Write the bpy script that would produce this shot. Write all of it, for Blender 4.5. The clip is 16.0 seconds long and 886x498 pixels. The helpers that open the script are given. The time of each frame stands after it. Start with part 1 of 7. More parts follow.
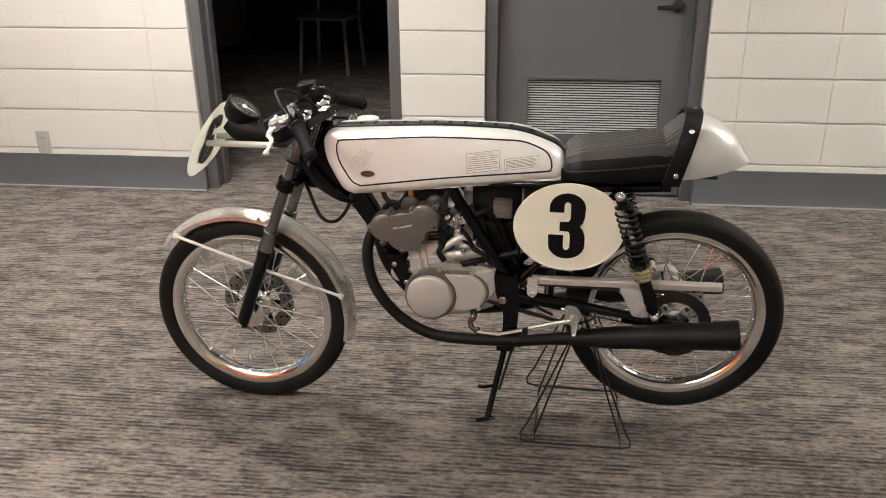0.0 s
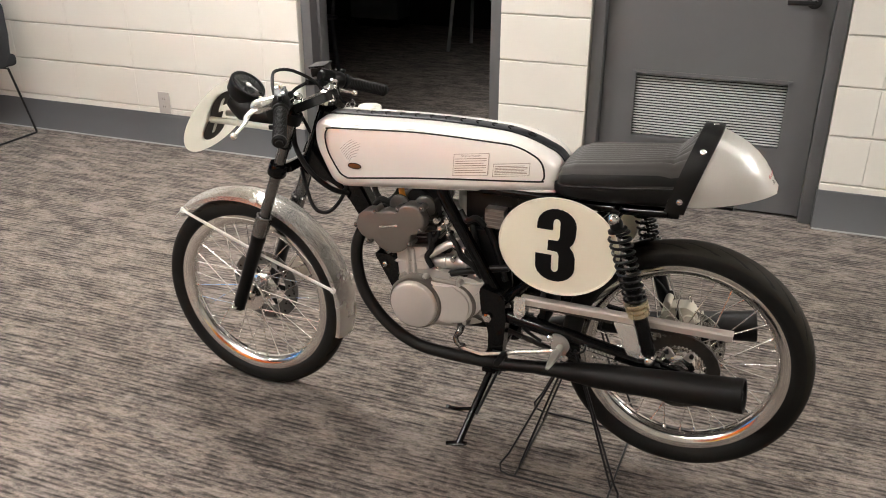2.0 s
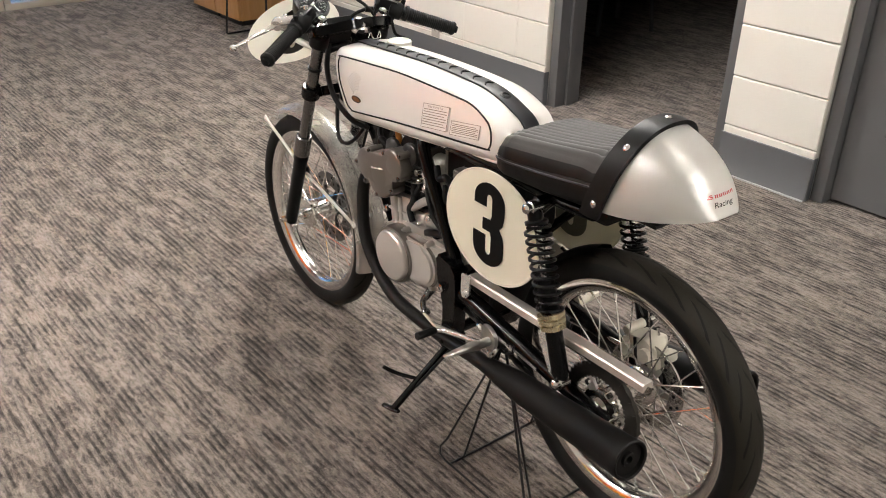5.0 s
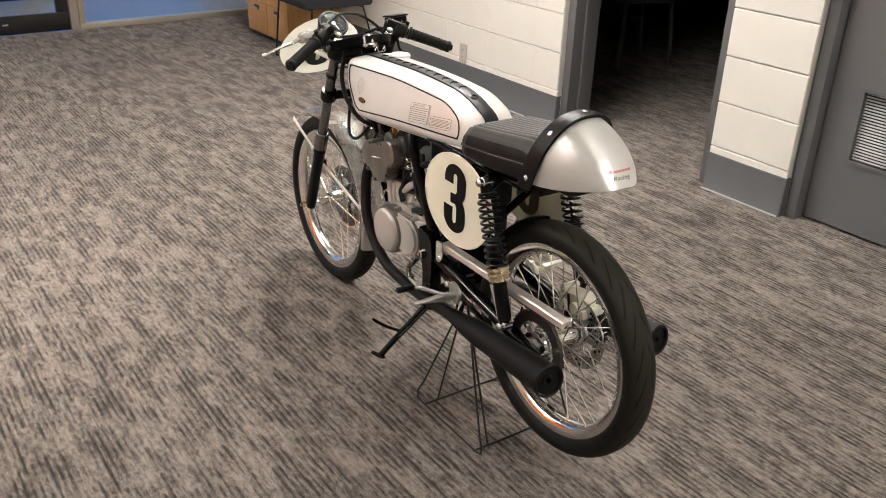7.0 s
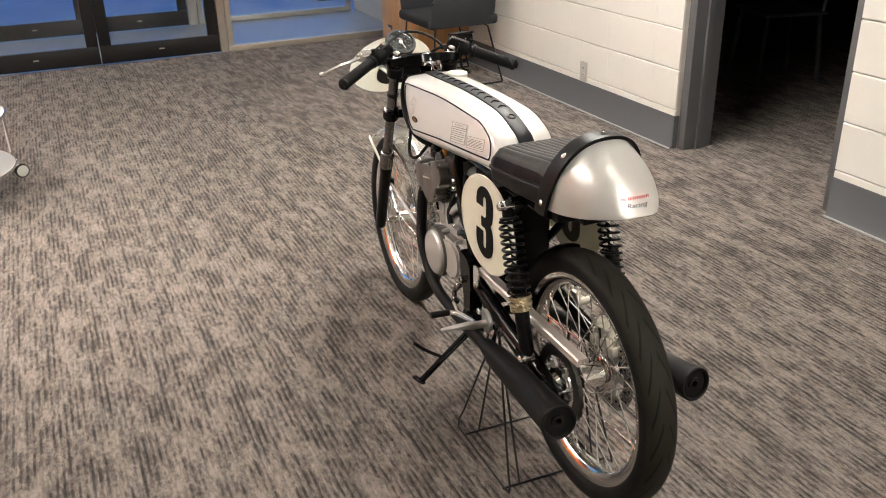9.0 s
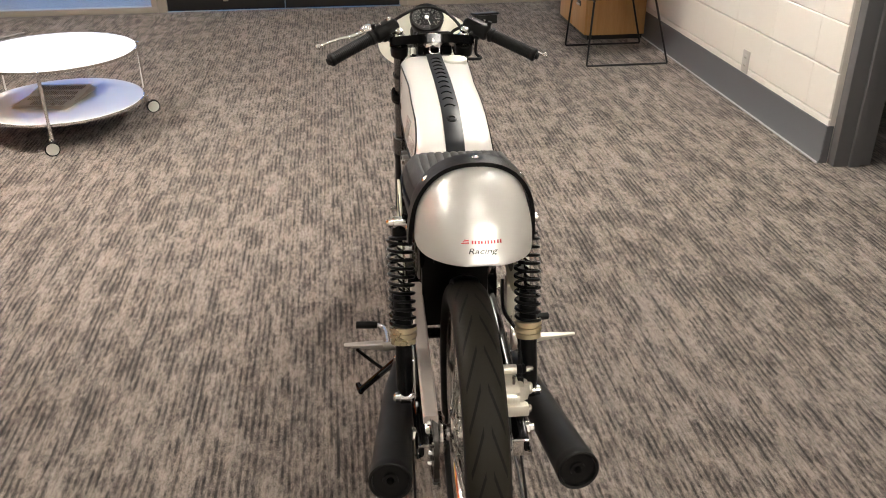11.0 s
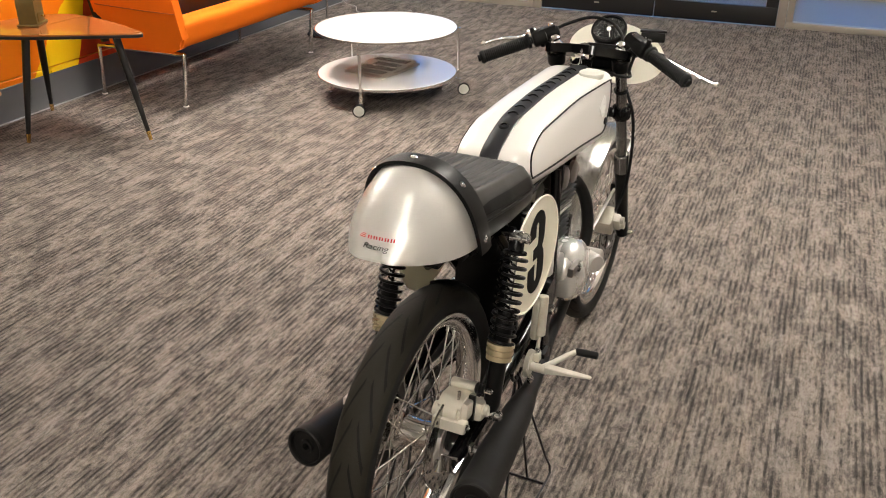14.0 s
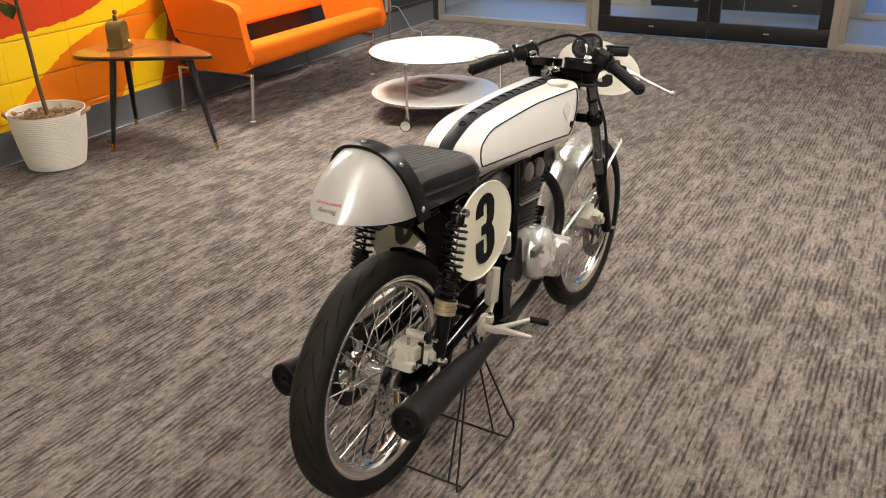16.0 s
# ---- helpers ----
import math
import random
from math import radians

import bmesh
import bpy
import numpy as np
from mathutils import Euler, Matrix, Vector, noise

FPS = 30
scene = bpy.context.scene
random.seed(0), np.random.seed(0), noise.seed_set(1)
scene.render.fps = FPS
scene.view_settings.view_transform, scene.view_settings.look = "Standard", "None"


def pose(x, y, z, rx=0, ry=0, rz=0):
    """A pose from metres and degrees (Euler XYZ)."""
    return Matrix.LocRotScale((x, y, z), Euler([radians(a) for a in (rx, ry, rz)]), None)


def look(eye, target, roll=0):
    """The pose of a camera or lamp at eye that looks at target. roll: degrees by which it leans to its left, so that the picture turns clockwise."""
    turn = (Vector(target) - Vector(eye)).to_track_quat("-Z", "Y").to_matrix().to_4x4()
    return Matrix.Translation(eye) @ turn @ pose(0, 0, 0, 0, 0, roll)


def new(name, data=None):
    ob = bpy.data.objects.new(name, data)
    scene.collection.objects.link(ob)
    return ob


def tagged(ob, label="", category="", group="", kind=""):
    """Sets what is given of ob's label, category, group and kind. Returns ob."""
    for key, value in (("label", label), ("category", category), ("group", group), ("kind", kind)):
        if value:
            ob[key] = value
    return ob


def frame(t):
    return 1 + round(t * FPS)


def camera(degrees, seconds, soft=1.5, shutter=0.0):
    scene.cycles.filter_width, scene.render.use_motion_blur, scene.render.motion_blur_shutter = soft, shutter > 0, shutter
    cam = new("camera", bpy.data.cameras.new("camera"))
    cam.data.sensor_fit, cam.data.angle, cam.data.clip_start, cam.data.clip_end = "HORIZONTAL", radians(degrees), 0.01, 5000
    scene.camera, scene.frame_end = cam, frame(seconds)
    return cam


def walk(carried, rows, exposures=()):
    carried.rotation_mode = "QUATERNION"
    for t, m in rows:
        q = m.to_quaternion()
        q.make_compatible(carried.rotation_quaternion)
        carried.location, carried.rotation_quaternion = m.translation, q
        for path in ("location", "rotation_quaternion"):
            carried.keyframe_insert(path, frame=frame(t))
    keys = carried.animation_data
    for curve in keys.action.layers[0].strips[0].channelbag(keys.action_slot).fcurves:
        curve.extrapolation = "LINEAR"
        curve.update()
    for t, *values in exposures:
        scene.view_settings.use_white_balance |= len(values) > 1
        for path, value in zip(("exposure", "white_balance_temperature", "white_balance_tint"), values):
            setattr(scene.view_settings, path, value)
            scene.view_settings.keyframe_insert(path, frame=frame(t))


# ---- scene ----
cam = camera(54.6, 16.0, 1.0)
PATH = [
    (0, (0.198, 0.179, 1.431), (-0.019, 2.009, 0.653), -0.6),
    (0.5, (0.374, 0.183, 1.433), (-0.077, 1.961, 0.637), 0.6),
    (1, (0.522, 0.209, 1.429), (0.0, 1.956, 0.607), -0.3),
    (1.5, (0.594, 0.353, 1.414), (0.037, 2.089, 0.59), 0.6),
    (2, (0.65, 0.486, 1.418), (0.011, 2.195, 0.598), 0.2),
    (2.5, (0.805, 0.584, 1.414), (0.014, 2.232, 0.601), 0.1),
    (3, (1.003, 0.651, 1.419), (0.08, 2.218, 0.588), -0.6),
    (3.5, (1.092, 0.744, 1.409), (0.134, 2.276, 0.554), -1.0),
    (4, (1.129, 0.941, 1.398), (0.048, 2.367, 0.503), 0.3),
    (4.5, (1.191, 1.061, 1.396), (0.008, 2.384, 0.474), 0.3),
    (5, (1.366, 1.187, 1.381), (0.011, 2.32, 0.443), 1.0),
    (5.2, (1.432, 1.226, 1.398), (0.036, 2.296, 0.446), 0.8),
    (7.3, (1.882, 1.042, 1.441), (0.406, 2.091, 0.592), 2.1),
    (7.5, (1.926, 1.045, 1.442), (0.416, 2.058, 0.609), 2.4),
    (8, (1.963, 1.093, 1.431), (0.381, 1.999, 0.607), 0.0),
    (8.2, (1.94, 1.137, 1.423), (0.353, 2.027, 0.593), -0.6),
    (10.3, (1.897, 1.848, 1.417), (0.143, 2.236, 0.536), 0.1),
    (10.5, (1.888, 1.919, 1.406), (0.139, 2.279, 0.505), 0.4),
    (11, (1.855, 2.116, 1.422), (0.089, 2.328, 0.507), -0.3),
    (11.5, (1.853, 2.263, 1.416), (0.064, 2.248, 0.522), -1.7),
    (12, (1.941, 2.442, 1.422), (0.177, 2.163, 0.522), -0.9),
    (12.5, (1.981, 2.574, 1.429), (0.232, 2.224, 0.524), -1.9),
    (13, (1.901, 2.687, 1.412), (0.172, 2.268, 0.499), 0.5),
    (13.5, (1.805, 2.782, 1.424), (0.114, 2.211, 0.522), 0.4),
    (14, (1.75, 2.872, 1.411), (0.106, 2.175, 0.509), 0.2),
    (14.5, (1.72, 3.024, 1.436), (0.118, 2.223, 0.545), 0.3),
    (15, (1.727, 3.128, 1.419), (0.171, 2.244, 0.526), -1.0),
    (15.5, (1.837, 3.193, 1.434), (0.267, 2.307, 0.566), -1.4),
    (16, (1.947, 3.283, 1.455), (0.372, 2.386, 0.61), -1.5),
]
TINTS = ((0, -0.17, 6330, 10), (1, -0.12, 6330, 10), (2, -0.02, 6330, 10), (3.5, 0.05, 6330, 10), (5, 0.05, 6330, 10), (8, 0.05, 6440, 10), (10.3, 0.03, 6560, 10), (12, 0.02, 6620, 10), (16, -0.02, 6680, 9))
walk(cam, [(t, look(eye, target, roll)) for t, eye, target, roll in PATH], TINTS)

# ---- world, lights, exposure ----
world = bpy.data.worlds.new("world")
scene.world = world
world.use_nodes = True
wn = world.node_tree.nodes
sky = wn.new("ShaderNodeTexSky")
sky.sky_type = 'NISHITA'
sky.sun_disc = False
sky.sun_elevation = radians(2.5)
sky.ozone_density = 6.0
sky.sun_rotation = radians(200)
world.node_tree.links.new(sky.outputs[0], wn["Background"].inputs[0])
wn["Background"].inputs[1].default_value = 1.0
sun_data = bpy.data.lights.new("sun", 'SUN')
sun_data.energy, sun_data.angle, sun_data.color = 0.05, radians(20), (1.0, 0.95, 0.9)
sun = new("sun", sun_data)
sun.matrix_world = look((-20, -14, 12), (-6, 2, 0))
scene.view_settings.exposure = 0.0


# ---- materials ----
def node(nt, kind, **props):
    n = nt.nodes.new(kind)
    for k, v in props.items():
        setattr(n, k, v)
    return n


def base_mat(name):
    m = bpy.data.materials.new(name)
    m.use_nodes = True
    nt = m.node_tree
    return m, nt, nt.nodes["Principled BSDF"]


def mix_rgb(nt, fac, a, b, mode='MIX'):
    n = node(nt, "ShaderNodeMix", data_type='RGBA', blend_type=mode)
    for sock, v in ((n.inputs[0], fac), (n.inputs[6], a), (n.inputs[7], b)):
        if isinstance(v, bpy.types.NodeSocket):
            nt.links.new(v, sock)
        elif isinstance(v, tuple):
            sock.default_value = (*v, 1.0) if len(v) == 3 else v
        else:
            sock.default_value = v
    return n.outputs[2]


def math_node(nt, op, a, b=None, c=None):
    n = node(nt, "ShaderNodeMath", operation=op)
    for sock, v in zip(n.inputs, (a, b, c)):
        if isinstance(v, bpy.types.NodeSocket):
            nt.links.new(v, sock)
        elif v is not None:
            sock.default_value = v
    return n.outputs[0]


def noise_node(nt, vec, scale, detail=3.0, rough=0.55):
    n = node(nt, "ShaderNodeTexNoise")
    n.inputs["Scale"].default_value = scale
    n.inputs["Detail"].default_value = detail
    n.inputs["Roughness"].default_value = rough
    if vec is not None:
        nt.links.new(vec, n.inputs["Vector"])
    return n.outputs[0]


def ramp(nt, fac, stops):
    n = node(nt, "ShaderNodeValToRGB")
    els = n.color_ramp.elements
    while len(els) < len(stops):
        els.new(0.5)
    for e, (p, c) in zip(els, stops):
        e.position, e.color = p, (*c, 1.0)
    nt.links.new(fac, n.inputs[0])
    return n.outputs[0]


def bump(nt, bsdf, height, strength, dist=0.002):
    n = node(nt, "ShaderNodeBump")
    n.inputs["Strength"].default_value = strength
    n.inputs["Distance"].default_value = dist
    nt.links.new(height, n.inputs["Height"])
    nt.links.new(n.outputs[0], bsdf.inputs["Normal"])


def mat(name, col, rough=0.5, metal=0.0, var=0.12, big=6.0, fine=180.0, relief=0.15, coat=0.0, rvar=0.12, spec=0.5, dist=0.001):
    """A plain surface with slow stains and fine grain."""
    m, nt, b = base_mat(name)
    pos = node(nt, "ShaderNodeTexCoord").outputs["Object"]
    n1, n2 = noise_node(nt, pos, big, 4.0), noise_node(nt, pos, fine, 3.0)
    lo, hi = tuple(c * (1 - var) for c in col), tuple(min(1.0, c * (1 + var)) for c in col)
    c1 = mix_rgb(nt, n1, lo, hi)
    fac = math_node(nt, 'MULTIPLY', n2, var)
    c2 = mix_rgb(nt, fac, c1, tuple(c * 0.6 for c in col))
    nt.links.new(c2, b.inputs["Base Color"])
    r = math_node(nt, 'MULTIPLY_ADD', n1, rvar * 2, max(0.02, rough - rvar))
    nt.links.new(r, b.inputs["Roughness"])
    b.inputs["Metallic"].default_value = metal
    b.inputs["Specular IOR Level"].default_value = spec
    b.inputs["Coat Weight"].default_value = coat
    b.inputs["Coat Roughness"].default_value = 0.08
    if relief:
        bump(nt, b, n2, relief, dist)
    return m


def carpet_mat():
    """Loop pile in ribs along x: each rib runs from light to dark in short dashes."""
    m, nt, b = base_mat("carpet")
    pos = node(nt, "ShaderNodeNewGeometry").outputs["Position"]
    xyz = node(nt, "ShaderNodeSeparateXYZ")
    nt.links.new(pos, xyz.inputs[0])
    x, y = xyz.outputs[0], xyz.outputs[1]

    def stretched(sx, sy, detail, rough=0.6):
        mp = node(nt, "ShaderNodeMapping")
        mp.inputs["Scale"].default_value = (sx, sy, 1)
        nt.links.new(pos, mp.inputs["Vector"])
        return noise_node(nt, mp.outputs[0], 1.0, detail, rough)

    def rowed(pitch, sx, sy, detail, rough):
        """Noise that is steady across one rib and runs along it."""
        cb = node(nt, "ShaderNodeCombineXYZ")
        nt.links.new(math_node(nt, 'MULTIPLY', x, sx), cb.inputs[0])
        nt.links.new(math_node(nt, 'MULTIPLY', math_node(nt, 'SNAP', wave, pitch), sy), cb.inputs[1])
        return noise_node(nt, cb.outputs[0], 1.0, detail, rough)
    RIB = 0.0168
    wave = math_node(nt, 'MULTIPLY_ADD', stretched(9, 9, 2.0), 0.007, y)
    f = math_node(nt, 'FRACT', math_node(nt, 'DIVIDE', wave, RIB))
    ridge = math_node(nt, 'MULTIPLY', math_node(nt, 'ABSOLUTE', math_node(nt, 'SUBTRACT', f, 0.5)), 2.0)
    groove = ramp(nt, ridge, [(0.20, (1, 1, 1)), (0.58, (0, 0, 0))])
    blotch = stretched(7.0, 14.0, 3.0)
    patch = stretched(1.6, 2.2, 2.0)
    rib = rowed(RIB, 6.0, 170.0, 4.0, 0.72)
    dash = ramp(nt, math_node(nt, 'MULTIPLY_ADD', blotch, -0.55, rib), [(0.16, (0, 0, 0)), (0.34, (1, 1, 1))])
    yarn = rowed(RIB / 3, 14.0, 330.0, 3.0, 0.65)
    knot = stretched(42.0, 95.0, 3.0, 0.65)
    pile = stretched(250, 250, 3.0, 0.8)
    tone = stretched(4.0, 26.0, 2.0)
    v = math_node(nt, 'MULTIPLY', groove, math_node(nt, 'MULTIPLY_ADD', dash, -0.42, -0.02))
    v = math_node(nt, 'MULTIPLY_ADD', rib, -0.70, v)
    v = math_node(nt, 'MULTIPLY_ADD', yarn, 0.90, v)
    v = math_node(nt, 'MULTIPLY_ADD', knot, 1.10, v)
    v = math_node(nt, 'MULTIPLY_ADD', blotch, 0.80, v)
    v = math_node(nt, 'MULTIPLY_ADD', patch, 0.35, v)
    v = math_node(nt, 'MULTIPLY_ADD', pile, 1.35, v)
    v = math_node(nt, 'ADD', v, -1.210)
    c = ramp(nt, v, [(0.0, (0.016, 0.0135, 0.0122)), (0.38, (0.058, 0.0485, 0.0430)), (0.62, (0.135, 0.114, 0.101)), (1.0, (0.285, 0.247, 0.220))])
    c = mix_rgb(nt, 1.0, c, mix_rgb(nt, tone, (0.92, 0.96, 1.01), (1.09, 1.02, 0.93)), 'MULTIPLY')
    nt.links.new(c, b.inputs["Base Color"])
    b.inputs["Roughness"].default_value = 0.95
    b.inputs["Specular IOR Level"].default_value = 0.1
    b.inputs["Sheen Weight"].default_value = 0.10
    h = math_node(nt, 'MULTIPLY_ADD', groove, -0.8, math_node(nt, 'MULTIPLY', pile, 1.3))
    bump(nt, b, h, 0.8, 0.004)
    return m


def block_mat(name, mural=False):
    """Painted concrete block; the mural bands follow the wall's own shape."""
    m, nt, b = base_mat(name)
    geo = node(nt, "ShaderNodeNewGeometry").outputs["Position"]
    n1, n2, n3 = noise_node(nt, geo, 1.6, 3.0), noise_node(nt, geo, 26.0, 4.0), noise_node(nt, geo, 150.0, 3.0)
    rnd = node(nt, "ShaderNodeObjectInfo").outputs["Random"]
    if mural:
        sep = node(nt, "ShaderNodeSeparateXYZ")
        nt.links.new(geo, sep.inputs[0])
        x, z = sep.outputs[0], sep.outputs[2]
        wob = math_node(nt, 'MULTIPLY_ADD', n2, 0.03, -0.015)
        z = math_node(nt, 'ADD', z, wob)

        def below(f):
            return math_node(nt, 'LESS_THAN', math_node(nt, 'SUBTRACT', z, f), 0.0)

        def curve(pts):
            c = node(nt, "ShaderNodeFloatCurve")
            cv = c.mapping.curves[0]
            x0, x1 = -3.2, 0.6
            pp = [((px - x0) / (x1 - x0), pz / 2.0) for px, pz in pts]
            while len(cv.points) < len(pp):
                cv.points.new(0.5, 0.5)
            for q, p in zip(cv.points, sorted(pp)):
                q.location = p
            c.mapping.update()
            nt.links.new(math_node(nt, 'DIVIDE', math_node(nt, 'SUBTRACT', x, x0), x1 - x0), c.inputs["Value"])
            return math_node(nt, 'MULTIPLY', c.outputs[0], 2.0)
        yellow, orange, red = (0.93, 0.58, 0.006), (0.84, 0.20, 0.004), (0.60, 0.050, 0.008)
        b1 = curve([(-3.2, 1.9), (-2.2, 1.2), (-1.48, 0.735), (-1.30, 0.675), (-0.97, 0.64), (0.6, 0.66)])
        b2 = curve([(-3.2, 1.2), (-1.8, 0.68), (-1.48, 0.608), (-1.22, 0.526), (-1.01, 0.413), (-0.82, 0.273), (-0.6, 0.0), (0.6, 0.0)])
        b3 = curve([(-3.2, 0.72), (-1.94, 0.60), (-1.79, 0.53), (-1.68, 0.425), (-1.59, 0.307), (-1.475, 0.16), (-1.38, 0.0), (0.6, 0.0)])
        b4 = curve([(-3.2, 1.9), (-1.98, 0.70), (-1.94, 0.595), (-1.85, 0.305), (-1.78, 0.15), (-1.70, 0.0), (0.6, 0.0)])
        col = mix_rgb(nt, below(b1), red, yellow)
        col = mix_rgb(nt, below(b2), col, orange)
        col = mix_rgb(nt, below(b3), col, yellow)
        col = mix_rgb(nt, below(b4), col, red)
        plain = math_node(nt, 'MAXIMUM', math_node(nt, 'GREATER_THAN', x, -0.45), math_node(nt, 'GREATER_THAN', z, 1.42))
        col = mix_rgb(nt, plain, col, (0.55, 0.525, 0.48))
        far = math_node(nt, 'LESS_THAN', x, -3.35)
        col = mix_rgb(nt, far, col, (0.035, 0.036, 0.04))
    else:
        col = mix_rgb(nt, n1, (0.66, 0.63, 0.575), (0.74, 0.71, 0.655))
        col = mix_rgb(nt, math_node(nt, 'MULTIPLY', rnd, 0.10), col, (0.60, 0.56, 0.50))
        scuff = ramp(nt, n2, [(0.66, (0, 0, 0)), (0.78, (1, 1, 1))])
        col = mix_rgb(nt, math_node(nt, 'MULTIPLY', scuff, 0.10), col, (0.45, 0.41, 0.36))
    nt.links.new(col, b.inputs["Base Color"])
    b.inputs["Roughness"].default_value = 0.55
    b.inputs["Specular IOR Level"].default_value = 0.3
    pits = ramp(nt, n3, [(0.30, (0, 0, 0)), (0.42, (1, 1, 1))])
    h = math_node(nt, 'MULTIPLY_ADD', n2, 0.8, math_node(nt, 'MULTIPLY', pits, 0.5))
    bump(nt, b, h, 0.35, 0.003)
    return m


def wood_mat(name, c1, c2, rough=0.4, axis=(1.2, 14, 14), coat=0.2):
    m, nt, b = base_mat(name)
    pos = node(nt, "ShaderNodeTexCoord").outputs["Object"]
    mp = node(nt, "ShaderNodeMapping")
    mp.inputs["Scale"].default_value = axis
    nt.links.new(pos, mp.inputs["Vector"])
    g1, g2 = noise_node(nt, mp.outputs[0], 3.0, 5.0, 0.65), noise_node(nt, mp.outputs[0], 22.0, 3.0)
    c = mix_rgb(nt, ramp(nt, g1, [(0.3, (0, 0, 0)), (0.7, (1, 1, 1))]), c1, c2)
    c = mix_rgb(nt, math_node(nt, 'MULTIPLY', g2, 0.35), c, tuple(v * 0.5 for v in c1))
    nt.links.new(c, b.inputs["Base Color"])
    b.inputs["Roughness"].default_value = rough
    b.inputs["Coat Weight"].default_value = coat
    bump(nt, b, g2, 0.1, 0.0006)
    return m


def glow_mat(name, col, strength):
    m, nt, b = base_mat(name)
    b.inputs["Base Color"].default_value = (*col, 1)
    b.inputs["Emission Color"].default_value = (*col, 1)
    b.inputs["Emission Strength"].default_value = strength
    return m


def glass_mat(name, tint=(0.9, 0.95, 0.97)):
    m, nt, b = base_mat(name)
    b.inputs["Base Color"].default_value = (*tint, 1)
    b.inputs["Roughness"].default_value = 0.01
    b.inputs["Transmission Weight"].default_value = 1.0
    b.inputs["IOR"].default_value = 1.45
    return m


def tyre_mat():
    m, nt, b = base_mat("tyre_rubber")
    pos = node(nt, "ShaderNodeTexCoord").outputs["Object"]
    sep = node(nt, "ShaderNodeSeparateXYZ")
    nt.links.new(pos, sep.inputs[0])
    ang = math_node(nt, 'ARCTAN2', sep.outputs[2], sep.outputs[0])
    ay = math_node(nt, 'ABSOLUTE', sep.outputs[1])
    ph = math_node(nt, 'MULTIPLY_ADD', ang, 26 / (2 * math.pi), math_node(nt, 'MULTIPLY', ay, 46.0))
    fr = math_node(nt, 'FRACT', ph)
    groove = math_node(nt, 'LESS_THAN', fr, 0.21)
    zone = math_node(nt, 'MULTIPLY', math_node(nt, 'GREATER_THAN', ay, 0.006), math_node(nt, 'LESS_THAN', ay, 0.029))
    rad = math_node(nt, 'POWER', math_node(nt, 'ADD', math_node(nt, 'POWER', sep.outputs[0], 2.0), math_node(nt, 'POWER', sep.outputs[2], 2.0)), 0.5)
    zone = math_node(nt, 'MULTIPLY', zone, math_node(nt, 'GREATER_THAN', rad, 0.262))
    g = math_node(nt, 'MULTIPLY', groove, zone)
    n1, n2 = noise_node(nt, pos, 14.0, 4.0), noise_node(nt, pos, 240.0, 2.0)
    c = mix_rgb(nt, n1, (0.007, 0.007, 0.0066), (0.013, 0.0125, 0.0118))
    crown = math_node(nt, 'GREATER_THAN', rad, 0.2735)
    c = mix_rgb(nt, crown, c, mix_rgb(nt, n1, (0.0095, 0.0084, 0.0063), (0.0215, 0.0184, 0.0138)))
    c = mix_rgb(nt, math_node(nt, 'MULTIPLY', g, 0.85), c, (0.0015, 0.0015, 0.0014))
    nt.links.new(c, b.inputs["Base Color"])
    nt.links.new(math_node(nt, 'MULTIPLY_ADD', n1, 0.25, 0.5), b.inputs["Roughness"])
    b.inputs["Specular IOR Level"].default_value = 0.15
    h = math_node(nt, 'SUBTRACT', math_node(nt, 'MULTIPLY', n2, 0.15), g)
    bump(nt, b, h, 0.8, 0.003)
    return m


CARPET = carpet_mat()
BLOCK = block_mat("cream_block_paint")
MURAL = block_mat("mural_block_paint", True)
MORTAR = mat("cream_mortar", (0.55, 0.52, 0.47), 0.7)
MORTAR_M = mat("painted_mortar", (0.80, 0.34, 0.01), 0.7)
GREYPAINT = mat("grey_door_paint", (0.115, 0.115, 0.118), 0.42, var=0.08, relief=0.06)
COVE = mat("grey_cove_rubber", (0.10, 0.102, 0.108), 0.55, var=0.12)
COVEEDGE = mat("cove_sealant_line", (0.33, 0.33, 0.33), 0.6)
CEILING = mat("ceiling_board", (0.55, 0.54, 0.52), 0.85)
PLAINWALL = mat("plain_wall_paint", (0.44, 0.42, 0.385), 0.6)
# near black, so the unlit room's darkness sits in the colour
DARKWALL = mat("near_black_wall", (0.02, 0.02, 0.022), 0.8)
ALU = mat("champagne_aluminium", (0.50, 0.45, 0.38), 0.35, 0.6, var=0.08)
BRONZE = mat("dark_bronze_frame", (0.018, 0.017, 0.017), 0.35, 0.3, var=0.15)
GLASS = glass_mat("window_glass")
CONCRETE = mat("concrete_paving", (0.36, 0.37, 0.38), 0.7, var=0.2, big=2.0, fine=60, relief=0.3)
VESTFLOOR = mat("vestibule_tile", (0.30, 0.31, 0.33), 0.35, var=0.15, big=3.0)
GRASS = mat("lawn_grass", (0.035, 0.075, 0.02), 0.9, var=0.4, big=3.0, fine=80, relief=0.8)
LAMPGLOW = glow_mat("lamp_diffuser", (1.0, 0.955, 0.885), 62.0)
LENSGLOW = glow_mat("added_downlight_lens", (1.0, 0.93, 0.84), 12.0)
WHITEMETAL = mat("white_enamel", (0.78, 0.76, 0.72), 0.3, 0.0, var=0.04)
ORANGE = mat("orange_wool_upholstery", (0.86, 0.17, 0.008), 0.85, var=0.10, big=5, fine=500, relief=0.3, spec=0.2)
SEAMORANGE = mat("dark_orange_piping", (0.42, 0.075, 0.004), 0.9, relief=0.0)
CHROME = mat("chrome", (0.80, 0.79, 0.77), 0.13, 1.0, var=0.05, relief=0.0, rvar=0.04)
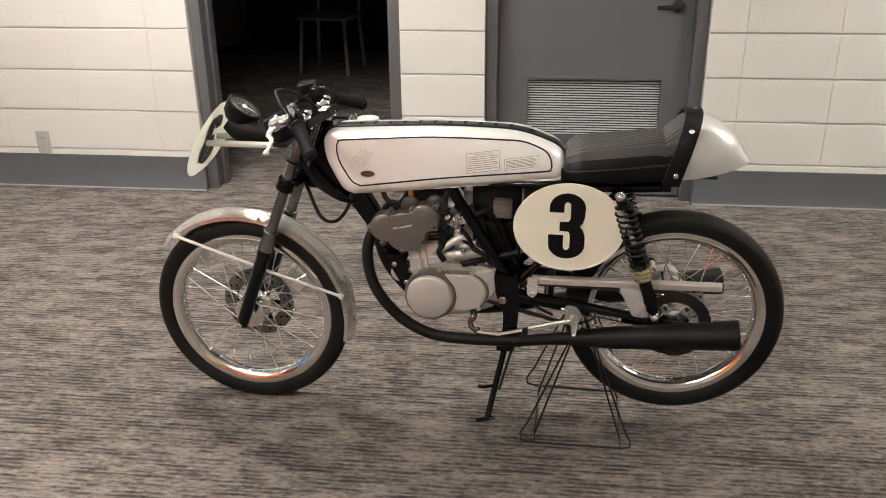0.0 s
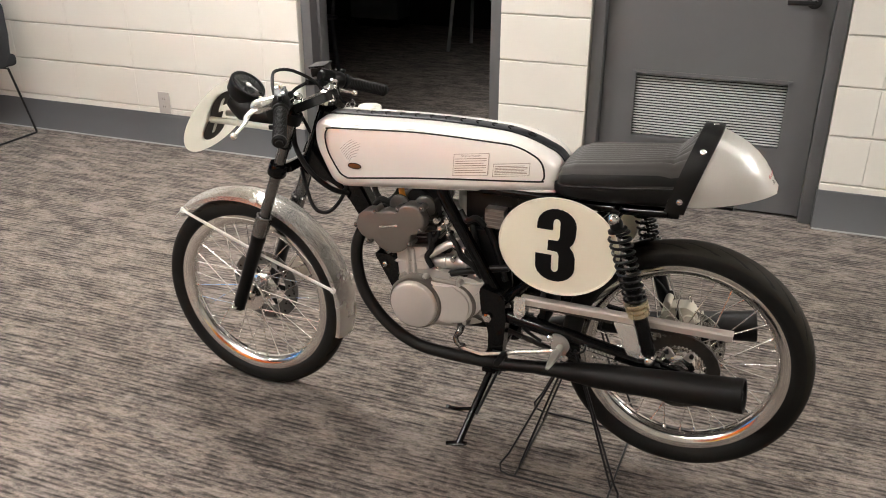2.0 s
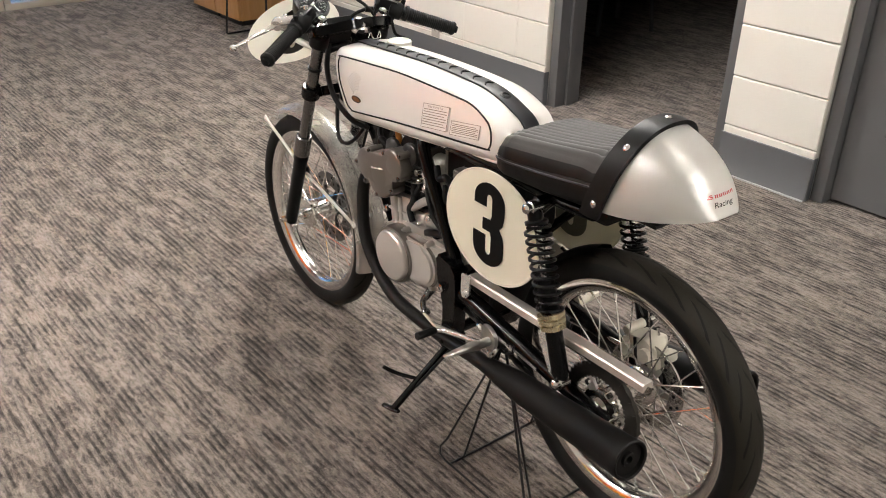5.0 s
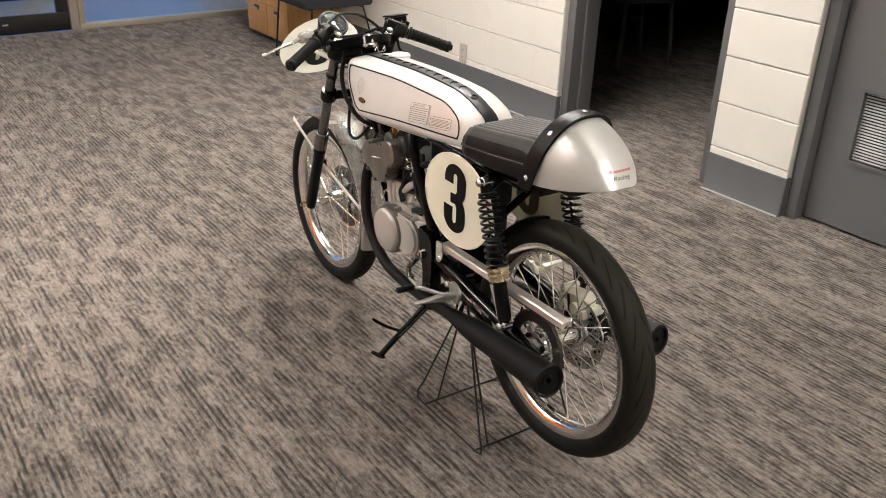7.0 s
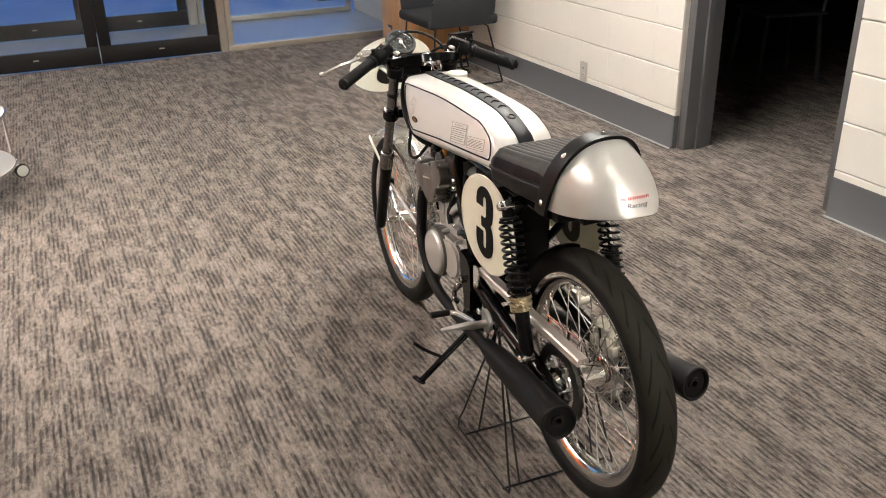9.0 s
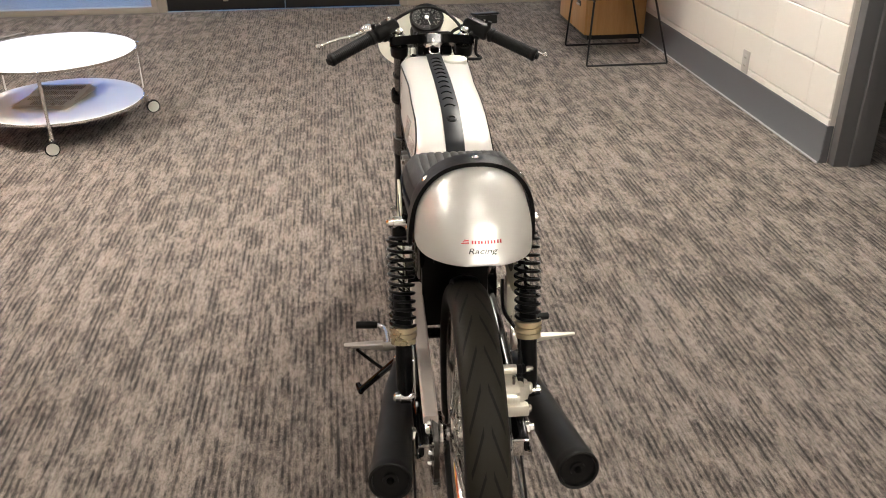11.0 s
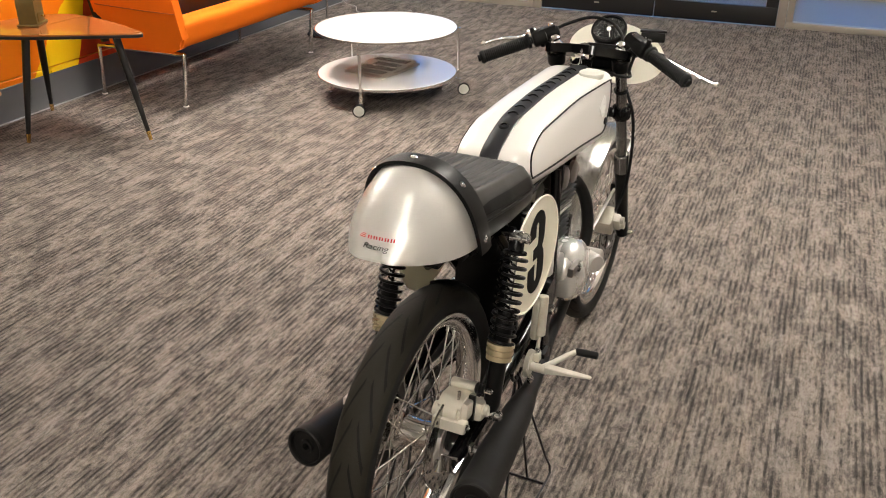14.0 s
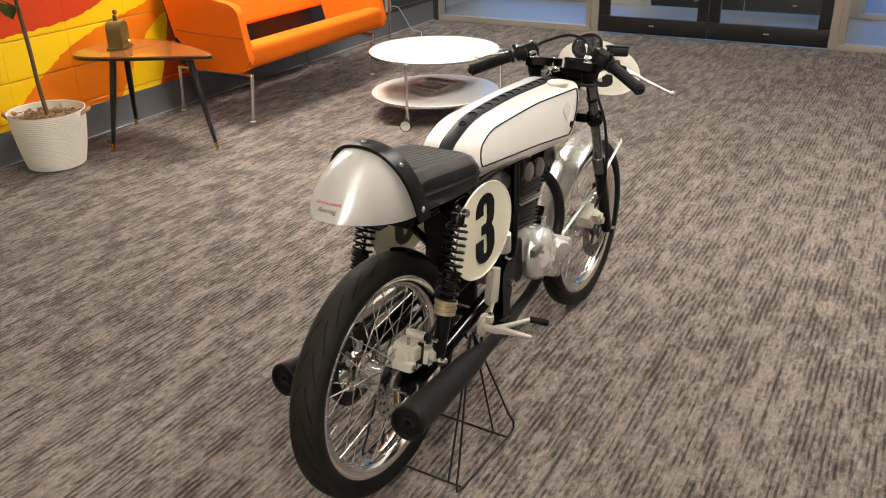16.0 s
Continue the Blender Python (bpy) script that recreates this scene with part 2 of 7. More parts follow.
WHITETOP = mat("white_lacquer_top", (0.80, 0.79, 0.77), 0.12, 0.0, var=0.03, relief=0.0, coat=0.3, rvar=0.05)
TEAK = wood_mat("teak_top", (0.22, 0.070, 0.018), (0.36, 0.13, 0.036), 0.22, (2, 16, 16), 0.5)
BLACKWOOD = mat("black_lacquered_wood", (0.012, 0.011, 0.010), 0.35, var=0.2)
BRASS = mat("brass_ferrule", (0.75, 0.50, 0.16), 0.25, 1.0, var=0.1)
OLIVE = mat("olive_painted_tin", (0.16, 0.115, 0.035), 0.45, 0.3, var=0.25, big=20)
PAPER = mat("newsprint", (0.90, 0.87, 0.81), 0.8, var=0.10, big=38, fine=120)
PAPER2 = mat("magazine_cover", (0.70, 0.62, 0.55), 0.45, var=0.3, big=18, fine=60)
ROPE = None
OAK = wood_mat("oak_veneer", (0.50, 0.26, 0.09), (0.62, 0.36, 0.15), 0.45, (9, 9, 0.8))
CHARCOAL = mat("charcoal_felt", (0.028, 0.029, 0.032), 0.92, var=0.2, big=7, fine=400, relief=0.3, spec=0.2)
BLACKSTEEL = mat("black_powder_coat", (0.010, 0.010, 0.011), 0.38, 0.2, var=0.2)
PLASTICW = mat("beige_plastic", (0.42, 0.39, 0.36), 0.45)
SOILM = mat("dry_bark_mulch", (0.20, 0.12, 0.055), 0.9, var=0.5, big=40, fine=140, relief=0.8)
BARK = mat("stem_bark", (0.13, 0.075, 0.045), 0.85, var=0.3, big=25, fine=200, relief=0.6)
LEAFM = mat("leaf_green", (0.05, 0.10, 0.025), 0.5, var=0.35, big=9)
LEATHERTAB = mat("tan_leather_tab", (0.42, 0.20, 0.08), 0.6, var=0.25, big=30)


def rope_mat():
    m, nt, b = base_mat("white_cotton_rope")
    pos = node(nt, "ShaderNodeTexCoord").outputs["Object"]
    n1, n2 = noise_node(nt, pos, 9.0), noise_node(nt, pos, 260.0)
    c = mix_rgb(nt, n1, (0.76, 0.71, 0.63), (0.85, 0.81, 0.74))
    nt.links.new(c, b.inputs["Base Color"])
    b.inputs["Roughness"].default_value = 0.9
    bump(nt, b, n2, 0.4, 0.002)
    return m


ROPE = rope_mat()
# motorcycle surfaces
TYRE = tyre_mat()
TANKPAINT = mat("silver_tank_paint", (0.86, 0.83, 0.79), 0.30, 0.20, var=0.03, fine=900, relief=0.0, coat=0.6, rvar=0.04)
FENDERALU = mat("brushed_aluminium", (0.88, 0.86, 0.82), 0.24, 0.75, var=0.08, relief=0.03)
RIMALU = mat("polished_rim_aluminium", (0.80, 0.785, 0.76), 0.15, 1.0, var=0.05, relief=0.0, rvar=0.04)
CASTALU = mat("cast_engine_aluminium", (0.50, 0.48, 0.45), 0.42, 0.8, var=0.15, big=18, fine=420, relief=0.2)
COVERALU = mat("satin_engine_cover", (0.60, 0.57, 0.54), 0.36, 0.55, var=0.06, relief=0.05)
POLISHED = mat("polished_engine_cover", (0.86, 0.85, 0.83), 0.26, 0.70, var=0.06, relief=0.0, rvar=0.05)
HEADM = mat("dark_cast_head", (0.045, 0.043, 0.040), 0.45, 0.5, var=0.2, big=25, fine=350, relief=0.2)
CAMCOVER = mat("grey_cam_cover", (0.20, 0.182, 0.165), 0.34, 0.7, var=0.10, relief=0.1)
FRAMEBLK = mat("gloss_black_frame_paint", (0.0025, 0.0025, 0.0027), 0.15, 0.0, var=0.1, relief=0.0, coat=0.0, rvar=0.05, spec=0.24)
SATINBLK = mat("satin_black_paint", (0.003, 0.003, 0.0031), 0.40, 0.0, var=0.2, relief=0.05, spec=0.22)
EXHAUST = mat("matt_black_exhaust", (0.0052, 0.0047, 0.0043), 0.55, 0.0, var=0.2, relief=0.1, spec=0.22)
FORKTUBE = mat("dark_chrome_stanchion", (0.22, 0.215, 0.21), 0.22, 0.9, var=0.1, relief=0.0)
GRIPRUB = mat("grip_rubber", (0.006, 0.006, 0.006), 0.6, var=0.2, fine=300, relief=0.4, spec=0.22)
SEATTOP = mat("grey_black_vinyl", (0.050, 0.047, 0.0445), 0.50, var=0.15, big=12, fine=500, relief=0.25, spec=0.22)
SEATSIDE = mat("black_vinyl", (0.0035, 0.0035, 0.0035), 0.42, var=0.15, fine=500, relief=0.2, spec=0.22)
COWLSILVER = mat("silver_cowl_paint", (0.95, 0.935, 0.90), 0.36, 0.42, var=0.03, fine=900, relief=0.0, coat=0.12, rvar=0.04)


def thin_plastic(name, col):
    """Thin cream plastic that lets light through."""
    m, nt, b = base_mat(name)
    b.inputs["Base Color"].default_value = (*col, 1)
    b.inputs["Roughness"].default_value = 0.35
    tr = node(nt, "ShaderNodeBsdfTranslucent")
    tr.inputs[0].default_value = (0.85, 0.82, 0.72, 1)
    mx = node(nt, "ShaderNodeMixShader")
    mx.inputs[0].default_value = 0.25
    nt.links.new(b.outputs[0], mx.inputs[1])
    nt.links.new(tr.outputs[0], mx.inputs[2])
    nt.links.new(mx.outputs[0], nt.nodes["Material Output"].inputs[0])
    return m


THINCREAM = thin_plastic("thin_cream_plastic", (0.92, 0.91, 0.84))
PLATECREAM = thin_plastic("cream_plastic_plate", (0.95, 0.90, 0.74))
CREAMEDGE = mat("cream_plastic_edge", (0.86, 0.81, 0.68), 0.35, var=0.04, relief=0.0)
PLATEFAINT = mat("number_faint_through_plastic", (0.17, 0.16, 0.12), 0.5, var=0.1, relief=0.0)
SPOKEM = mat("stainless_spoke", (0.84, 0.83, 0.81), 0.20, 0.95, var=0.05, relief=0.0, rvar=0.04)
COLLARGOLD = mat("champagne_gold_alloy", (0.56, 0.47, 0.31), 0.28, 0.8, var=0.08, relief=0.0)
GUARDALU = mat("satin_guard_aluminium", (0.56, 0.50, 0.455), 0.42, 0.6, var=0.10, relief=0.05)
DARKDISC = mat("dark_brake_disc_steel", (0.16, 0.155, 0.15), 0.30, 0.9, var=0.2, big=30)
PLATEBACK = mat("dark_number_seen_through", (0.035, 0.033, 0.028), 0.5, var=0.1, relief=0.0)
INK = mat("black_ink", (0.004, 0.004, 0.004), 0.6, var=0.1, relief=0.0, spec=0.12)
LINEBLK = mat("black_pinstripe", (0.006, 0.006, 0.006), 0.5, relief=0.0, spec=0.2)
LABELGREY = mat("printed_label_grey", (0.50, 0.46, 0.42), 0.4, relief=0.0, var=0.05)
BARGREY = mat("label_print", (0.24, 0.19, 0.15), 0.5, relief=0.0)
WINGM = mat("wing_decal_line", (0.30, 0.27, 0.25), 0.35, 0.3, relief=0.0)
WINGR = mat("wing_decal_silver", (0.88, 0.87, 0.84), 0.3, 0.0, relief=0.0)
GOLD = mat("bronze_badge", (0.26, 0.11, 0.04), 0.35, 0.8, var=0.2, big=60)
REDINK = mat("red_lettering", (0.65, 0.035, 0.05), 0.4, relief=0.0)
CALIPER = mat("champagne_caliper", (0.58, 0.545, 0.465), 0.34, 0.4, var=0.08)
DISCM = mat("brake_disc_steel", (0.50, 0.49, 0.47), 0.20, 1.0, var=0.15, big=30)
SPRINGBLK = mat("black_spring_coat", (0.0035, 0.0035, 0.0037), 0.28, var=0.1, relief=0.0, spec=0.20)
CHAINM = mat("oiled_chain", (0.06, 0.055, 0.05), 0.4, 0.8, var=0.3, big=40)
CAPM = mat("cream_filler_cap", (0.60, 0.60, 0.54), 0.35, 0.2, var=0.05)
RUBBERSTRIP = mat("black_rubber_strap", (0.009, 0.010, 0.013), 0.45, var=0.15, relief=0.0, spec=0.3)
COILM = mat("orange_fuel_hose", (0.45, 0.17, 0.02), 0.4, var=0.2)
DIALM = mat("black_dial", (0.008, 0.008, 0.008), 0.3, relief=0.0)
DIALWHITE = mat("dial_white_print", (0.75, 0.74, 0.70), 0.5, relief=0.0)
DIALGREY = mat("dial_grey_print", (0.20, 0.195, 0.185), 0.5, relief=0.0)
LENS = glass_mat("gauge_lens", (1, 1, 1))
LENS.node_tree.nodes["Principled BSDF"].inputs["IOR"].default_value = 1.12


# ---- mesh helpers ----
def finish(bm, name, material, sharp=38):
    me = bpy.data.meshes.new(name)
    bmesh.ops.recalc_face_normals(bm, faces=bm.faces)
    bm.to_mesh(me)
    bm.free()
    me.polygons.foreach_set("use_smooth", [True] * len(me.polygons))
    me.set_sharp_from_angle(angle=radians(sharp))
    me.materials.append(material)
    return me


def part(name, bm, material, parent=None, label="", m=None, sharp=38):
    me = bm if isinstance(bm, bpy.types.Mesh) else finish(bm, name, material, sharp)
    ob = new(name, me)
    if parent is not None:
        ob.parent = parent
    if m is not None:
        ob.matrix_local = m
    if label:
        tagged(ob, label)
    return ob


def thing(name, label, category, m=None, group="", kind=""):
    ob = new(name)
    ob.empty_display_size = 0.1
    if m is not None:
        ob.matrix_world = m
    return tagged(ob, label, category, group, kind)


def box(bm, x0, x1, y0, y1, z0, z1, bevel=0.0, m=None, seg=2):
    r = bmesh.ops.create_cube(bm, size=1.0)
    vs = r["verts"]
    for v in vs:
        v.co = Vector(((x0 + x1) / 2 + v.co.x * (x1 - x0), (y0 + y1) / 2 + v.co.y * (y1 - y0), (z0 + z1) / 2 + v.co.z * (z1 - z0)))
    if bevel:
        es = list({e for v in vs for e in v.link_edges})
        out = bmesh.ops.bevel(bm, geom=es, offset=bevel, segments=seg, affect='EDGES', profile=0.6)
        vs = list({v for f in out["faces"] for v in f.verts} | {v for v in vs if v.is_valid})
    if m is not None:
        bmesh.ops.transform(bm, matrix=m, verts=vs)
    return bm


def boxed(*a, **k):
    return box(bmesh.new(), *a, **k)


def spline(pts, n=6):
    """A smooth line through points (Catmull-Rom)."""
    p = [Vector(q) for q in pts]
    if len(p) < 3:
        return p
    out = []
    for i in range(len(p) - 1):
        a, b, c, d = p[max(i - 1, 0)], p[i], p[i + 1], p[min(i + 2, len(p) - 1)]
        for k in range(n):
            t = k / n
            out.append(0.5 * (2 * b + (c - a) * t + (2 * a - 5 * b + 4 * c - d) * t * t + (3 * b - a - 3 * c + d) * t ** 3))
    out.append(p[-1])
    return out


def tube(bm, pts, r, seg=10, smooth=6, closed=False, flat=1.0, up=None):
    """A round bar along a line; r: one radius or one for each point."""
    ctrl = len(pts)
    line = spline(list(pts) + [pts[0]] if closed else pts, smooth) if smooth and ctrl > 2 else [Vector(q) for q in pts]
    if closed:
        line = line[:-1]
    n = len(line)
    if isinstance(r, (list, tuple)):
        rad = [r[min(int(i * (ctrl - 1) / max(n - 1, 1)), ctrl - 1)] + (r[min(int(i * (ctrl - 1) / max(n - 1, 1)) + 1, ctrl - 1)] - r[min(int(i * (ctrl - 1) / max(n - 1, 1)), ctrl - 1)]) * ((i * (ctrl - 1) / max(n - 1, 1)) % 1) for i in range(n)]
    else:
        rad = [r] * n
    side, rings = None, []
    for i in range(n):
        a, b = line[i - 1] if (i or closed) else line[0], line[(i + 1) % n] if (closed or i < n - 1) else line[-1]
        d = (b - a).normalized()
        if side is None:
            ref = Vector(up) if up else (Vector((0, 0, 1)) if abs(d.z) < 0.9 else Vector((0, 1, 0)))
            side = d.cross(ref).normalized()
        else:
            side = (side - d * side.dot(d)).normalized()
        nrm = side.cross(d)
        rings.append([bm.verts.new(line[i] + rad[i] * (math.cos(2 * math.pi * k / seg) * side + flat * math.sin(2 * math.pi * k / seg) * nrm)) for k in range(seg)])
    for i in range(n if closed else n - 1):
        a, b = rings[i], rings[(i + 1) % n]
        for k in range(seg):
            bm.faces.new((a[k], a[(k + 1) % seg], b[(k + 1) % seg], b[k]))
    if not closed:
        bm.faces.new(rings[0])
        bm.faces.new(rings[-1])
    return bm


def tubed(*a, **k):
    return tube(bmesh.new(), *a, **k)


def lathe(bm, profile, m=None, seg=32, closed=False):
    """Turns a profile of (radius, along) about the y axis."""
    rings, made = [], []
    for r, h in profile:
        if r < 1e-6:
            ring = [bm.verts.new((0, h, 0))]
        else:
            ring = [bm.verts.new((r * math.cos(2 * math.pi * k / seg), h, r * math.sin(2 * math.pi * k / seg))) for k in range(seg)]
        rings.append(ring)
        made += ring
    pairs = list(zip(rings, rings[1:])) + ([(rings[-1], rings[0])] if closed else [])
    for a, b in pairs:
        for k in range(seg):
            q = [a[k % len(a)], a[(k + 1) % len(a)], b[(k + 1) % len(b)], b[k % len(b)]]
            q = list(dict.fromkeys(q))
            if len(q) > 2:
                bm.faces.new(q)
    if not closed:
        for ring in (rings[0], rings[-1]):
            if len(ring) > 2:
                bm.faces.new(ring)
    if m is not None:
        bmesh.ops.transform(bm, matrix=m, verts=made)
    return bm


def lathed(*a, **k):
    return lathe(bmesh.new(), *a, **k)


def along(a, b):
    """A pose at a whose y axis points to b, and the distance."""
    a, b = Vector(a), Vector(b)
    return Matrix.Translation(a) @ (b - a).to_track_quat('Y', 'Z').to_matrix().to_4x4(), (b - a).length


def rod(bm, a, b, r, seg=12, bevel=0.0, r2=None):
    m, d = along(a, b)
    r2 = r if r2 is None else r2
    pr = [(r, 0), (r2, d)] if not bevel else [(r - bevel, 0), (r, bevel), (r2, d - bevel), (r2 - bevel, d)]
    return lathe(bm, pr, m, seg)


def rodded(*a, **k):
    return rod(bmesh.new(), *a, **k)


def prism(bm, outline, y0, y1, bevel=0.0, m=None):
    """An outline in (x, z) made solid between y0 and y1."""
    a = [bm.verts.new((x, y0, z)) for x, z in outline]
    b = [bm.verts.new((x, y1, z)) for x, z in outline]
    n = len(outline)
    fa, fb = bm.faces.new(a), bm.faces.new(b[::-1])
    for k in range(n):
        bm.faces.new((a[k], b[k], b[(k + 1) % n], a[(k + 1) % n]))
    vs = a + b
    if bevel:
        out = bmesh.ops.bevel(bm, geom=[e for f in (fa, fb) for e in f.edges], offset=bevel, segments=2, affect='EDGES')
        vs = list({v for v in vs if v.is_valid} | {v for f in out["faces"] for v in f.verts})
    if m is not None:
        bmesh.ops.transform(bm, matrix=m, verts=vs)
    return bm


def prismed(*a, **k):
    return prism(bmesh.new(), *a, **k)


def ellipse(cx, cz, a, b, n=40):
    return [(cx + a * math.cos(2 * math.pi * k / n), cz + b * math.sin(2 * math.pi * k / n)) for k in range(n)]


def round_outline(pts, r=0.01, n=5):
    """A polygon with rounded corners; pts of (x, z) or (x, z, radius)."""
    out, c = [], len(pts)
    for i in range(c):
        p = Vector(pts[i][:2])
        a, b = Vector(pts[i - 1][:2]), Vector(pts[(i + 1) % c][:2])
        rr = pts[i][2] if len(pts[i]) > 2 else r
        u, v = (a - p), (b - p)
        d = min(rr, u.length * 0.48, v.length * 0.48)
        p0, p1 = p + u.normalized() * d, p + v.normalized() * d
        for k in range(n + 1):
            t = k / n
            q = p0 * (1 - t) ** 2 + p * 2 * t * (1 - t) + p1 * t * t
            out.append((q.x, q.y))
    return out


def text_mesh(body, material, height, width, bold=0.0, depth=0.0006):
    """Built-in font lettering, centred, in the x-z plane, facing -y."""
    cu = bpy.data.curves.new("lettering", 'FONT')
    cu.body, cu.extrude, cu.offset = body, depth, bold
    ob = bpy.data.objects.new("lettering", cu)
    scene.collection.objects.link(ob)
    bpy.context.view_layer.update()
    me = bpy.data.meshes.new_from_object(ob.evaluated_get(bpy.context.evaluated_depsgraph_get()))
    bpy.data.objects.remove(ob)
    co = np.array([v.co[:] for v in me.vertices])
    lo, hi = co.min(0), co.max(0)
    for v in me.vertices:
        x = (v.co.x - (lo[0] + hi[0]) / 2) / (hi[0] - lo[0]) * width
        z = (v.co.y - (lo[1] + hi[1]) / 2) / (hi[1] - lo[1]) * height
        v.co = (x, -v.co.z, z)
    me.materials.clear()
    me.materials.append(material)
    return me


def three_mesh(material, height, width, depth=0.0008):
    """A heavy condensed figure three with flat-cut ends, centred, in the x-z plane."""
    def arc(cx, cz, rx, rz, a0, a1, n=12):
        return [(cx + rx * math.cos(radians(a0 + (a1 - a0) * k / n)), cz + rz * math.sin(radians(a0 + (a1 - a0) * k / n))) for k in range(n + 1)]
    o = [(-44, 34)] + arc(0, 46, 44, 36, 180, 0) + [(43, 24), (39, 10), (31, 1), (40, -10), (44.5, -24)] + arc(0, -46, 45, 36, 0, -180)
    o += [(-45, -22), (-8, -22)] + arc(0, -51, 8, 9, 180, 360, 8) + [(8, -22), (4, -13), (-18, -12), (-18, 11), (4, 12), (8, 20)] + arc(0, 51, 8, 9, 0, 180, 8) + [(-8, 34)]
    return finish(prismed([(x / 90 * width, z / 164 * height) for x, z in o], -depth, 0.0), "number", material)


# ---- the room ----
NY, SY, WX, EX, CZ = 4.22, -0.83, -5.20, 3.9, 2.75
BH, BW = 0.2032, 0.4064


def slab(name, label, category, material, *dims, kind="structure", bevel=0.0):
    ob = part(name, boxed(*dims, bevel=bevel), material)
    return tagged(ob, label, category, kind=kind)


floor = slab("floor", "charcoal and grey streaked loop-pile carpet floor", "floor", CARPET, WX, EX + 0.1, SY - 0.1, 8.4, -0.1, 0.0)
ceiling = slab("ceiling", "off-white suspended ceiling above the lounge", "ceiling", CEILING, WX - 0.1, EX + 0.1, SY - 0.2, NY + 0.2, CZ, CZ + 0.1)
wall_east = slab("wall_east", "plain cream painted wall closing the lounge", "wall", PLAINWALL, EX, EX + 0.15, SY - 0.2, NY + 0.2, 0, CZ)

block_meshes = {}


def block_mesh(w, material, h=BH):
    key = (round(w, 3), material.name, round(h, 3))
    if key not in block_meshes:
        bm = bmesh.new()
        e = 0.0035
        xs, zs = (-w / 2 + 0.0002, -w / 2 + 0.0009, w / 2 - 0.0009, w / 2 - 0.0002), (0.0028, 0.0060, h - 0.0060, h - 0.0028)
        back = [bm.verts.new((x, 0.012, z)) for x, z in ((xs[0], zs[0]), (xs[3], zs[0]), (xs[3], zs[3]), (xs[0], zs[3]))]
        mid = [bm.verts.new((x, 0.004, z)) for x, z in ((xs[0], zs[0]), (xs[3], zs[0]), (xs[3], zs[3]), (xs[0], zs[3]))]
        front = [bm.verts.new((x, 0.0, z)) for x, z in ((xs[1], zs[1]), (xs[2], zs[1]), (xs[2], zs[2]), (xs[1], zs[2]))]
        bm.faces.new(front)
        for a, b in ((front, mid), (mid, back)):
            for k in range(4):
                bm.faces.new((a[k], a[(k + 1) % 4], b[(k + 1) % 4], b[k]))
        block_meshes[key] = finish(bm, "block", material, 12)
    return block_meshes[key]


def block_wall(parent, edges, y, face, material, rows, top):
    """Courses of stack-bonded blocks between vertical joints; face: 1 looks to -y, -1 to +y."""
    turn = pose(0, 0, 0) if face > 0 else pose(0, 0, 0, 0, 0, 180)
    for a, b in edges:
        for k in range(rows):
            part("block", block_mesh(b - a, material), material, parent, m=pose((a + b) / 2, y, k * BH) @ turn)
        part("block", block_mesh(b - a, material, top - rows * BH), material, parent, m=pose((a + b) / 2, y, rows * BH) @ turn)


def columns(x0, x1, joint):
    js = sorted({x0, x1, *(joint + BW * k for k in range(-30, 31) if x0 + 0.02 < joint + BW * k < x1 - 0.02)})
    return list(zip(js, js[1:]))


# north wall: two solid pieces, a pier and the piece over the openings
OPEN_L, PIER_L, PIER_R, DOOR_R = -1.505, -0.476, -0.075, 0.938
wall_north = slab("wall_north", "cream painted concrete block wall, stack bonded", "wall", MORTAR, WX, OPEN_L, NY + 0.010, NY + 0.2, 0, CZ)
wall_north_2 = slab("wall_north_2", "narrow cream painted block pier between two doorways", "wall", MORTAR, PIER_L, PIER_R, NY + 0.010, NY + 0.2, 0, CZ)
wall_north_3 = slab("wall_north_3", "cream painted concrete block wall beside the louvred door", "wall", MORTAR, DOOR_R, EX, NY + 0.010, NY + 0.2, 0, CZ)
lintel = slab("wall_lintel", "cream painted wall above the doorways", "wall", PLAINWALL, OPEN_L, DOOR_R, NY, NY + 0.2, 2.13, CZ)

# grey cove base along the walls
def cove(name, x0, x1, y, face):
    """Rubber base: a thin strip with a small foot, and the pale sealant line at the carpet."""
    s = face
    prof = [(0.0, 0.0), (-0.014, 0.0), (-0.012, 0.004), (-0.005, 0.016), (-0.0035, 0.17), (-0.001, 0.173), (0.0, 0.173)]
    bm = bmesh.new()
    a = [bm.verts.new((x0, y + s * d, z)) for d, z in prof]
    b = [bm.verts.new((x1, y + s * d, z)) for d, z in prof]
    n = len(prof)
    for k in range(n):
        bm.faces.new((a[k], b[k], b[(k + 1) % n], a[(k + 1) % n]))
    bm.faces.new(a), bm.faces.new(b[::-1])
    ob = tagged(part(name, bm, COVE), "grey rubber cove base along the wall foot", "baseboard", kind="structure")
    part("sealant_line", boxed(x0, x1, min(y - s * 0.012, y - s * 0.020), max(y - s * 0.012, y - s * 0.020), 0.0, 0.005), COVEEDGE, ob, "pale line of sealant along the carpet")
    return ob


cove("baseboard", WX, OPEN_L, NY - 0.001, 1)
cove("baseboard", PIER_L, PIER_R, NY - 0.001, 1)
cove("baseboard", DOOR_R, EX, NY - 0.001, 1)
for x0, x1 in ((OPEN_L - 0.001, OPEN_L + 0.004), (PIER_L - 0.004, PIER_L + 0.001), (DOOR_R - 0.004, DOOR_R + 0.001), (PIER_R - 0.001, PIER_R + 0.004)):
    slab("baseboard", "grey rubber cove base turned round the wall corner", "baseboard", COVE, x0, x1, NY - 0.003, NY + 0.028, 0, 0.172)


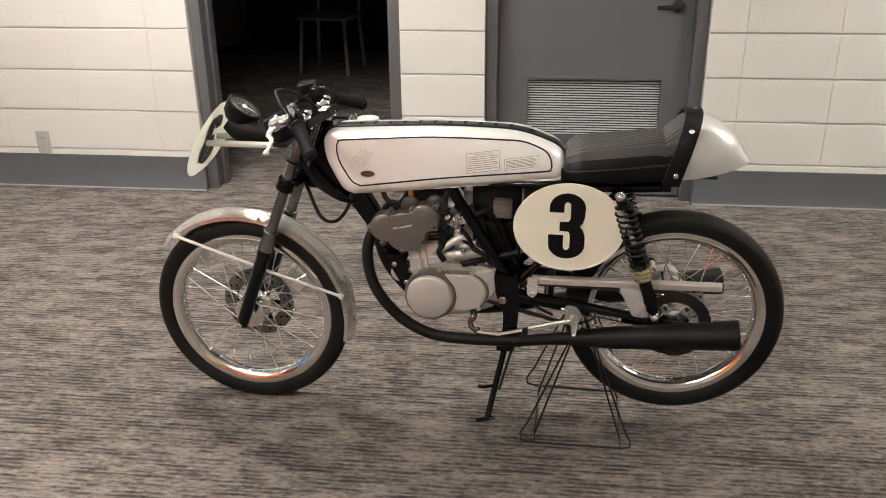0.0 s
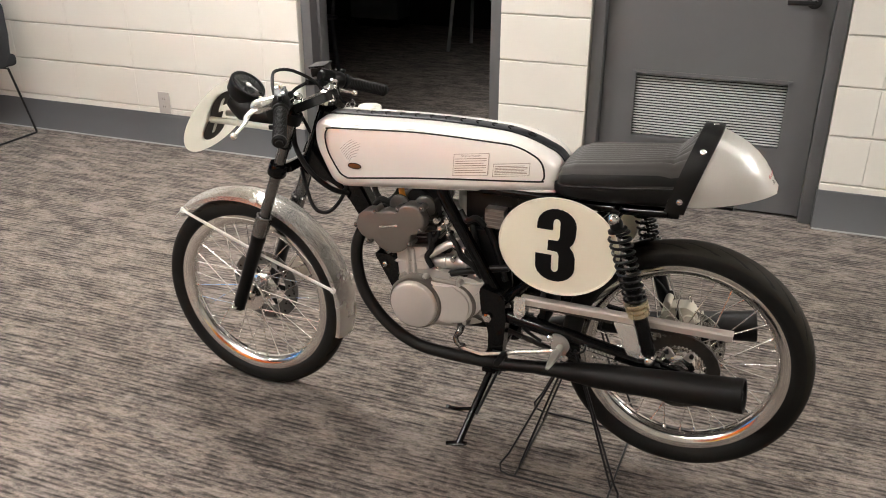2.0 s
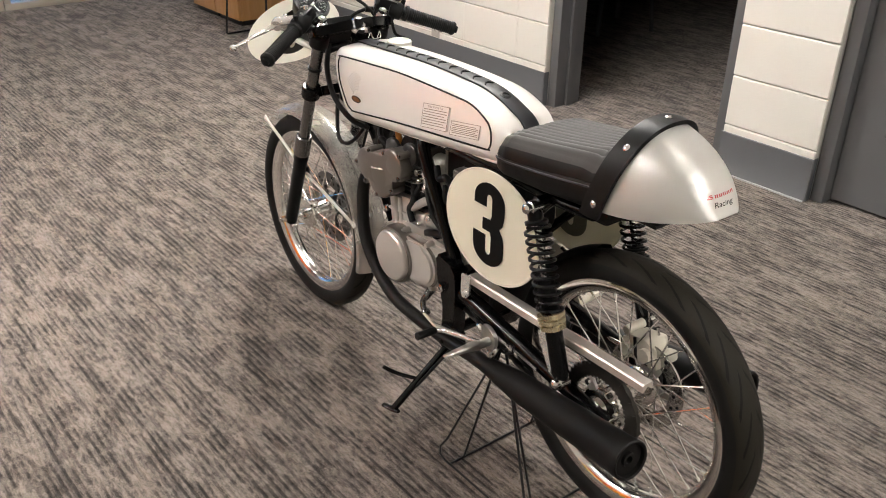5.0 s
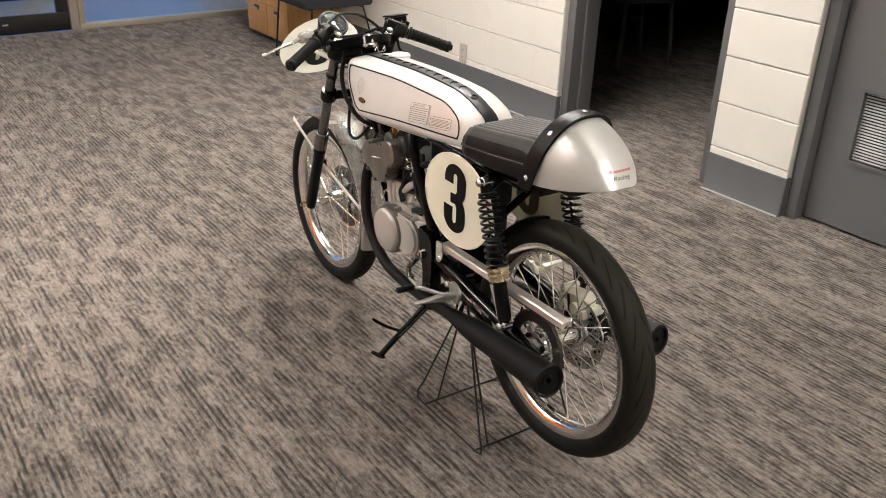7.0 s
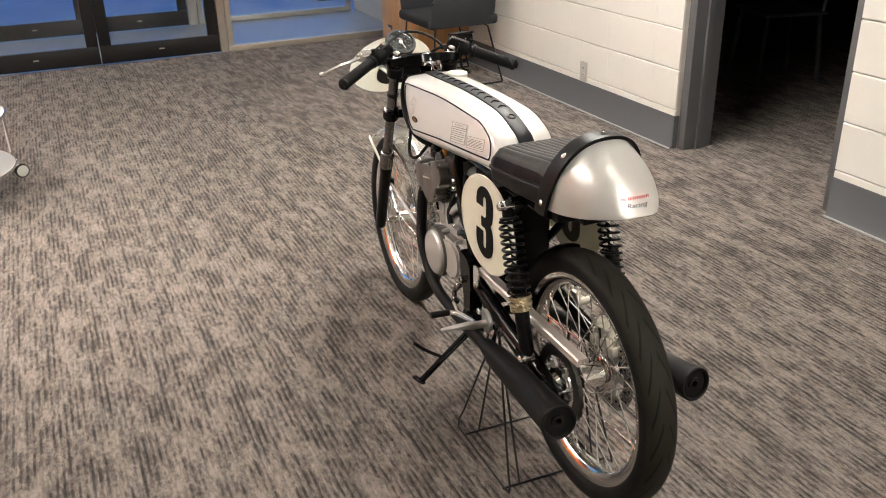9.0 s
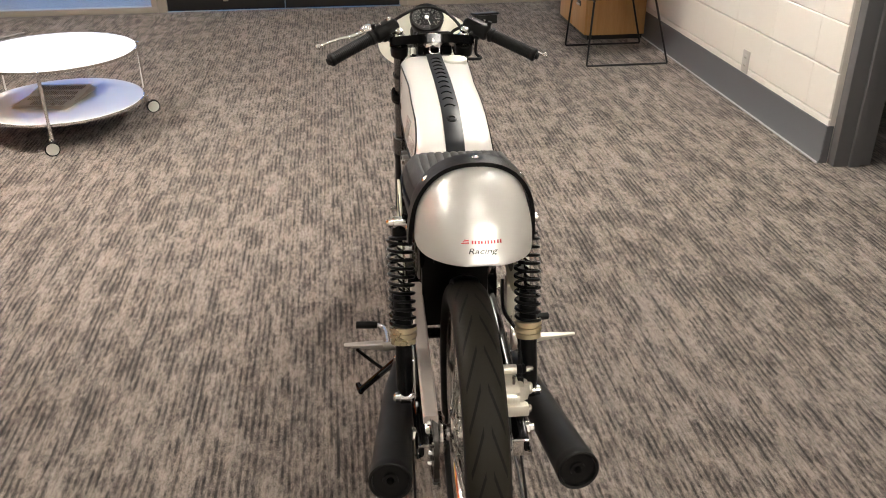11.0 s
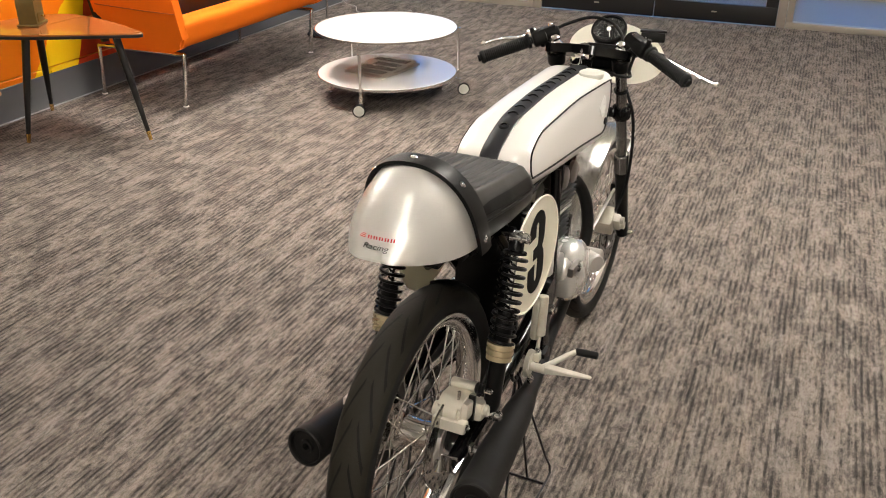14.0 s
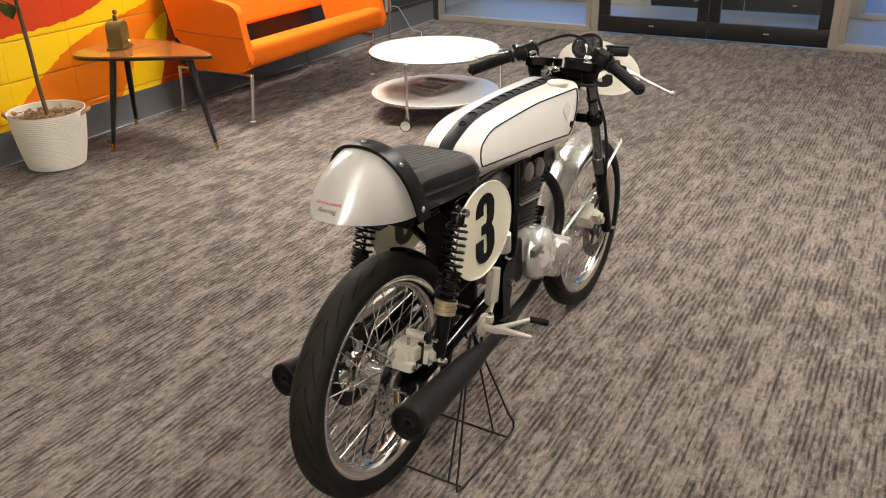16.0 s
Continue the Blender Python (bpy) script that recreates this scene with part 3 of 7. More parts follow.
def door_frame(name, x0, x1, label):
    """A hollow-metal frame set back in the wall: faces, returns, stops."""
    fr = thing(name, label, "door frame", kind="structure")
    y0 = NY + 0.030
    for side, a, b in (("left", x0, x0 + 0.052), ("right", x1 - 0.052, x1)):
        part("jamb", boxed(a, b, y0, NY + 0.205, 0, 2.10, bevel=0.004), GREYPAINT, fr)
        s0, s1 = (b, b + 0.016) if side == "left" else (a - 0.016, a)
        part("stop", boxed(s0, s1, y0 + 0.068, y0 + 0.115, 0, 2.085, bevel=0.003), GREYPAINT, fr)
    part("head", boxed(x0, x1, y0, NY + 0.205, 2.101, 2.15, bevel=0.004), GREYPAINT, fr)
    return fr


door_frame("door_frame_1", OPEN_L + 0.004, PIER_L - 0.004, "grey painted steel frame round the open doorway")
door_frame("door_frame_2", PIER_R + 0.004, DOOR_R - 0.004, "grey painted steel frame round the louvred door")

# louvred door
door_1 = tagged(new("door_1"), "closed grey painted steel door with a louvred vent", "door", kind="structure")
DY = NY + 0.082
DX0, DX1 = PIER_R + 0.060, DOOR_R - 0.060
VX0, VX1, VZ0, VZ1 = 0.125, 0.757, 0.300, 0.588
for nm, d in (("lower_panel", (DX0, DX1, DY, DY + 0.044, 0.012, VZ0)), ("upper_panel", (DX0, DX1, DY, DY + 0.044, VZ1, 2.09)), ("hinge_stile", (DX0, VX0, DY, DY + 0.044, VZ0, VZ1)), ("lock_stile", (VX1, DX1, DY, DY + 0.044, VZ0, VZ1))):
    part(nm, boxed(*d), GREYPAINT, door_1)
vent = part("vent_frame", boxed(VX0 - 0.012, VX1 + 0.012, DY - 0.006, DY, VZ1 - 0.006, VZ1 + 0.010), GREYPAINT, door_1)
for d in ((VX0 - 0.012, VX1 + 0.012, DY - 0.006, DY, VZ0 - 0.010, VZ0 + 0.006), (VX0 - 0.012, VX0 + 0.003, DY - 0.006, DY, VZ0, VZ1), (VX1 - 0.003, VX1 + 0.012, DY - 0.006, DY, VZ0, VZ1)):
    part("vent_frame", boxed(*d), GREYPAINT, door_1)
part("vent_backing", boxed(VX0, VX1, DY + 0.034, DY + 0.04, VZ0, VZ1), BLACKSTEEL, door_1)
SLATM = mat("pale_vent_slat", (0.50, 0.49, 0.47), 0.4, relief=0.05)
slat = finish(boxed(-0.312, 0.312, -0.0036, 0.0036, -0.0007, 0.0007, m=pose(0, 0, 0, 34, 0, 0)), "slat", SLATM)
for k in range(23):
    part("slat", slat, SLATM, door_1, m=pose((VX0 + VX1) / 2, DY + 0.014, VZ0 + 0.012 + k * 0.0120))
lever = part("door_handle", lathed([(0.028, 0), (0.028, 0.010), (0.012, 0.016), (0.010, 0.055), (0.012, 0.06)], pose(0.80, DY, 0.920, 0, 0, 180), 24), BLACKSTEEL, door_1, "dark lever handle with a round rose")
tube(bm := bmesh.new(), [(0.80, DY - 0.055, 0.920), (0.775, DY - 0.058, 0.920), (0.70, DY - 0.052, 0.917)], 0.010)
part("lever", bm, BLACKSTEEL, lever)

# power outlet
outlet = thing("power_outlet", "beige duplex power outlet on the block wall", "power outlet", pose(-2.352, NY, 0.235))
part("cover_plate", boxed(-0.036, 0.036, -0.007, 0.0, -0.058, 0.058, bevel=0.003), PLASTICW, outlet)
for z in (0.021, -0.021):
    s = part("socket", prismed(round_outline([(-0.017, z - 0.014), (0.017, z - 0.014), (0.017, z + 0.014), (-0.017, z + 0.014)], 0.008), -0.0085, -0.006), PLASTICW, outlet)
    for x in (-0.006, 0.006):
        part("slot", boxed(x - 0.001, x + 0.001, -0.0092, -0.008, z - 0.004, z + 0.005), BLACKSTEEL, s)

# dark room beyond the open doorway; its darkness is in the wall colour
slab("wall_dark_room_back", "back wall of the room beyond, its darkness put into the colour", "wall", DARKWALL, -3.6, 1.2, 8.3, 8.4, 0, 2.6)
slab("wall_dark_room_side", "side wall of the room beyond, its darkness put into the colour", "wall", DARKWALL, -3.7, -3.6, NY + 0.2, 8.4, 0, 2.6)
slab("wall_dark_room_side_2", "side wall of the room beyond, its darkness put into the colour", "wall", DARKWALL, 1.2, 1.3, NY + 0.2, 8.4, 0, 2.6)
slab("ceiling_dark_room", "ceiling of the room beyond, its darkness put into the colour", "ceiling", DARKWALL, -3.7, 1.3, NY + 0.2, 8.4, 2.6, 2.7)
slab("wall_dark_room_front", "added near-black sheet on the inner face of the block wall", "wall", DARKWALL, -3.6, OPEN_L, NY + 0.201, NY + 0.22, 0, 2.6)
slab("wall_dark_room_front_2", "added near-black sheet on the inner face of the block wall", "wall", DARKWALL, PIER_L, 1.2, NY + 0.206, NY + 0.22, 0, 2.6)


# south wall with the mural
wall_south = slab("wall_south", "block wall painted with a red, orange and yellow wave mural", "wall", MORTAR_M, WX, EX, SY - 0.2, SY - 0.010, 0, CZ)
cove("baseboard", WX, EX, SY + 0.001, -1)

# west storefront
def bar(parent, name, y0, y1, z0, z1, x=WX, depth=0.06, material=None, bevel=0.003):
    return part(name, boxed(x - depth, x, y0, y1, z0, z1, bevel=bevel), material or ALU, parent)


def glazing(parent, y0, y1, z0, z1, x):
    g = part("pane", boxed(x - 0.033, x - 0.027, y0, y1, z0, z1), GLASS, parent)
    g.visible_shadow = False
    return g


def window_unit(name, y0, y1, x, label, z1=2.5):
    w = thing(name, label, "window", kind="structure")
    bar(w, "sill", y0, y1, 0.0, 0.045, x, 0.07)
    bar(w, "head", y0, y1, z1 - 0.05, z1, x)
    bar(w, "mullion", y0, y0 + 0.045, 0.045, z1 - 0.05, x)
    bar(w, "mullion", y1 - 0.045, y1, 0.045, z1 - 0.05, x)
    glazing(w, y0 + 0.045, y1 - 0.045, 0.045, z1 - 0.05, x)
    return w


def door_pair(prefix, y0, y1, x, label):
    mid = (y0 + y1) / 2
    for i, (a, b) in enumerate(((y0, mid - 0.004), (mid + 0.004, y1))):
        d = thing(prefix + "_" + str(i + 1), label, "door", kind="structure")
        part("bottom_rail", boxed(x - 0.05, x - 0.004, a, b, 0.008, 0.140, bevel=0.003), BRONZE, d)
        part("top_rail", boxed(x - 0.05, x - 0.004, a, b, 2.02, 2.12, bevel=0.003), BRONZE, d)
        for s0, s1 in ((a, a + 0.085), (b - 0.085, b)):
            part("stile", boxed(x - 0.05, x - 0.004, s0, s1, 0.140, 2.02, bevel=0.003), BRONZE, d)
        part("plate", boxed(x - 0.004, x + 0.002, (a + b) / 2 - 0.02, (a + b) / 2 + 0.02, 0.075, 0.085, bevel=0.002), ALU, d, "small metal plate on the rail")
        g = part("pane", boxed(x - 0.030, x - 0.024, a + 0.085, b - 0.085, 0.140, 2.02), GLASS, d)
        g.visible_shadow = False
        pull = part("pull_handle", tubed([(x, b - 0.05 if i == 0 else a + 0.05, 0.92), (x + 0.05, b - 0.05 if i == 0 else a + 0.05, 0.94), (x + 0.05, b - 0.05 if i == 0 else a + 0.05, 1.18), (x, b - 0.05 if i == 0 else a + 0.05, 1.20)], 0.011), ALU, d)


window_unit("window_1", SY + 0.06, 0.725, WX, "tall fixed window in a pale aluminium frame")
window_unit("window_2", 2.690, NY, WX, "tall fixed window in a pale aluminium frame beside the doors")
jamb_w = thing("door_frame_west", "pale aluminium frame round the glazed double doors", "door frame", kind="structure")
bar(jamb_w, "jamb", 0.730, 0.795, 0, 2.5, WX + 0.004)
bar(jamb_w, "jamb", 2.625, 2.686, 0, 2.5, WX + 0.004)
bar(jamb_w, "head", 0.796, 2.624, 2.13, 2.5, WX)
door_pair("door_west", 0.800, 2.620, WX, "glazed door leaf in a dark bronze frame")
slab("wall_west_head", "plain wall above the glazed front", "wall", PLAINWALL, WX - 0.15, WX, SY - 0.2, NY + 0.2, 2.5, CZ)
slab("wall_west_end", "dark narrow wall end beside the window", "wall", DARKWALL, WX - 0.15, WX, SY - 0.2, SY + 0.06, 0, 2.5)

# vestibule and outer front
VX = -6.62
vest = slab("floor_vestibule", "pale smooth vestibule floor", "floor", VESTFLOOR, VX - 0.05, WX, SY - 0.4, NY + 0.6, -0.1, -0.004)
window_unit("window_3", -0.9, 0.74, VX, "outer vestibule window in a pale aluminium frame")
window_unit("window_4", 2.70, NY + 0.0, VX, "outer vestibule window in a pale aluminium frame")
jamb_o = thing("door_frame_outer", "pale aluminium frame round the outer doors", "door frame", kind="structure")
bar(jamb_o, "jamb", 0.745, 0.825, 0, 2.5, VX)
bar(jamb_o, "jamb", 2.610, 2.695, 0, 2.5, VX)
bar(jamb_o, "head", 0.826, 2.609, 2.13, 2.5, VX)
door_pair("door_outer", 0.830, 2.605, VX, "outer glazed door leaf in a dark bronze frame")
slab("wall_vestibule_side", "pale vestibule side wall", "wall", PLAINWALL, VX - 0.05, WX - 0.15, NY + 0.05, NY + 0.15, 0, 2.6)
slab("wall_vestibule_side_2", "pale vestibule side wall", "wall", PLAINWALL, VX - 0.05, WX - 0.15, SY - 0.3, SY - 0.2, 0, 2.6)
slab("ceiling_vestibule", "vestibule ceiling", "ceiling", CEILING, VX - 0.1, WX - 0.15, SY - 0.4, NY + 0.3, 2.5, 2.6)
ground = slab("ground", "grey concrete paving outside the building", "ground", CONCRETE, -900, VX - 0.05, -900, 900, -0.12, -0.02)
lawn = slab("lawn", "green lawn beside the paving", "lawn", GRASS, -30, VX - 0.9, 4.15, 40, -0.02, 0.03, kind="stuff")

# ceiling troffers
def troffer(x, y, hx, hy):
    t = thing("ceiling_light", "recessed ceiling light panel with a white frame", "ceiling light", pose(x, y, CZ), group="ceiling lights")
    f = 0.03
    for d in ((-hx - f, hx + f, -hy - f, -hy), (-hx - f, hx + f, hy, hy + f), (-hx - f, -hx, -hy, hy), (hx, hx + f, -hy, hy)):
        part("frame", boxed(*d, -0.016, -0.001), WHITEMETAL, t)
    part("diffuser", boxed(-hx, hx, -hy, hy, -0.010, -0.004), LAMPGLOW, t)


for x, y, hx, hy in ((-2.10, -0.30, 0.48, 0.27), (-4.30, -0.15, 0.22, 0.19), (-1.42, 3.32, 0.60, 0.27), (3.05, 2.75, 0.49, 0.26)):
    troffer(x, y, hx, hy)


def added_downlight(x, y, watts, wide=0.17, aim=None, spread=72):
    """An added, unseen can with a reflector that throws a narrow beam, straight down or tilted to a spot."""
    t = thing("added_downlight", "added round ceiling lamp, unseen, with a white trim", "ceiling light", pose(x, y, CZ), group="downlights")
    r = wide / 2
    part("trim", lathed([(r, -0.001), (r + 0.014, -0.001), (r + 0.016, -0.006), (r, -0.008)], pose(0, 0, 0, 90, 0, 0), 36, closed=True), WHITEMETAL, t)
    part("lens", lathed([(r - 0.001, 0.002), (r - 0.001, 0.006), (0.0, 0.006), (0.0, 0.002)], pose(0, 0, -0.008, 90, 0, 0), 36), LENSGLOW, t)
    data = bpy.data.lights.new("added_downlight_beam", 'AREA')
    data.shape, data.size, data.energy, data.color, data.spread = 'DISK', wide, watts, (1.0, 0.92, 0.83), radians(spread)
    new("added_downlight_beam", data).matrix_world = look((x, y, CZ - 0.012), aim or (x, y, 0))


added_downlight(-1.75, 1.1, 8.5, 0.17)
added_downlight(-0.90, 1.1, 4.6, 0.34, spread=60)
added_downlight(1.15, 2.35, 1.3, 0.30)
# the next three are fills for floor, mural and motorcycle, no source known
added_downlight(0.90, 0.95, 1.1)
added_downlight(-0.95, -0.25, 1.8, spread=80)
added_downlight(-0.55, -0.25, 4.8, 0.30, (0.10, 2.3, 0.75), 46)


# ---- the motorcycle: local x runs to the rear, y to its right, z up ----
bike = thing("motorcycle", "small silver vintage racing motorcycle propped on a wire rear stand", "motorcycle", pose(0.58, 2.322, 0, 0, 0, -2.2))
FC, RC = Vector((-1.207, 0, 0.2895)), Vector((-0.012, 0, 0.360))


def bp(name, bm, material, label="", parent=None, sharp=38, m=None):
    return part(name, bm, material, parent or bike, label, m=m, sharp=sharp)


def tyre_bm(half, tall, mid):
    prof = []
    for k in range(28):
        a = 2 * math.pi * k / 28
        c, s = math.cos(a), math.sin(a)
        prof.append((mid + tall * math.copysign(abs(s) ** 0.85, s), half * math.copysign(abs(c) ** 0.8, c)))
    return lathed(prof, seg=72, closed=True)


def rim_bm(w):
    return lathed([(0.2435, -w), (0.2435, -w + 0.004), (0.226, -w + 0.006), (0.217, -w * 0.45), (0.215, 0), (0.217, w * 0.45), (0.226, w - 0.006), (0.2435, w - 0.004), (0.2435, w), (0.236, w + 0.001), (0.219, w - 0.004), (0.210, w * 0.4), (0.208, 0), (0.210, -w * 0.4), (0.219, -w + 0.004), (0.236, -w - 0.001)], seg=72, closed=True)


def wheel(name, c, half, tall, mid, flange, label):
    hub_prof = [(0.006, -flange - 0.022), (0.014, -flange - 0.020), (0.016, -flange - 0.006), (0.042, -flange - 0.004), (0.045, -flange), (0.042, -flange + 0.004), (0.030, -flange + 0.009), (0.027, 0), (0.030, flange - 0.009), (0.042, flange - 0.004), (0.045, flange), (0.042, flange + 0.004), (0.016, flange + 0.006), (0.014, flange + 0.020), (0.006, flange + 0.022)]
    w = bp(name, lathed(hub_prof, seg=32), RIMALU, label)
    w.matrix_local = Matrix.Translation(c)
    part("tyre", tyre_bm(half, tall, mid), TYRE, w, "black rubber tyre with angled grooves")
    part("rim", rim_bm(half * 0.70), RIMALU, w, "polished aluminium rim")
    for sgn in (-1, 1):
        for lean in (-1, 1):
            a = radians(52 * lean)
            y0 = sgn * (flange + 0.002 * lean)
            p0 = (0.041 * math.cos(a), y0, 0.041 * math.sin(a))
            p1 = (0.2105, sgn * 0.004, 0.0)
            bm = rodded(p0, p1, 0.0016, 6)
            q = Vector(p0).lerp(Vector(p1), 0.94)
            rod(bm, q, p1, 0.0032, 6)
            me = finish(bm, "spoke", SPOKEM)
            for k in range(9):
                part("spoke", me, SPOKEM, w, m=pose(0, 0, 0, 0, 40 * k + (5 if lean > 0 else 15) + (20 if sgn > 0 else 0), 0))
    return w


def disc(parent, y, r0, r1, carrier, steel):
    d = part("brake_disc", lathed([(r0, y - 0.002), (r1, y - 0.002), (r1, y + 0.002), (r0, y + 0.002)], seg=56, closed=True), steel, parent, "drilled steel brake disc")
    arm = finish(prismed(round_outline([(0.028, -0.010), (r0 + 0.006, -0.006), (r0 + 0.006, 0.006), (0.028, 0.010)], 0.003), y - 0.0016, y + 0.0016), "disc_arm", carrier)
    for k in range(6):
        part("disc_arm", arm, carrier, parent, m=pose(0, 0, 0, 0, 60 * k, 0))
    bm = bmesh.new()
    lathe(bm, [(0.036, y - 0.004), (0.036, y + 0.004), (0.02, y + 0.004), (0.02, y - 0.004)], seg=28, closed=True)
    part("disc_carrier", bm, carrier, parent)
    bm = bmesh.new()
    for ring, n in ((0.35, 16), (0.7, 16)):
        for k in range(n):
            a = 2 * math.pi * (k + ring) / n
            rr = r0 + (r1 - r0) * ring
            lathe(bm, [(0.0035, y - 0.0026), (0.0035, y + 0.0026)], pose(rr * math.cos(a), 0, rr * math.sin(a)), 8)
    part("perforation", bm, INK, parent)
    return d


fw = wheel("front_wheel", FC, 0.032, 0.027, 0.2625, 0.032, "front wire wheel with aluminium hub")
disc(fw, 0.048, 0.066, 0.108, SATINBLK, DARKDISC)
rw = wheel("rear_wheel", RC, 0.038, 0.028, 0.2620, 0.036, "rear wire wheel with aluminium hub")
disc(rw, 0.056, 0.060, 0.092, CASTALU, DISCM)

# rear sprocket, chain
bm = bmesh.new()
teeth = 44
out = []
for k in range(teeth * 4):
    a = 2 * math.pi * k / (teeth * 4)
    r = 0.088 + (0.0045 if k % 4 in (1, 2) else 0.0)
    out.append((r * math.cos(a), r * math.sin(a)))
nn = len(out)
va = [[bm.verts.new((x * q, yy, zz * q)) for x, zz in out] for q, yy in ((1.0, -0.0745), (1.0, -0.0705), (0.70, -0.0705), (0.70, -0.0745))]
for r0, r1 in zip(va, va[1:] + va[:1]):
    for k in range(nn):
        bm.faces.new((r0[k], r0[(k + 1) % nn], r1[(k + 1) % nn], r1[k]))
part("sprocket", bm, CHAINM, rw, "dark steel rear sprocket")
part("sprocket_carrier", lathed([(0.010, -0.090), (0.022, -0.088), (0.026, -0.080), (0.040, -0.076), (0.043, -0.068), (0.043, -0.056), (0.030, -0.050), (0.02, -0.050)], seg=36), RIMALU, rw, "polished sprocket hub")
for k in range(6):
    part("carrier_arm", prismed(round_outline([(0.036, -0.011), (0.058, -0.007), (0.064, 0.0), (0.058, 0.007), (0.036, 0.011)], 0.003), -0.0775, -0.0705, 0.001, m=pose(0, 0, 0, 0, 60 * k, 0)), CASTALU, rw)
for k in range(6):
    a = 2 * math.pi * k / 6
    part("sprocket_bolt", lathed([(0.006, -0.086), (0.006, -0.078)], pose(0.055 * math.cos(a), 0, 0.055 * math.sin(a)), 6), CHROME, rw)

FS = Vector((-0.505, -0.0725, 0.425))
line = []
for k in range(13):
    a = math.radians(90 - 180 * k / 12)
    line.append(Vector((RC.x + 0.091 * math.cos(a), -0.0725, RC.z + 0.091 * math.sin(a))))
for k in range(9):
    a = math.radians(-95 - 170 * k / 8)
    line.append(Vector((FS.x + 0.030 * math.cos(a), -0.0725, FS.z + 0.030 * math.sin(a))))
seglen = 0.0127
loop = line + [line[0]]
cum = [0.0]
for a, b in zip(loop, loop[1:]):
    cum.append(cum[-1] + (b - a).length)
nl = int(cum[-1] / seglen)
bm = bmesh.new()
j = 0
for k in range(nl):
    s = k * cum[-1] / nl
    while cum[j + 1] < s:
        j += 1
    t = (s - cum[j]) / max(cum[j + 1] - cum[j], 1e-6)
    p = loop[j].lerp(loop[j + 1], t)
    d = (loop[j + 1] - loop[j]).normalized()
    ang = math.degrees(math.atan2(d.z, d.x))
    wd = 0.005 if k % 2 else 0.0035
    box(bm, -0.0075, 0.0075, -wd, wd, -0.0042, 0.0042, m=pose(p.x, p.y, p.z, 0, -ang, 0))
bp("chain", bm, CHAINM, "oiled roller chain")

# ---- fork and front end ----
def fork_at(z, y=0.0):
    return Vector((-1.045 + (z - 0.709) * 0.386, y, z))


for s in (-1, 1):
    y = 0.086 * s
    bp("fork_tube", rodded(fork_at(0.50, y), fork_at(0.875, y), 0.0145, 20), FORKTUBE, "dark chromed fork stanchion")
    bm = rodded(fork_at(0.515, y), fork_at(0.575, y), 0.0215, 20, 0.003)
    bp("fork_collar", bm, FORKTUBE, "grey fork collar")
    bm = bmesh.new()
    m, d = along(fork_at(0.285, y), fork_at(0.525, y))
    lathe(bm, [(0.010, -0.012), (0.017, -0.006), (0.018, 0.02), (0.0185, d - 0.03), (0.0205, d - 0.025), (0.0205, d), (0.015, d + 0.004)], m, 20)
    sl = bp("fork_slider", bm, SATINBLK, "black lower fork leg")
    rod(bm := bmesh.new(), (FC.x - 0.003, y * 1.0 + 0.012 * s, FC.z), (FC.x - 0.003, y + 0.030 * s, FC.z), 0.009, 6)
    rod(bm, (FC.x - 0.003, y + 0.030 * s, FC.z), (FC.x - 0.003, y + 0.037 * s, FC.z), 0.006, 12)
    part("axle_nut", bm, CHROME, sl, "chromed axle nut")
    part("clamp_ring", lathed([(0.0155, -0.003), (0.0185, -0.003), (0.0185, 0.003), (0.0155, 0.003)], along(fork_at(0.775, y), fork_at(0.8, y))[0], 20, closed=True), SATINBLK, sl)
    # triple clamps
    bp("fork_clamp", lathed([(0.0155, -0.016), (0.023, -0.016), (0.0245, -0.012), (0.0245, 0.012), (0.023, 0.016), (0.0155, 0.016)], along(fork_at(0.709, y), fork_at(0.8, y))[0], 24, closed=True), FRAMEBLK, "black lower fork clamp")
    cap = bp("fork_cap", lathed([(0.019, -0.004), (0.0215, 0.0), (0.0215, 0.004), (0.0165, 0.010), (0.0115, 0.018), (0.0095, 0.020), (0.0105, 0.022), (0.0105, 0.029), (0.006, 0.032), (0.0, 0.0325)], along(fork_at(0.880, y), fork_at(1.0, y))[0], 20), CHROME, "chromed fork top bolt")
rod(bm := bmesh.new(), (FC.x, -0.09, FC.z), (FC.x, 0.09, FC.z), 0.006, 12)
bp("front_axle", bm, CHROME)
bm = bmesh.new()
box(bm, -0.018, 0.018, -0.075, 0.075, -0.013, 0.013, 0.006, m=pose(-1.030, 0, 0.709, 0, -21, 0))
box(bm, -0.012, 0.075, -0.025, 0.025, -0.011, 0.011, 0.006, m=pose(-1.030, 0, 0.709, 0, 0, 0))
bp("lower_yoke", bm, FRAMEBLK, "black lower fork yoke")
bm = bmesh.new()
prism(bm, round_outline([(-0.030, -0.108), (0.016, -0.113), (0.044, -0.070), (0.064, -0.028), (0.064, 0.028), (0.044, 0.070), (0.016, 0.113), (-0.030, 0.108), (-0.026, 0.03), (-0.026, -0.03)], 0.012), -0.012, 0.010, 0.003, m=pose(-0.985, 0, 0.872, 0, -21, 0) @ pose(0, 0, 0, 90, 0, 0))
bp("top_yoke", bm, FRAMEBLK, "black top fork yoke")
bp("stem_nut", lathed([(0.024, -0.004), (0.0255, 0.0), (0.0255, 0.011), (0.022, 0.015), (0.020, 0.020), (0.013, 0.026), (0.0, 0.028)], along((-0.947, 0, 0.876), (-0.93, 0, 0.92))[0], 8), CHROME, "chromed steering stem nut")
bm = rodded((-0.935, 0, 0.86), (-1.005, 0, 0.685), 0.026, 24, 0.003)
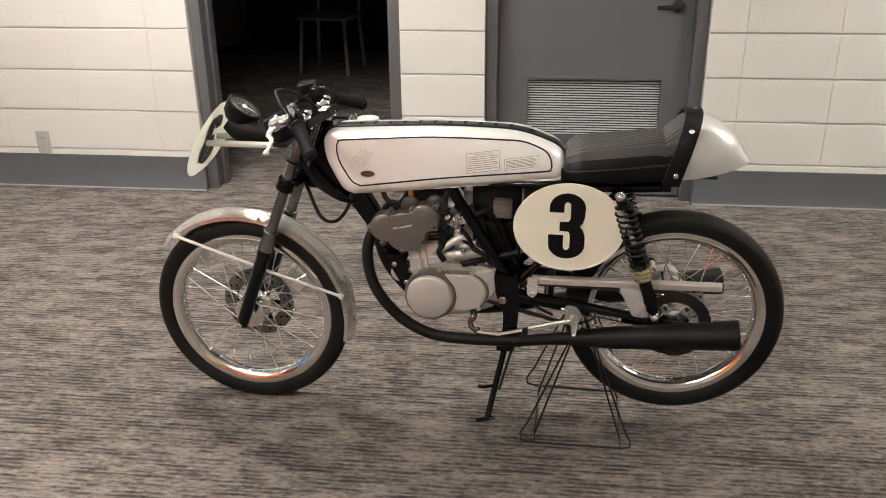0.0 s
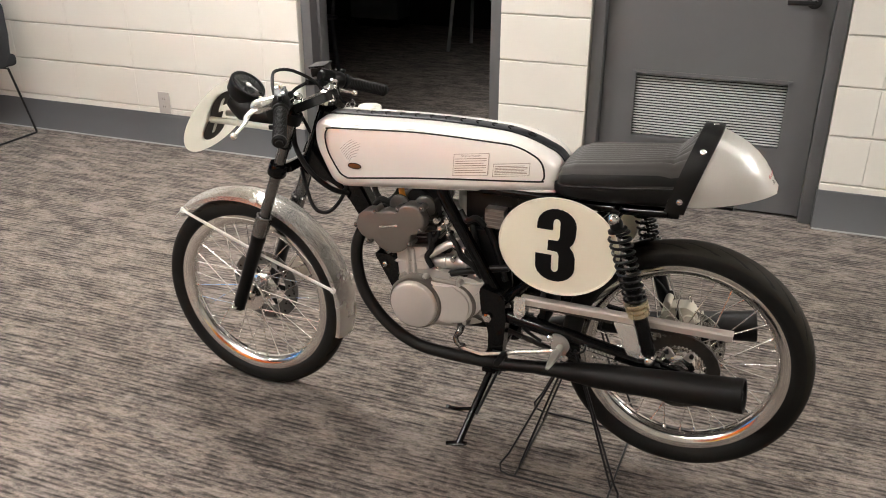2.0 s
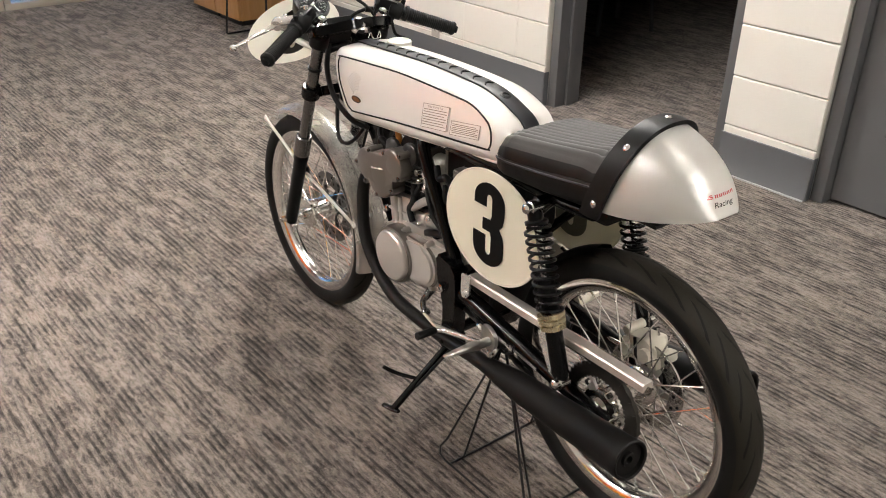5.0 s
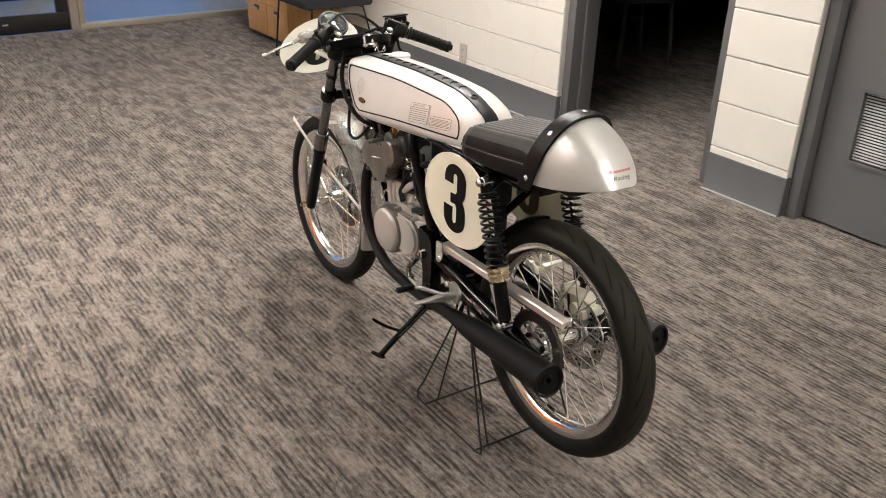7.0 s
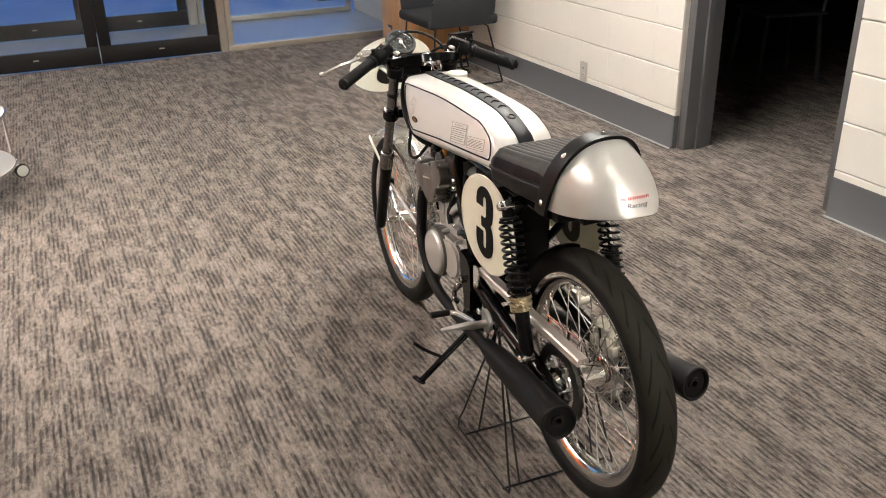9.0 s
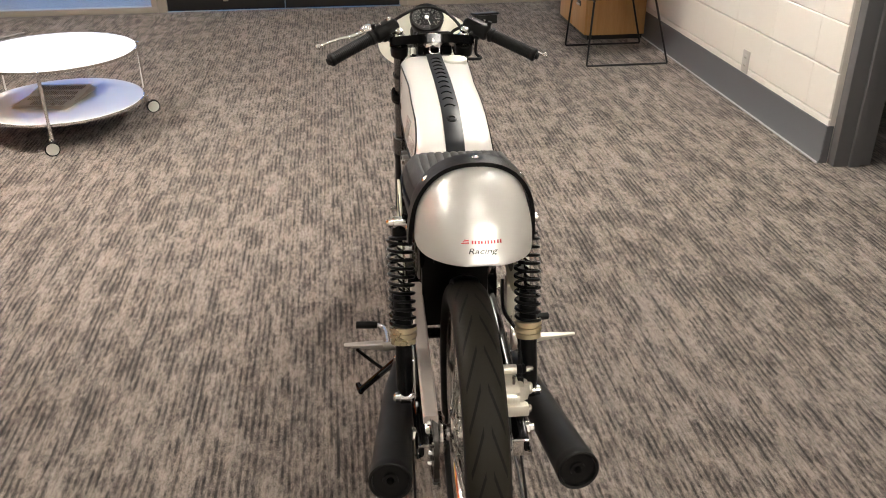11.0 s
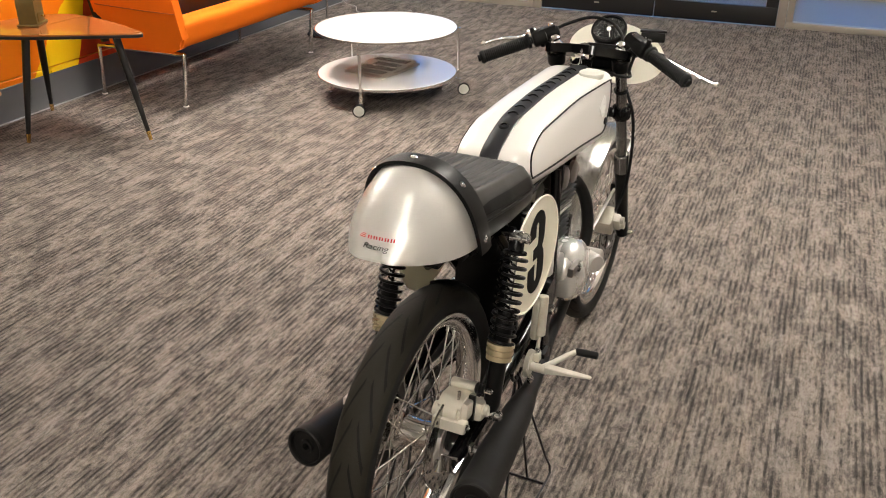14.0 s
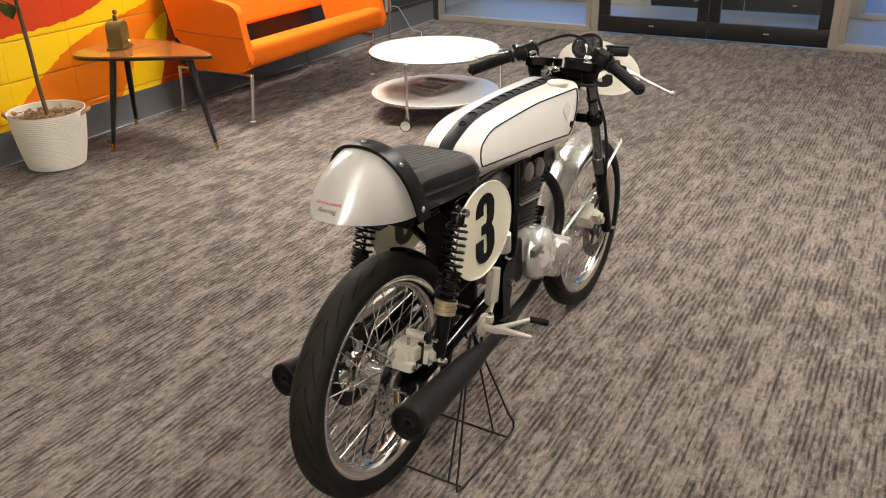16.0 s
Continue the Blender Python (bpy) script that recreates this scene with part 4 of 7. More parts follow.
bp("steering_head", bm, FRAMEBLK)

# clip-on bars, grips, levers
for s in (-1, 1):
    a, e = Vector((-0.975, 0.158 * s, 0.887)), Vector((-0.914, 0.265 * s, 0.846))
    d = (e - a).normalized()
    root = fork_at(0.852, 0.086 * s)
    bm = tubed([root + Vector((0.0, 0.005 * s, 0.012)), a - d * 0.035, a, e], 0.0105, 14)
    cl = bp("clip_on_bar", bm, SATINBLK, "black clip-on handlebar")
    bm = bmesh.new()
    m, L = along(a, e)
    prof = [(0.0110, -0.004), (0.0195, -0.003), (0.0195, 0.004), (0.0155, 0.007)]
    k = 0.012
    while k < L - 0.012:
        prof += [(0.0163, k), (0.0152, k + 0.0025)]
        k += 0.005
    prof += [(0.0170, L - 0.008), (0.0175, L - 0.002), (0.0140, L + 0.003), (0.009, L + 0.003), (0.009, L + 0.009), (0.004, L + 0.010)]
    lathe(bm, prof, m, 24)
    part("grip", bm, GRIPRUB, cl, "ribbed black rubber grip")
    part("bar_clamp", lathed([(0.0155, -0.014), (0.023, -0.014), (0.024, 0.0), (0.023, 0.014), (0.0155, 0.014)], along(fork_at(0.850, 0.086 * s), fork_at(1.0, 0.086 * s))[0], 24, closed=True), SATINBLK, cl)
    # control body and lever
    bm = bmesh.new()
    mb, _ = along(a - d * 0.045, a)
    lathe(bm, [(0.012, -0.002), (0.021, 0.0), (0.022, 0.010), (0.022, 0.030), (0.019, 0.034), (0.012, 0.036)], mb, 20)
    box(bm, -0.016, 0.016, 0.002, 0.020, -0.024, 0.010, 0.004, m=mb)
    part("switch_body", bm, SATINBLK, cl)
    bm = bmesh.new()
    rod(bm, a - d * 0.082, a - d * 0.040, 0.0155, 16, 0.003)
    box(bm, -0.013, 0.015, -0.030, 0.016, -0.010, 0.021, 0.004, m=mb)
    box(bm, -0.008, 0.012, -0.034, -0.010, -0.026, -0.006, 0.003, m=mb)
    rod(bm, mb @ Vector((0.0, 0.030, 0.016)), mb @ Vector((0.0, 0.030, 0.031)), 0.006, 12, 0.001)
    rod(bm, mb @ Vector((-0.012, 0.006, -0.016)), mb @ Vector((-0.030, -0.004, -0.022)), 0.007, 12, 0.001)
    part("control_housing", bm, SATINBLK, cl, "black control housing with small levers and screws")
    for q in (Vector((0.010, -0.016, 0.022)), Vector((-0.006, 0.012, 0.024))):
        part("screw", rodded(mb @ q, mb @ (q + Vector((0, 0, 0.003))), 0.0032, 8), CHROME, cl)
    piv = a - d * 0.040 + Vector((-0.038, 0, -0.008)) if s > 0 else Vector((-1.030, -0.170, 0.893))
    ball = Vector((-1.010, -0.300, 0.858)) if s < 0 else Vector((-1.036, 0.318, 0.813))
    bm = bmesh.new()
    tube(bm, [a - d * 0.045, piv.lerp(a - d * 0.045, 0.4), piv, piv + d * 0.012], [0.012, 0.010, 0.012, 0.009] if s > 0 else [0.014, 0.015, 0.017, 0.013], 14, 4)
    if s < 0:
        rod(bm, piv + Vector((0.0, 0.010, 0.0)), piv + Vector((-0.004, 0.022, 0.018)), 0.0055, 12, 0.001)
        rod(bm, a - d * 0.056, a - d * 0.058 + Vector((0, 0, 0.028)), 0.0065, 12, 0.001)
    part("lever_perch", bm, SATINBLK if s > 0 else FENDERALU, cl, "" if s > 0 else "bright alloy clutch lever perch")
    mid1, mid2 = (piv.lerp(ball, 0.35) + Vector((-0.008, 0, -0.006)), piv.lerp(ball, 0.75) + Vector((-0.003, 0, -0.003))) if s > 0 else (piv.lerp(ball, 0.30) + Vector((-0.010, 0, -0.004)), piv.lerp(ball, 0.62) + Vector((0.006, 0, 0.004)))
    bm = tubed([piv, mid1, mid2, ball], [0.0085, 0.0075, 0.0055, 0.0045], 12, 6, flat=0.7)
    bmesh.ops.create_icosphere(bm, subdivisions=2, radius=0.0085, matrix=Matrix.Translation(ball))
    part("brake_lever" if s > 0 else "clutch_lever", bm, FENDERALU, cl, "silver hand lever with a ball end")
    rod(bm := bmesh.new(), piv - Vector((0, 0, 0.012)), piv + Vector((0, 0, 0.014)), 0.006, 12)
    part("pivot_bolt", bm, CHROME, cl)
# brake reservoir
bm = boxed(-0.020, 0.020, -0.030, 0.030, -0.014, 0.010, bevel=0.005, m=pose(-1.042, 0.148, 0.916, 0, -8, 12))
mc = bp("brake_reservoir", bm, SATINBLK, "black brake fluid reservoir on the handlebar")
part("lid", boxed(-0.0225, 0.0225, -0.033, 0.033, 0.010, 0.0155, bevel=0.002, m=pose(-1.042, 0.148, 0.916, 0, -8, 12)), SATINBLK, mc)
rod(bm := bmesh.new(), (-1.035, 0.12, 0.888), (-0.985, 0.165, 0.885), 0.013, 14)
rod(bm, (-1.05, 0.085, 0.893), (-1.035, 0.12, 0.888), 0.008, 10)
rod(bm, (-1.030, 0.135, 0.878), (-1.010, 0.185, 0.872), 0.010, 12, 0.002)
box(bm, -0.012, 0.012, -0.018, 0.018, -0.010, 0.010, 0.003, m=pose(-1.008, 0.150, 0.884, 0, 10, 30))
part("master_cylinder", bm, SATINBLK, mc)
bm = tubed([(-1.05, 0.085, 0.893), (-1.085, 0.06, 0.86), (-1.06, 0.085, 0.78), (-1.055, 0.115, 0.70), (-1.09, 0.115, 0.58), (-1.12, 0.10, 0.46), (-1.085, 0.085, 0.40)], 0.0045, 8)
bp("brake_hose", bm, GRIPRUB, "black front brake hose")
bm = tubed([(-1.015, -0.118, 0.905), (-1.045, -0.08, 0.925), (-1.075, -0.02, 0.942), (-1.06, 0.045, 0.930), (-1.01, 0.085, 0.885), (-0.985, 0.06, 0.82), (-0.93, 0.035, 0.74), (-0.85, 0.02, 0.66)], 0.0042, 8)
bp("clutch_cable", bm, GRIPRUB, "black control cable looping over the gauge")
bm = tubed([(-0.985, 0.120, 0.880), (-0.96, 0.115, 0.845), (-0.93, 0.125, 0.838), (-0.915, 0.10, 0.84), (-0.955, 0.06, 0.83), (-0.95, 0.03, 0.78), (-0.80, 0.03, 0.72)], 0.004, 8)
bp("throttle_cable", bm, GRIPRUB)
bp("cable", tubed([(-1.015, -0.045, 0.83), (-1.005, -0.060, 0.77), (-0.965, -0.065, 0.71), (-0.915, -0.050, 0.665), (-0.880, -0.020, 0.645)], 0.0068, 10), GRIPRUB, "black cable bundle from the yoke to the frame")
bp("cable", tubed([(-1.010, -0.030, 0.700), (-0.965, -0.060, 0.615), (-0.925, -0.058, 0.600), (-0.895, -0.040, 0.630), (-0.885, -0.015, 0.670)], 0.0050, 8), GRIPRUB, "black cable looping below the lower yoke")
bm = prismed(round_outline([(-1.000, 0.700), (-0.935, 0.850), (-0.900, 0.835), (-0.915, 0.690), (-0.950, 0.665)], 0.010), -0.030, 0.030, 0.004)
bp("headstock_gusset", bm, FRAMEBLK, "black steering head gusset")

# rev counter with its black nacelle
GC, GN = Vector((-1.175, 0.0, 0.892)), Vector((0.62, 0, 0.78)).normalized()
gm = along(GC, GC + GN)[0]
bm = lathed([(0.012, -0.052), (0.030, -0.046), (0.043, -0.030), (0.0475, -0.008), (0.049, 0.002), (0.047, 0.006), (0.0415, 0.006), (0.0405, 0.0)], gm, 40)
GD = Vector((0.78, 0, -0.62))
tube(bm, [GC - GN * 0.048 - GD * 0.010, GC - GN * 0.048 + GD * 0.030, GC - GN * 0.034 + GD * 0.062, (-1.078, 0, 0.815)], [0.034, 0.041, 0.038, 0.030], 24, 5, up=(0, 1, 0))
gauge = bp("rev_counter", bm, SATINBLK, "round black rev counter in a rubber cup")
part("dial", lathed([(0.0405, -0.001), (0.0405, 0.001), (0.0, 0.001)], gm, 40), DIALM, gauge)
bm = bmesh.new()
for k in range(29):
    a = radians(-135 + 270 * k / 28)
    long = k % 2 == 0
    box(bm, -0.0007 if long else -0.0004, 0.0007 if long else 0.0004, 0.0015, 0.0021, 0.031 if long else 0.034, 0.037, m=gm @ pose(0, 0, 0, 0, math.degrees(a), 0))
for k in range(10):
    a = radians(-130 + 260 * k / 9)
    box(bm, -0.0010, 0.0010, 0.0015, 0.0021, 0.024, 0.028, m=gm @ pose(0, 0, 0, 0, math.degrees(a), 0))
box(bm, -0.008, 0.008, 0.0015, 0.0021, 0.012, 0.0135, m=gm)
part("dial_marks", bm, DIALGREY, gauge, "white dial marks")
bm = boxed(-0.0008, 0.0008, 0.003, 0.0038, -0.028, 0.008, m=gm @ pose(0, 0, 0, 0, 18, 0))
lathe(bm, [(0.006, 0.0015), (0.006, 0.005), (0.0, 0.006)], gm, 16)
part("needle", bm, DIALWHITE, gauge, "white needle")
lens = part("lens", lathed([(0.042, 0.0055), (0.025, 0.0075), (0.0, 0.0082), (0.0, 0.0072), (0.025, 0.0065), (0.042, 0.0045)], gm, 36), LENS, gauge)
lens.visible_shadow = False
bm = rodded((-1.275, -0.035, 0.800), (-1.075, -0.045, 0.803), 0.0085, 12)
rod(bm, (-1.275, 0.035, 0.800), (-1.075, 0.045, 0.803), 0.0085, 12)
bp("plate_bracket", bm, CAPM, "pale metal bracket rods of the front plate")
bm = boxed(-0.035, 0.05, -0.016, 0.016, -0.006, 0.006, bevel=0.003, m=pose(-1.105, 0, 0.835, 0, 40, 0))
box(bm, -0.01, 0.03, -0.055, 0.055, -0.006, 0.006, 0.003, m=pose(-1.075, 0, 0.805))
box(bm, -0.020, 0.020, -0.035, 0.062, -0.030, 0.034, 0.008, m=pose(-1.085, 0, 0.838, 0, -21, 0))
bp("gauge_bracket", bm, SATINBLK)

# front number plate, leaning back
FPM = pose(-1.282, 0.0, 0.803, 0, 25, 0) @ pose(0, 0, 0, 0, 0, -90)
bm = bmesh.new()
N = 48
rings = []
for k in range(7):
    f = k / 6
    rings.append([bm.verts.new((0.140 * f * math.cos(2 * math.pi * j / N), 0.006 * f * f * abs(math.cos(2 * math.pi * j / N)), 0.110 * f * math.sin(2 * math.pi * j / N))) if k else None for j in range(N)])
ctr = bm.verts.new((0, 0, 0))
for j in range(N):
    bm.faces.new((ctr, rings[1][j], rings[1][(j + 1) % N]))
    for k in range(1, 6):
        bm.faces.new((rings[k][j], rings[k + 1][j], rings[k + 1][(j + 1) % N], rings[k][(j + 1) % N]))
bmesh.ops.solidify(bm, geom=bm.faces[:], thickness=0.003)
bmesh.ops.transform(bm, matrix=FPM, verts=bm.verts)
fplate = bp("front_number_plate", bm, THINCREAM, "cream oval front number plate")
me3 = three_mesh(INK, 0.150, 0.090)
g3 = part("number", me3, INK, fplate, "black racing number three")
g3.matrix_local = FPM @ pose(0, -0.0022, 0)
# dark figure added on the back, drawing the number as light would show it
me3b = three_mesh(PLATEBACK, 0.150, 0.090)
g3b = part("number_shadow", me3b, PLATEBACK, fplate, "added dark figure for the number showing through the plate's back")
g3b.matrix_local = FPM @ pose(0, 0.0052, 0)

# front mudguard with its stays
def guard_section(bm, c, r, a0, a1, half, n=36, lift=0.012, rib=0.0025):
    rows = []
    vs = [-1, -0.96, -0.85, -0.6, -0.3, -0.14, 0, 0.14, 0.3, 0.6, 0.85, 0.96, 1]
    for k in range(n + 1):
        a = radians(a0 + (a1 - a0) * k / n)
        row = []
        for v in vs:
            rr = r + lift * (1 - abs(v) ** 2.2) + (rib if abs(v) < 0.16 else 0.0) - (0.010 if abs(v) == 1 else 0)
            row.append(bm.verts.new((c.x + rr * math.cos(a), half * v, c.z + rr * math.sin(a))))
        rows.append(row)
    for a, b in zip(rows, rows[1:]):
        for k in range(len(vs) - 1):
            bm.faces.new((a[k], a[k + 1], b[k + 1], b[k]))
    bmesh.ops.solidify(bm, geom=bm.faces[:], thickness=0.0015)
    return bm


bp("front_mudguard", guard_section(bmesh.new(), FC + Vector((-0.006, 0, 0)), 0.3025, 138, -13, 0.046), FENDERALU, "brushed aluminium front mudguard")
for s in (-1, 1):
    y = 0.050 * s
    lug = Vector((-1.152, 0.066 * s, 0.452))
    f1 = Vector((FC.x - 0.190, y, FC.z + 0.240))
    f2 = Vector((FC.x + 0.283, y, FC.z + 0.080))
    bm = tubed([f1, f1.lerp(lug, 0.05), lug + Vector((-0.012, 0, 0.006))], 0.0042, 10, 0)
    tube(bm, [lug + Vector((0.012, 0, -0.004)), f2], 0.0042, 10, 0)
    for q in (f1, f2):
        box(bm, -0.006, 0.006, -0.002, 0.002, -0.008, 0.008, 0.001, m=Matrix.Translation(q) @ pose(0, 0, 0, 0, 30, 0))
    bp("mudguard_stay", bm, WHITEMETAL, "pale metal mudguard stay")
    bp("stay_lug", boxed(-0.014, 0.014, -0.012, 0.012, -0.012, 0.012, bevel=0.004, m=Matrix.Translation(lug)), SATINBLK)
# front caliper on the right leg
cm = pose(-1.085, 0.062, 0.372, 0, 35, 0)
bm = boxed(-0.032, 0.032, -0.026, 0.026, -0.030, 0.030, bevel=0.008, m=cm)
box(bm, -0.014, 0.014, 0.022, 0.046, -0.026, 0.026, 0.007, m=cm)
for z in (-0.013, 0.013):
    rod(bm, cm @ Vector((0, -0.03, z)), cm @ Vector((0, 0.055, z)), 0.011, 14)
rod(bm, (-1.16, 0.080, 0.33), (-1.10, 0.070, 0.36), 0.012, 10)
bp("front_caliper", bm, CALIPER, "champagne coloured front brake caliper")

# ---- tank ----
TO = [(-0.942, 0.848, 0.050), (-0.62, 0.864, 0.22), (-0.425, 0.857, 0.10), (-0.322, 0.815, 0.06), (-0.312, 0.746, 0.026), (-0.60, 0.711, 0.25), (-0.892, 0.681, 0.035), (-0.942, 0.785, 0.08)]
TI = [(-0.902, 0.835, 0.045), (-0.63, 0.850, 0.22), (-0.415, 0.845, 0.07), (-0.355, 0.817, 0.04), (-0.346, 0.772, 0.018), (-0.60, 0.749, 0.25), (-0.856, 0.713, 0.028), (-0.898, 0.785, 0.06)]
oo, ii = round_outline(TO, n=7), round_outline(TI, n=7)
TW = 0.088


def tank_y(x, z=0.79):
    """Half width of the tank's side: it leans in towards the top and the tail."""
    tail = 1.0 - 0.10 * max(0.0, (x + 0.5) / 0.2)
    lean = 0.05 + 0.12 * min(1.0, max(0.0, (x + 0.92) / 0.25))
    return TW * tail * (1.03 - lean * max(0.0, (z - 0.77) / 0.08))


bm = bmesh.new()
prof = [(-0.10, 0.0), (-0.06, 0.028), (0.0, 0.050)]
for k in range(1, 9):
    a = math.pi / 2 * k / 8
    prof.append((1 - math.cos(a), 0.050 + (TW - 0.050) * math.sin(a)))
stack = [(fr, -y) for fr, y in prof[::-1]] + [(fr, y) for fr, y in prof[1:]]
rings = []
for fr, y in stack:
    row = []
    for a, b in zip(oo, ii):
        x, zz = a[0] + (b[0] - a[0]) * fr, a[1] + (b[1] - a[1]) * fr
        row.append(bm.verts.new((x, y / TW * tank_y(x, zz), zz)))
    rings.append(row)
n = len(oo)
for a, b in zip(rings, rings[1:]):
    for k in range(n):
        bm.faces.new((a[k], a[(k + 1) % n], b[(k + 1) % n], b[k]))
for ring in (rings[0], rings[-1]):
    bm.faces.new(ring)
tank = bp("fuel_tank", bm, TANKPAINT, "silver fuel tank with black pinstripes", sharp=50)


def tank_top(x):
    """Height of the tank's crown."""
    top = [(a[0] - 0.1 * (b[0] - a[0]), a[1] - 0.1 * (b[1] - a[1])) for a, b in zip(oo, ii)]
    best = -1
    for (x0, z0), (x1, z1) in zip(top, top[1:] + top[:1]):
        if min(x0, x1) <= x <= max(x0, x1) and abs(x1 - x0) > 1e-6:
            best = max(best, z0 + (z1 - z0) * (x - x0) / (x1 - x0))
    return best


def on_side(bm, s=-1):
    """Lays a flat shape on the tank's side."""
    for v in bm.verts:
        v.co.y += s * tank_y(v.co.x, v.co.z)
    return bm


for s in (-1, 1):
    ring = [(x, s * (tank_y(x, z) + 0.0004), z) for x, z in ii[::2]]
    part("pinstripe", tubed(ring, 0.0020, 8, 2, closed=True), LINEBLK, tank, "black pinstripe round the tank side")
    lip = [(x, s * 0.066, zz) for x, zz in ((-0.325, 0.7480), (-0.60, 0.7160), (-0.868, 0.6885))]
    part("seam_lip", tubed(lip, 0.0042, 8, 6), TANKPAINT, tank, "folded seam lip along the tank foot")
    # wing-shaped badge drawn as plain feathers, and an oval badge
    wx, wz = -0.014, 0.004
    bm = prismed(round_outline([(wx - 0.848, wz + 0.779), (wx - 0.842, wz + 0.800), (wx - 0.776, wz + 0.830), (wx - 0.777, wz + 0.806), (wx - 0.802, wz + 0.770), (wx - 0.814, wz + 0.754), (wx - 0.828, wz + 0.752)], 0.005), min(-s * 0.001, s * 0.0004), max(-s * 0.001, s * 0.0004))
    emblem = part("wing_emblem", on_side(bm, s), WINGR, tank, "pale silver wing-shaped emblem")
    bm = bmesh.new()
    for k in range(8):
        x0, z0 = wx - 0.846 + 0.0036 * k, wz + 0.782 - 0.0040 * k
        x1, z1 = wx - 0.778 - 0.0033 * k, wz + 0.828 - 0.0082 * k
        tube(bm, [(x0, s * 0.0007, z0), (x0 + (x1 - x0) * 0.35, s * 0.0007, z0 + (z1 - z0) * 0.35 + 0.006), (x1, s * 0.0007, z1)], 0.00045, 5, 4)
    part("feather_lines", on_side(bm, s), WINGM if s < 0 else WINGR, emblem)
    bx, bz, ra, rb = (-0.820, 0.7495, 0.0175, 0.0068) if s < 0 else (-0.860, 0.740, 0.010, 0.009)
    bd = part("badge", on_side(prismed(ellipse(bx, bz, ra, rb), min(-s * 0.001, s * 0.002), max(-s * 0.001, s * 0.002)), s), GOLD if s < 0 else INK, tank, "small oval bronze badge" if s < 0 else "small oval dark badge")
    if s < 0:
        part("badge_ring", on_side(tubed([(x, -0.002, z) for x, z in ellipse(bx, bz, ra, rb, 24)], 0.0010, 6, 2, closed=True), s), LINEBLK, bd)

# printed notices on the left side
for x0, x1, z0, z1, rows in ((-0.564, -0.479, 0.760, 0.810, 8), (-0.4675, -0.383, 0.7705, 0.799, 6)):
    yl = -0.0016
    sl = 0.012 / 0.085

    def strip(bm, xa, xb, za, zb):
        """A thin slanted bar of print."""
        prism(bm, [(xa, za + (xa - x0) * sl), (xb, za + (xb - x0) * sl), (xb, zb + (xb - x0) * sl), (xa, zb + (xa - x0) * sl)], yl - 0.0006, yl)
    lab = part("notice_label", on_side(prismed([(x0, z0), (x1, z0 + 0.012), (x1, z1 + 0.011), (x0, z1)], yl - 0.0002, 0.004)), TANKPAINT, tank, "clear printed notice label with a thin outline")
    bm = bmesh.new()
    for k in range(1 if rows == 8 else 0, rows):
        zz = z1 - 0.006 - (z1 - z0 - 0.008) * k / rows
        w = (x1 - x0) * (0.94 if k % 3 else 0.86)
        strip(bm, x0 + (0.022 if k == 0 and rows == 8 else 0.004), x0 + (w * 0.75 if k == 0 and rows == 8 else w), zz - 0.0006, zz + (0.0022 if k == 0 and rows == 8 else 0.0006))
    part("print", on_side(bm), BARGREY, lab, "lines of small print")
    bm = bmesh.new()
    strip(bm, x0, x1, z0, z0 + 0.0008), strip(bm, x0, x1, z1 - 0.0008, z1)
    strip(bm, x0, x0 + 0.0008, z0, z1), strip(bm, x1 - 0.0008, x1, z0, z1)
    part("outline", on_side(bm), BARGREY, lab)
    if rows == 8:
        head_word = text_mesh("IMPORTANT NOTICE", BARGREY, 0.0042, 0.050, 0.0, 0.0)
        for v in head_word.vertices:
            xx = v.co.x + (x0 + x1) / 2
            zv = z1 - 0.0052 + v.co.z + (xx - x0) * sl
            v.co = (xx, -tank_y(xx, zv) - 0.0032, zv)
        part("heading", head_word, BARGREY, lab, "printed heading")

# rubber strap over the tank
bm = bmesh.new()
crown = [Vector((q[0] - 0.1 * (w[0] - q[0]), 0, q[1] - 0.1 * (w[1] - q[1]))) for q, w in zip(oo, ii)]
crown = [q for q in crown[:36] if q.x > -0.930 and q.z > 0.765]
fine = []
for q, w in zip(crown, crown[1:]):
    n = max(1, int((w - q).length / 0.008))
    fine += [q.lerp(w, k / n) for k in range(n)]
crown = fine + [crown[-1]]
rows = []
for k, q in enumerate(crown):
    dr = (crown[min(k + 1, len(crown) - 1)] - crown[max(k - 1, 0)]).normalized()
    nr = Vector((-dr.z, 0, dr.x))
    rows.append([bm.verts.new(q + nr * h + Vector((0, y, 0))) for y, h in ((-0.019, 0.0), (-0.019, 0.0035), (-0.017, 0.0045), (0.017, 0.0045), (0.019, 0.0035), (0.019, 0.0))])
for a, b in zip(rows, rows[1:]):
    for k in range(6):
        bm.faces.new((a[k], a[(k + 1) % 6], b[(k + 1) % 6], b[k]))
bm.faces.new(rows[0]), bm.faces.new(rows[-1])
strap = bp("tank_strap", bm, RUBBERSTRIP, "black rubber tank strap with cut slots")
for k in range(11):
    x = -0.855 + k * 0.0395
    z = tank_top(x) + 0.0042
    bm = tubed([(x + 0.006, -0.011, z + 0.0006), (x, -0.006, z + 0.0018), (x - 0.002, 0, z + 0.0022), (x, 0.006, z + 0.0018), (x + 0.006, 0.011, z + 0.0006)], 0.0015, 6, 4)
    part("slot", bm, INK, strap)
part("buckle", lathed([(0.0115, 0.0), (0.0115, 0.003), (0.007, 0.004), (0.006, 0.001)], along((-0.405, 0, tank_top(-0.405) + 0.003), (-0.385, 0, tank_top(-0.405) + 0.06))[0], 20), SATINBLK, strap)
